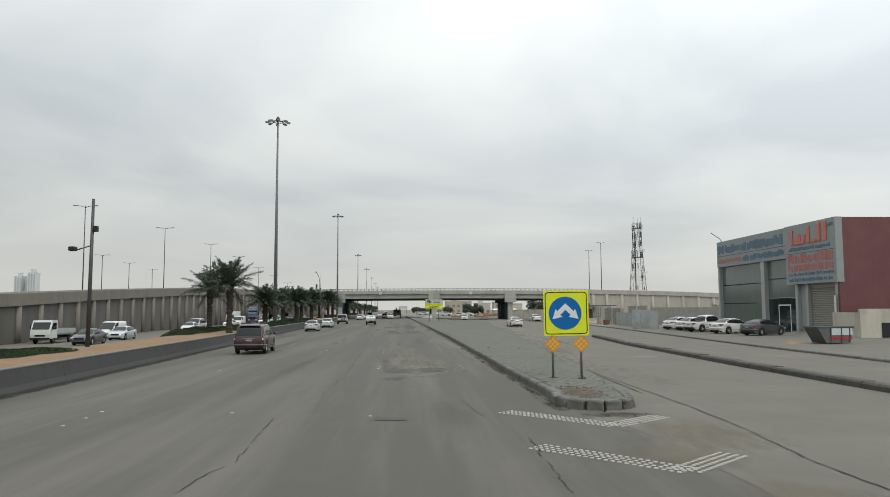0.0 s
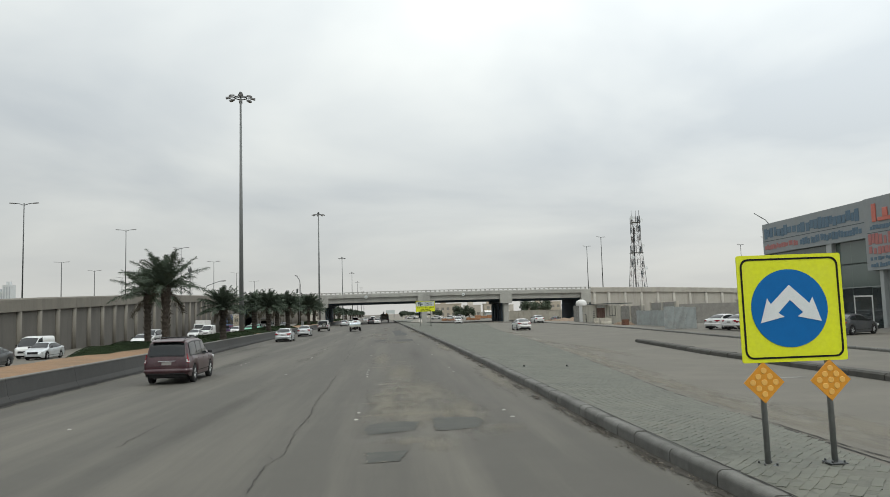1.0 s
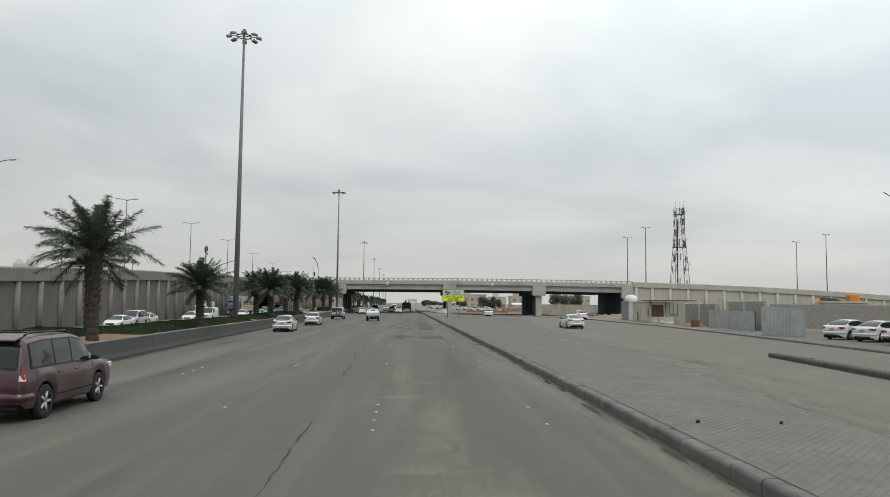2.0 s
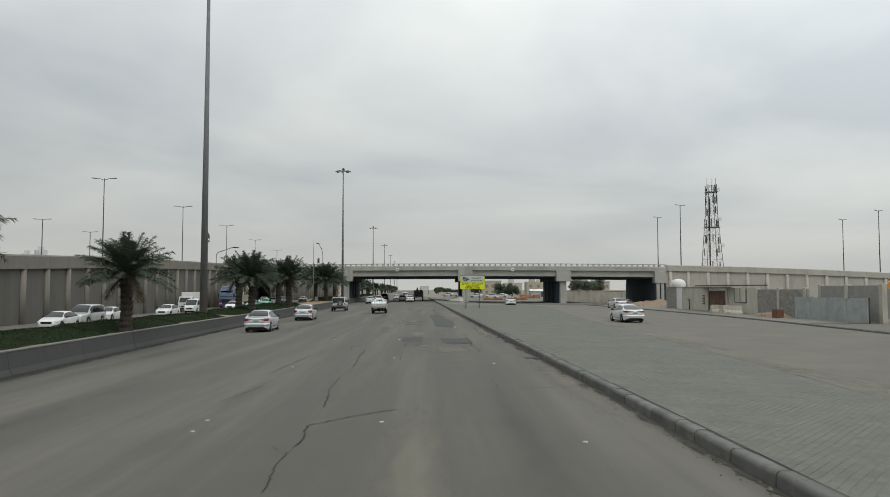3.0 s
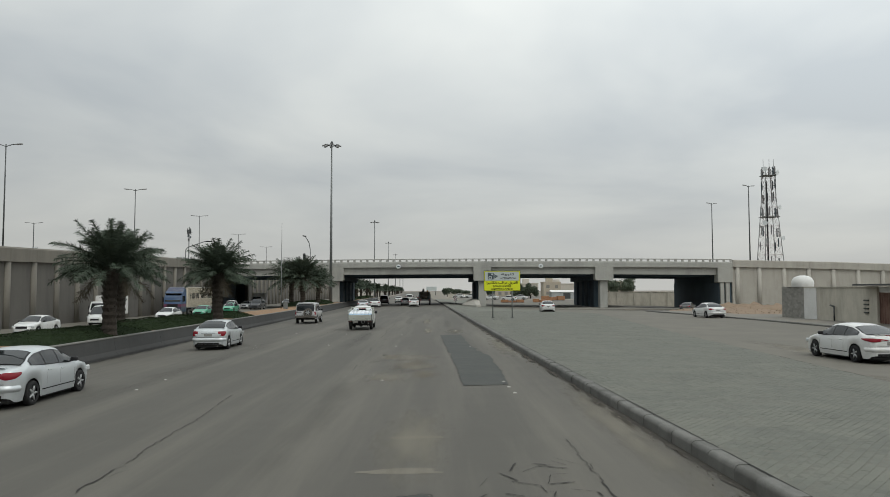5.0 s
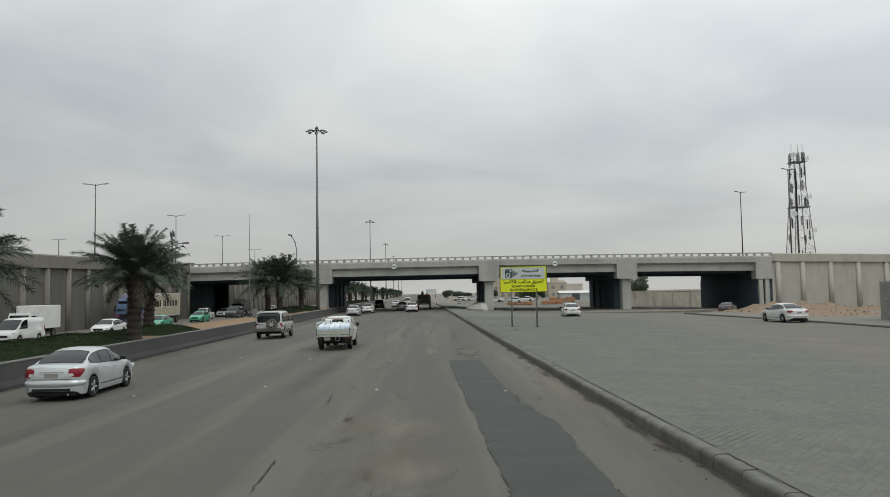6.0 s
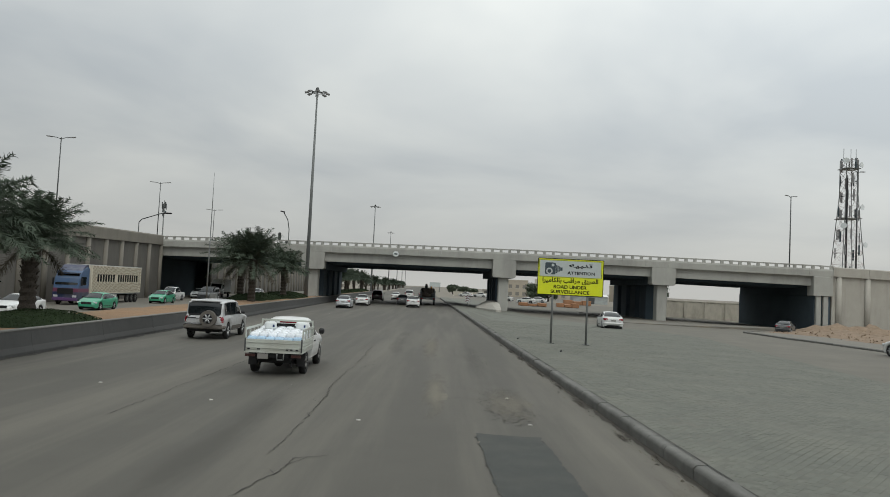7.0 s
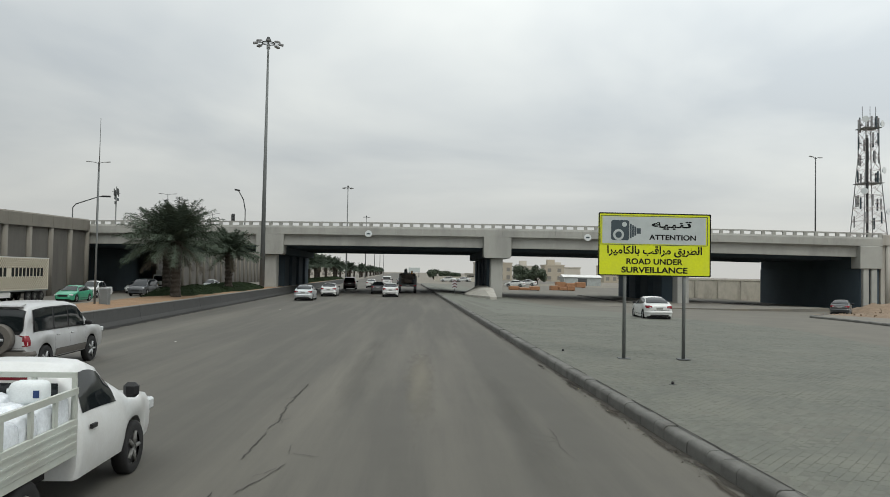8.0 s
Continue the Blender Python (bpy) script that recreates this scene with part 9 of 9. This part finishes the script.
def light_truck(m, label, box_body, cab_color=None):
    cab_color = cab_color or P_WHITE
    t = thing("light_truck", m, label, "truck", "trucks")
    bm = bmesh.new()
    prism(bm, [(1.2, 0.55), (1.2, 2.25), (1.3, 2.32), (2.25, 2.3), (2.75, 1.35), (2.82, 0.95), (2.82, 0.5)], "x", -0.95, 0.95)
    cab = part("cab", bm, cab_color, t)
    bm = bmesh.new()
    a, b = (2.335, 2.12), (2.715, 1.42)
    vs = [bm.verts.new(p) for p in ((-0.82, a[0] + 0.02, a[1]), (0.82, a[0] + 0.02, a[1]), (0.82, b[0] + 0.03, b[1]), (-0.82, b[0] + 0.03, b[1]))]
    bm.faces.new(vs)
    part("windscreen", bm, M_CARGLASS, cab)
    for s in (-1, 1):
        part("side_window", prism(bmesh.new(), [(1.4, 1.4), (1.4, 2.05), (2.2, 2.05), (2.55, 1.4)], "x", s * 0.951, s * 0.957), M_CARGLASS, cab)
        part("headlight", bx(s * 0.72 - 0.16, s * 0.72 + 0.16, 2.80, 2.84, 0.72, 0.9), M_HEAD, cab)
        part("mirror", bx(s * 1.08 - 0.07, s * 1.08 + 0.07, 2.45, 2.5, 1.45, 1.85, 0.02), M_BLACK, cab)
    part("bumper", bx(-0.95, 0.95, 2.825, 2.92, 0.42, 0.62, 0.02), M_BLACK, cab)
    part("grille", bx(-0.5, 0.5, 2.822, 2.835, 0.72, 0.9), M_BLACK, cab)
    part("chassis", bx(-0.4, 0.4, -2.9, 2.4, 0.5, 0.75), M_UNDER, t)
    for a in (-1.9, 1.9):
        for s in (-1, 1):
            add_wheel(t, s * 0.82, a, 0.40, "w_truck", True)
    if box_body:
        bd = part("box_body", bx(-1.0, 1.0, -3.0, 1.1, 0.85, 2.95, 0.03), M_WHITE_PAINT, t, "white box body")
        part("rear_frame", bx(-0.98, 0.98, -3.03, -3.003, 0.9, 0.98), M_STEEL_DARK, bd)
    else:
        fl = part("flat_bed", bx(-1.0, 1.0, -3.0, 1.1, 0.85, 0.98), M_STEEL, t)
        for s in (-1, 1):
            part("drop_side", bx(s * 0.98 - 0.02, s * 0.98 + 0.02, -2.98, 1.08, 0.982, 1.45), M_SHEET, fl)
        part("tail_board", bx(-0.95, 0.95, -3.0, -2.96, 0.982, 1.45), M_SHEET, fl)
        part("head_board", bx(-0.95, 0.95, 1.05, 1.09, 0.982, 1.75), M_SHEET, fl)
    return t


def semi_truck(m):
    """Tractor and curtain-sided trailer; the front points to +y."""
    t = thing("articulated_lorry", m, "blue tractor unit with a cream patterned curtain-side trailer", "lorry")
    bm = bmesh.new()
    prism(bm, [(8.9, 0.6), (8.9, 3.55), (9.3, 3.75), (10.4, 3.3), (10.9, 2.6), (11.15, 1.6), (11.2, 0.45)], "x", -1.2, 1.2)
    navy = paint("lorry_navy", (0.018, 0.028, 0.075))
    cab = part("cab", bm, P_BLUE, t)
    bm = bmesh.new()
    bm.faces.new([bm.verts.new(p) for p in ((-1.08, 10.66, 3.02), (1.08, 10.66, 3.02), (1.08, 11.10, 1.95), (-1.08, 11.10, 1.95))])
    part("windscreen", bm, M_CARGLASS, cab)
    part("wind_deflector", prism(bmesh.new(), [(8.95, 3.56), (8.95, 3.98), (9.5, 3.92), (10.3, 3.36), (9.3, 3.76)], "x", -1.1, 1.1), navy, cab)
    part("lower_cab", prism(bmesh.new(), [(8.88, 0.55), (8.88, 1.24), (11.185, 1.24), (11.225, 0.44)], "x", -1.215, 1.215), navy, cab, "dark navy lower cab")
    part("cab_stripe", prism(bmesh.new(), [(8.89, 1.25), (8.89, 1.62), (11.165, 1.62), (11.185, 1.25)], "x", -1.212, 1.212), mat("cab_magenta", (0.15, 0.045, 0.085), 0.4, bump=0), cab)
    part("sun_visor", bx(-1.1, 1.1, 10.62, 10.95, 3.06, 3.14), M_BLACK, cab)
    for s in (-1, 1):
        part("side_window", bx(s * 1.205 - 0.004, s * 1.205 + 0.004, 9.5, 10.6, 1.95, 2.75), M_CARGLASS, cab)
        part("headlight", bx(s * 0.9 - 0.2, s * 0.9 + 0.2, 11.19, 11.23, 0.75, 0.95), M_HEAD, cab)
        part("mirror", bx(s * 1.38 - 0.1, s * 1.38 + 0.1, 10.8, 10.87, 1.9, 2.6, 0.03), M_BLACK, cab)
    part("grille", bx(-0.75, 0.75, 11.18, 11.24, 1.05, 1.6), M_BLACK, cab)
    part("bumper", bx(-1.2, 1.2, 11.21, 11.3, 0.4, 0.7, 0.03), mat("bumper_purple", (0.10, 0.05, 0.14), 0.4, bump=0), cab)
    curtain = mat("cream_curtain", (0.60, 0.55, 0.44), 0.6, var=0.08, scale=1.2, bump=0.15, bump_dist=0.02)
    tr = part("trailer", bx(-1.24, 1.24, -4.6, 8.5, 1.12, 3.95, 0.02), curtain, t, "cream curtain-side trailer")
    part("roof_rail", bx(-1.26, 1.26, -4.62, 8.52, 3.951, 4.03), M_WHITE_PAINT, tr)
    part("side_rail", bx(-1.26, 1.26, -4.62, 8.52, 1.0, 1.118), M_STEEL, tr)
    lattice = bmesh.new()
    x = 1.247
    for j in range(15):
        for i in range(38):
            y0, z0 = -4.32 + i * 0.335 + (0.1675 if j % 2 else 0), 1.30 + j * 0.18
            if 6 <= j <= 9 and -3.3 < y0 < 7.4:
                continue
            for side in (-1, 1):
                lattice.faces.new([lattice.verts.new((side * x, y0 + dy, z0 + dz)) for dy, dz in ((-0.125, 0), (0, -0.135), (0.125, 0), (0, 0.135))])
    lt = part("curtain_pattern", lattice, mat("curtain_brown", (0.27, 0.23, 0.17), 0.6, bump=0), tr)
    lt["kind"] = "stuff"
    # company name, drawn as plain bars
    for side in (-1, 1):
        y = 7.2
        for k in range(17):
            if k != 7:
                part("name_bar", bx(side * 1.252 - 0.004, side * 1.252 + 0.004, y - 0.44, y, 2.32, 3.08), M_INK, tr)
            y -= 0.64
    part("chassis", bx(-0.45, 0.45, -4.4, 10.8, 0.75, 0.99), M_UNDER, t)
    for a in (-3.6, -2.4, -1.2, 7.6, 10.2):
        for s in (-1, 1):
            add_wheel(t, s * 1.05, a, 0.5, "w_semi", True)
    part("pallet_box", bx(-1.2, 1.2, 2.0, 4.0, 0.5, 0.98, 0.03), M_WHITE_PAINT, t)
    part("fuel_tank", tube(bmesh.new(), (1.0, 8.1, 0.72), (1.0, 9.3, 0.72), 0.3, n=12), M_STEEL, t)
    return t


def tow_truck(m):
    t = thing("crane_truck", m, "dark crane truck seen from behind under the bridge", "truck")
    rust = mat("oily_brown_steel", (0.075, 0.062, 0.050), 0.75, var=0.25, scale=2.5, fine=20, bump=0.2)
    part("cab", bx(-1.12, 1.12, 1.7, 3.6, 0.9, 2.55, 0.18), rust, t)
    part("rear_frame", bx(-1.15, 1.15, -3.2, 1.4, 0.85, 1.2, 0.05), M_STEEL_DARK, t)
    part("tool_box", bx(-1.1, -0.15, -2.3, -0.9, 1.21, 1.9, 0.06), rust, t)
    part("tool_box", bx(0.2, 1.1, -1.9, -0.6, 1.21, 1.75, 0.06), M_STEEL_DARK, t)
    part("crane_body", bx(-0.75, 0.8, -0.5, 1.2, 1.21, 2.45, 0.15), rust, t)
    part("boom", polytube(bmesh.new(), [(-0.2, 0.8, 2.5), (-0.25, -0.6, 3.0), (-0.3, -2.6, 2.6)], 0.2, 8), M_STEEL_DARK, t)
    part("winch", tube(bmesh.new(), (-0.5, -2.6, 1.5), (0.5, -2.6, 1.5), 0.28, n=14), rust, t)
    part("beacon", tube(bmesh.new(), (0.55, 0.3, 2.45), (0.55, 0.3, 2.85), 0.12, n=10), M_ORANGE, t)
    for s in (-1, 1):
        part("outrigger", bx(s * 1.0 - 0.15, s * 1.0 + 0.15, -3.0, -2.7, 0.5, 2.2, 0.03), M_STEEL_DARK, t)
        part("tail_light", bx(s * 0.9 - 0.15, s * 0.9 + 0.15, -3.24, -3.203, 0.9, 1.05), M_TAIL, t)
        for a in (-2.2, -1.0, 2.6):
            add_wheel(t, s * 1.0, a, 0.5, "w_semi", True)
    part("number_plate", bx(-0.25, 0.25, -3.22, -3.202, 0.9, 1.02), M_PLATE, t)
    return t


# own carriageway
make_car(dict(SUV, clear=0.32), P_MAROON, road_pose(x=-8.7, y=51.5), "dark maroon estate SUV with roof rails on the road", group="traffic", rails=True, lamp=[(0.86, 0.92, 1.28), (0.93, 0.90, 1.30), (1.0, 0.92, 1.28)])
make_car(SEDAN, P_SILVER, road_pose(x=-11.6, y=101.8), "silver saloon car with a boot lip and wide red tail lights", group="traffic", lip=True, lamp=[(0.30, 0.875, 0.905), (0.46, 0.82, 0.935), (0.66, 0.765, 0.96), (0.90, 0.80, 0.955), (1.12, 0.90, 0.945)])
make_car(dict(SEDAN, L=4.45, axles=(-1.27, 1.33), deck=[(-2.225, 0.70), (-2.20, 0.94), (-2.10, 1.03), (-1.55, 1.08), (-0.8, 1.00), (0.7, 0.94), (1.15, 0.97), (1.80, 0.83), (2.10, 0.70), (2.225, 0.52)], width=[(-2.225, 0.62), (-2.14, 0.78), (-1.95, 0.83), (-1.3, 0.86), (1.3, 0.86), (1.85, 0.80), (2.1, 0.70), (2.225, 0.52)], W=0.86), P_SILVER, road_pose(x=-11.7, y=120.6), "silver saloon car with red corner lights on the road", group="traffic", lamp=[(0.50, 0.82, 0.95), (0.62, 0.73, 0.975), (0.82, 0.72, 0.97), (1.02, 0.87, 0.955)])
make_car(SEDAN, P_SILVER, road_pose(x=-12.1, y=201.0), "silver saloon car driving ahead on the road", group="traffic")
make_car(SEDAN, P_WHITE, road_pose(x=-4.3, y=211.5), "white saloon car passing under the bridge", group="traffic")
make_car(SEDAN, P_WHITE, road_pose(x=-11.2, y=213.0), "white saloon car under the bridge edge", group="traffic")
make_car(SEDAN, P_DARK, road_pose(x=-6.3, y=223.0), "dark saloon car under the bridge", group="traffic")
make_car(SUV, P_MAROON, road_pose(x=-11.9, y=245.0), "dark maroon SUV beyond the bridge", group="traffic")
make_car(SEDAN, P_WHITE, road_pose(x=-9.4, y=257.0), "white saloon car beyond the bridge", group="traffic")
make_car(SUV, P_WHITE, road_pose(x=-7.6, y=276.0), "white SUV far down the road", group="traffic")
make_car(SEDAN, P_DARK, road_pose(x=-5.2, y=292.0), "dark saloon car far down the road", group="traffic")
tow_truck(road_pose(x=-2.7, y=227.0))
stake_truck(road_pose(x=-5.75, y=137.5))
make_car(dict(SUV, clear=0.42, wr=0.83, roof=[(-2.50, 1.15), (-2.44, 1.60), (-2.33, 1.84), (-1.5, 1.90), (0.0, 1.90), (0.45, 1.83), (0.9, 1.55), (1.35, 1.14)], rear_win=(-2.492, -2.375)), P_BEIGE, road_pose(x=-12.1, y=150.6), "dusty silver off-road SUV with a rear spare wheel", group="traffic", spare=True, cladding=M_SPARE, lamp=[(0.80, 0.84, 1.10), (0.90, 0.83, 1.12), (1.03, 0.85, 1.10)])

# side road and forecourt
make_car(dict(SEDAN, roof=[(-1.95, 1.04), (-1.35, 1.25), (-0.95, 1.37), (-0.45, 1.43), (0.05, 1.43), (0.42, 1.37), (0.85, 1.17), (1.25, 0.96)], deck=[(-2.33, 0.72), (-2.30, 0.96), (-2.20, 1.03), (-1.55, 1.04), (-0.8, 0.97), (0.7, 0.91), (1.15, 0.95), (1.85, 0.81), (2.18, 0.68), (2.32, 0.50)], rear_win=(-1.86, -1.02), side=[(-1.50, -0.72), (-0.66, 0.05), (0.11, 0.88)]), P_WHITE, road_pose(x=16.75, y=110.2, yaw=1), "white saloon car with dark windows and slim tail lights", group="traffic", lip=True, lamp=[(0.14, 0.885, 0.91), (0.40, 0.85, 0.94), (0.70, 0.815, 0.965), (1.0, 0.86, 0.955), (1.24, 0.915, 0.94)])
make_car(SEDAN, P_WHITE, road_pose(x=14.2, y=177.0, yaw=-6), "white saloon car driving off over the open junction", group="traffic")
make_car(SEDAN, P_WHITE, road_pose(x=27.3, y=155.2, yaw=2), "white saloon car parked by the pavement kerb", group="parked cars")
make_car(SEDAN, P_DARK, road_pose(x=40.6, y=200.5, yaw=-35), "dark saloon car turning in under the bridge", group="traffic")


def forecourt(spec, color, x, y, label, yaw=-90, name="car", cat="car"):
    make_car(spec, color, pose(x, y, gz(x, y) + 0.115, 0, 0, yaw), label, cat, "parked cars", name)


forecourt(SEDAN, P_DARK, 33.9, 68.4, "dark grey saloon parked before the shop", -62)
forecourt(SEDAN, P_WHITE, 33.3, 73.7, "white saloon parked before the shop", -66)
forecourt(PICKUP2, P_WHITE, 33.2, 79.6, "white double-cab pickup parked before the shop", -68, "pickup_truck", "pickup truck")
forecourt(SEDAN, P_WHITE, 33.6, 84.2, "white saloon parked in the row", -64)
forecourt(SEDAN, P_WHITE, 33.3, 87.6, "white saloon parked in the row", -62)
forecourt(PICKUP2, P_WHITE, 48.6, 128.3, "white pickup parked in the yard behind the walls", -76, "pickup_truck", "pickup truck")

# road under the retaining wall, facing the other way
for spec, color, u, y, label in ((SEDAN, P_DARK, -33.4, 72.5, "dark saloon car on the road by the wall"),
                                 (VAN, P_WHITE, -37.2, 88.5, "white van on the road by the wall"),
                                 (SEDAN, P_SILVER, -34.6, 84.5, "silver saloon car on the road by the wall"),
                                 (SEDAN, P_WHITE, -34.2, 110.5, "white saloon car on the road by the wall"),
                                 (SUV, P_BEIGE, -35.4, 118.0, "pale beige SUV on the road by the wall"),
                                 (SEDAN, P_WHITE, -37.6, 129.0, "white saloon car on the road by the wall"),
                                 (SEDAN, P_WHITE, -34.8, 139.5, "white saloon car on the road by the wall"),
                                 (VAN, P_WHITE, -36.4, 156.0, "white van on the road by the wall"),
                                 (SEDAN, P_WHITE, -33.0, 165.0, "white saloon car on the road by the wall"),
                                 (SEDAN, P_GREEN, -32.4, 176.5, "green taxi car on the road by the wall"),
                                 (SEDAN, P_GREEN, -34.2, 197.5, "green taxi car on the road by the wall"),
                                 (PICKUP2, P_WHITE, -36.8, 208.5, "white pickup on the road by the wall"),
                                 (SUV, P_DARK, -33.6, 214.0, "dark grey SUV on the road by the wall"),
                                 (SEDAN, P_SILVER, -37.8, 224.0, "silver saloon car under the bridge end"),
                                 (SEDAN, P_WHITE, -34.0, 246.0, "white saloon car beyond the bridge end")):
    make_car(spec, color, road_pose(u=u, y=y, yaw=180), label, "car", "oncoming traffic", "pickup_truck" if spec is PICKUP2 else "van" if spec is VAN else "car")
light_truck(road_pose(u=-39.6, y=79.0, yaw=180), "white light truck with an open flat bed", False)
light_truck(road_pose(u=-39.4, y=164.0, yaw=180), "white light box truck on the road by the wall", True)
light_truck(road_pose(u=-38.0, y=236.0, yaw=180), "white light box truck under the bridge end", True)
semi_truck(road_pose(u=-38.9, y=195.2, yaw=180))
for x, y in ((16.0, 306.0), (20.5, 296.0), (25.0, 308.0), (7.2, 346.0), (12.0, 351.0)):
    make_car(SEDAN, P_WHITE, pose(x, y, gz(x, y) + 0.02, 0, 0, 70), "white saloon car parked beyond the bridge", "car", "parked cars")


# ---------- paving blocks of the island ----------
def build_pavers():
    rng = random.Random(99)
    A, B, GA, GB = 0.28, 0.14, 0.006, 0.008
    c, s = math.cos(radians(50)), math.sin(radians(50))
    x, y, e = (A - GA) / 2, (B - GB) / 2, 0.004
    vs = [(-x, -y, -0.03), (x, -y, -0.03), (x, y, -0.03), (-x, y, -0.03), (-x, -y, -e), (x, -y, -e), (x, y, -e), (-x, y, -e), (-x + e, -y + e, 0), (x - e, -y + e, 0), (x - e, y - e, 0), (-x + e, y - e, 0)]
    fs = [(8, 9, 10, 11)] + [(i, (i + 1) % 4, 4 + (i + 1) % 4, 4 + i) for i in range(4)] + [(4 + i, 4 + (i + 1) % 4, 8 + (i + 1) % 4, 8 + i) for i in range(4)]
    me = bpy.data.meshes.new("paver")
    me.from_pydata(vs, [], fs)
    give(me, M_PAVER)
    top, low = [(4, 5, 6, 7)] + [(i, (i + 1) % 4, 4 + (i + 1) % 4, 4 + i) for i in range(4)], fs
    near, verts, faces = 0, [], []
    # rows of blocks laid at 50 degrees to the kerb
    jj, ii = np.meshgrid(np.arange(-260, 1130), np.arange(-60, 560), indexing="ij")
    p, q = (ii + 0.5 * (jj % 2)) * A, jj * B
    gx, gy = 8.0 + p * c - q * s, 22.0 + p * s + q * c
    keep = (gy > 20.4) & (gy < 176) & (gx > 1) & (gx < 19.2)
    for px, py in zip(gx[keep].tolist(), gy[keep].tolist()):
        if px < island_left(py) + 0.31 or px > island_right(py) - 0.08:
            continue
        wob = Vector((px * 0.35, py * 0.35, 7.0))
        px, py = px + 0.08 * noise.noise(wob) + rng.uniform(-0.004, 0.004), py + 0.08 * noise.noise(wob + Vector((31, 7, 0))) + rng.uniform(-0.004, 0.004)
        if ((px - 6.45) / 0.60) ** 2 + ((py - 22.75) / 1.5) ** 2 < 1 + 0.3 * noise.noise(Vector((px * 2, py * 2, 2))) or rng.random() < 0.002:
            continue
        z = island_z(px, py) + settle(px, py)
        loose = 0.8 + 2.6 * (1 - smooth(25, 34, py))
        z += rng.uniform(-0.004, 0.004) * loose
        yaw = 50 + rng.uniform(-1.5, 1.5) * loose
        if 24.2 < py < 31.5 and near < 300:
            part("paver", me, None, island_ob, at=pose(px, py, z, rng.uniform(-0.9, 0.9), rng.uniform(-0.9, 0.9), yaw))
            near += 1
            continue
        cy, sy = math.cos(radians(yaw)), math.sin(radians(yaw))
        tx, ty = rng.uniform(-0.010, 0.010) * loose, rng.uniform(-0.012, 0.012) * loose
        k = len(verts)
        use, fl = (vs, low) if py < 40 else (vs[4:], top)
        for vx, vy, vz in use:
            verts.append((px + vx * cy - vy * sy, py + vx * sy + vy * cy, z + vz + vx * tx + vy * ty))
        for f in fl:
            faces.append((k + f[0], k + f[1], k + f[2], k + f[3]))
    rest = bpy.data.meshes.new("paver_field")
    rest.from_pydata(verts, [], faces)
    rest.update()
    ob = part("paver_field", give(rest, M_PAVER), None, island_ob)
    ob["kind"] = "stuff"


build_pavers()
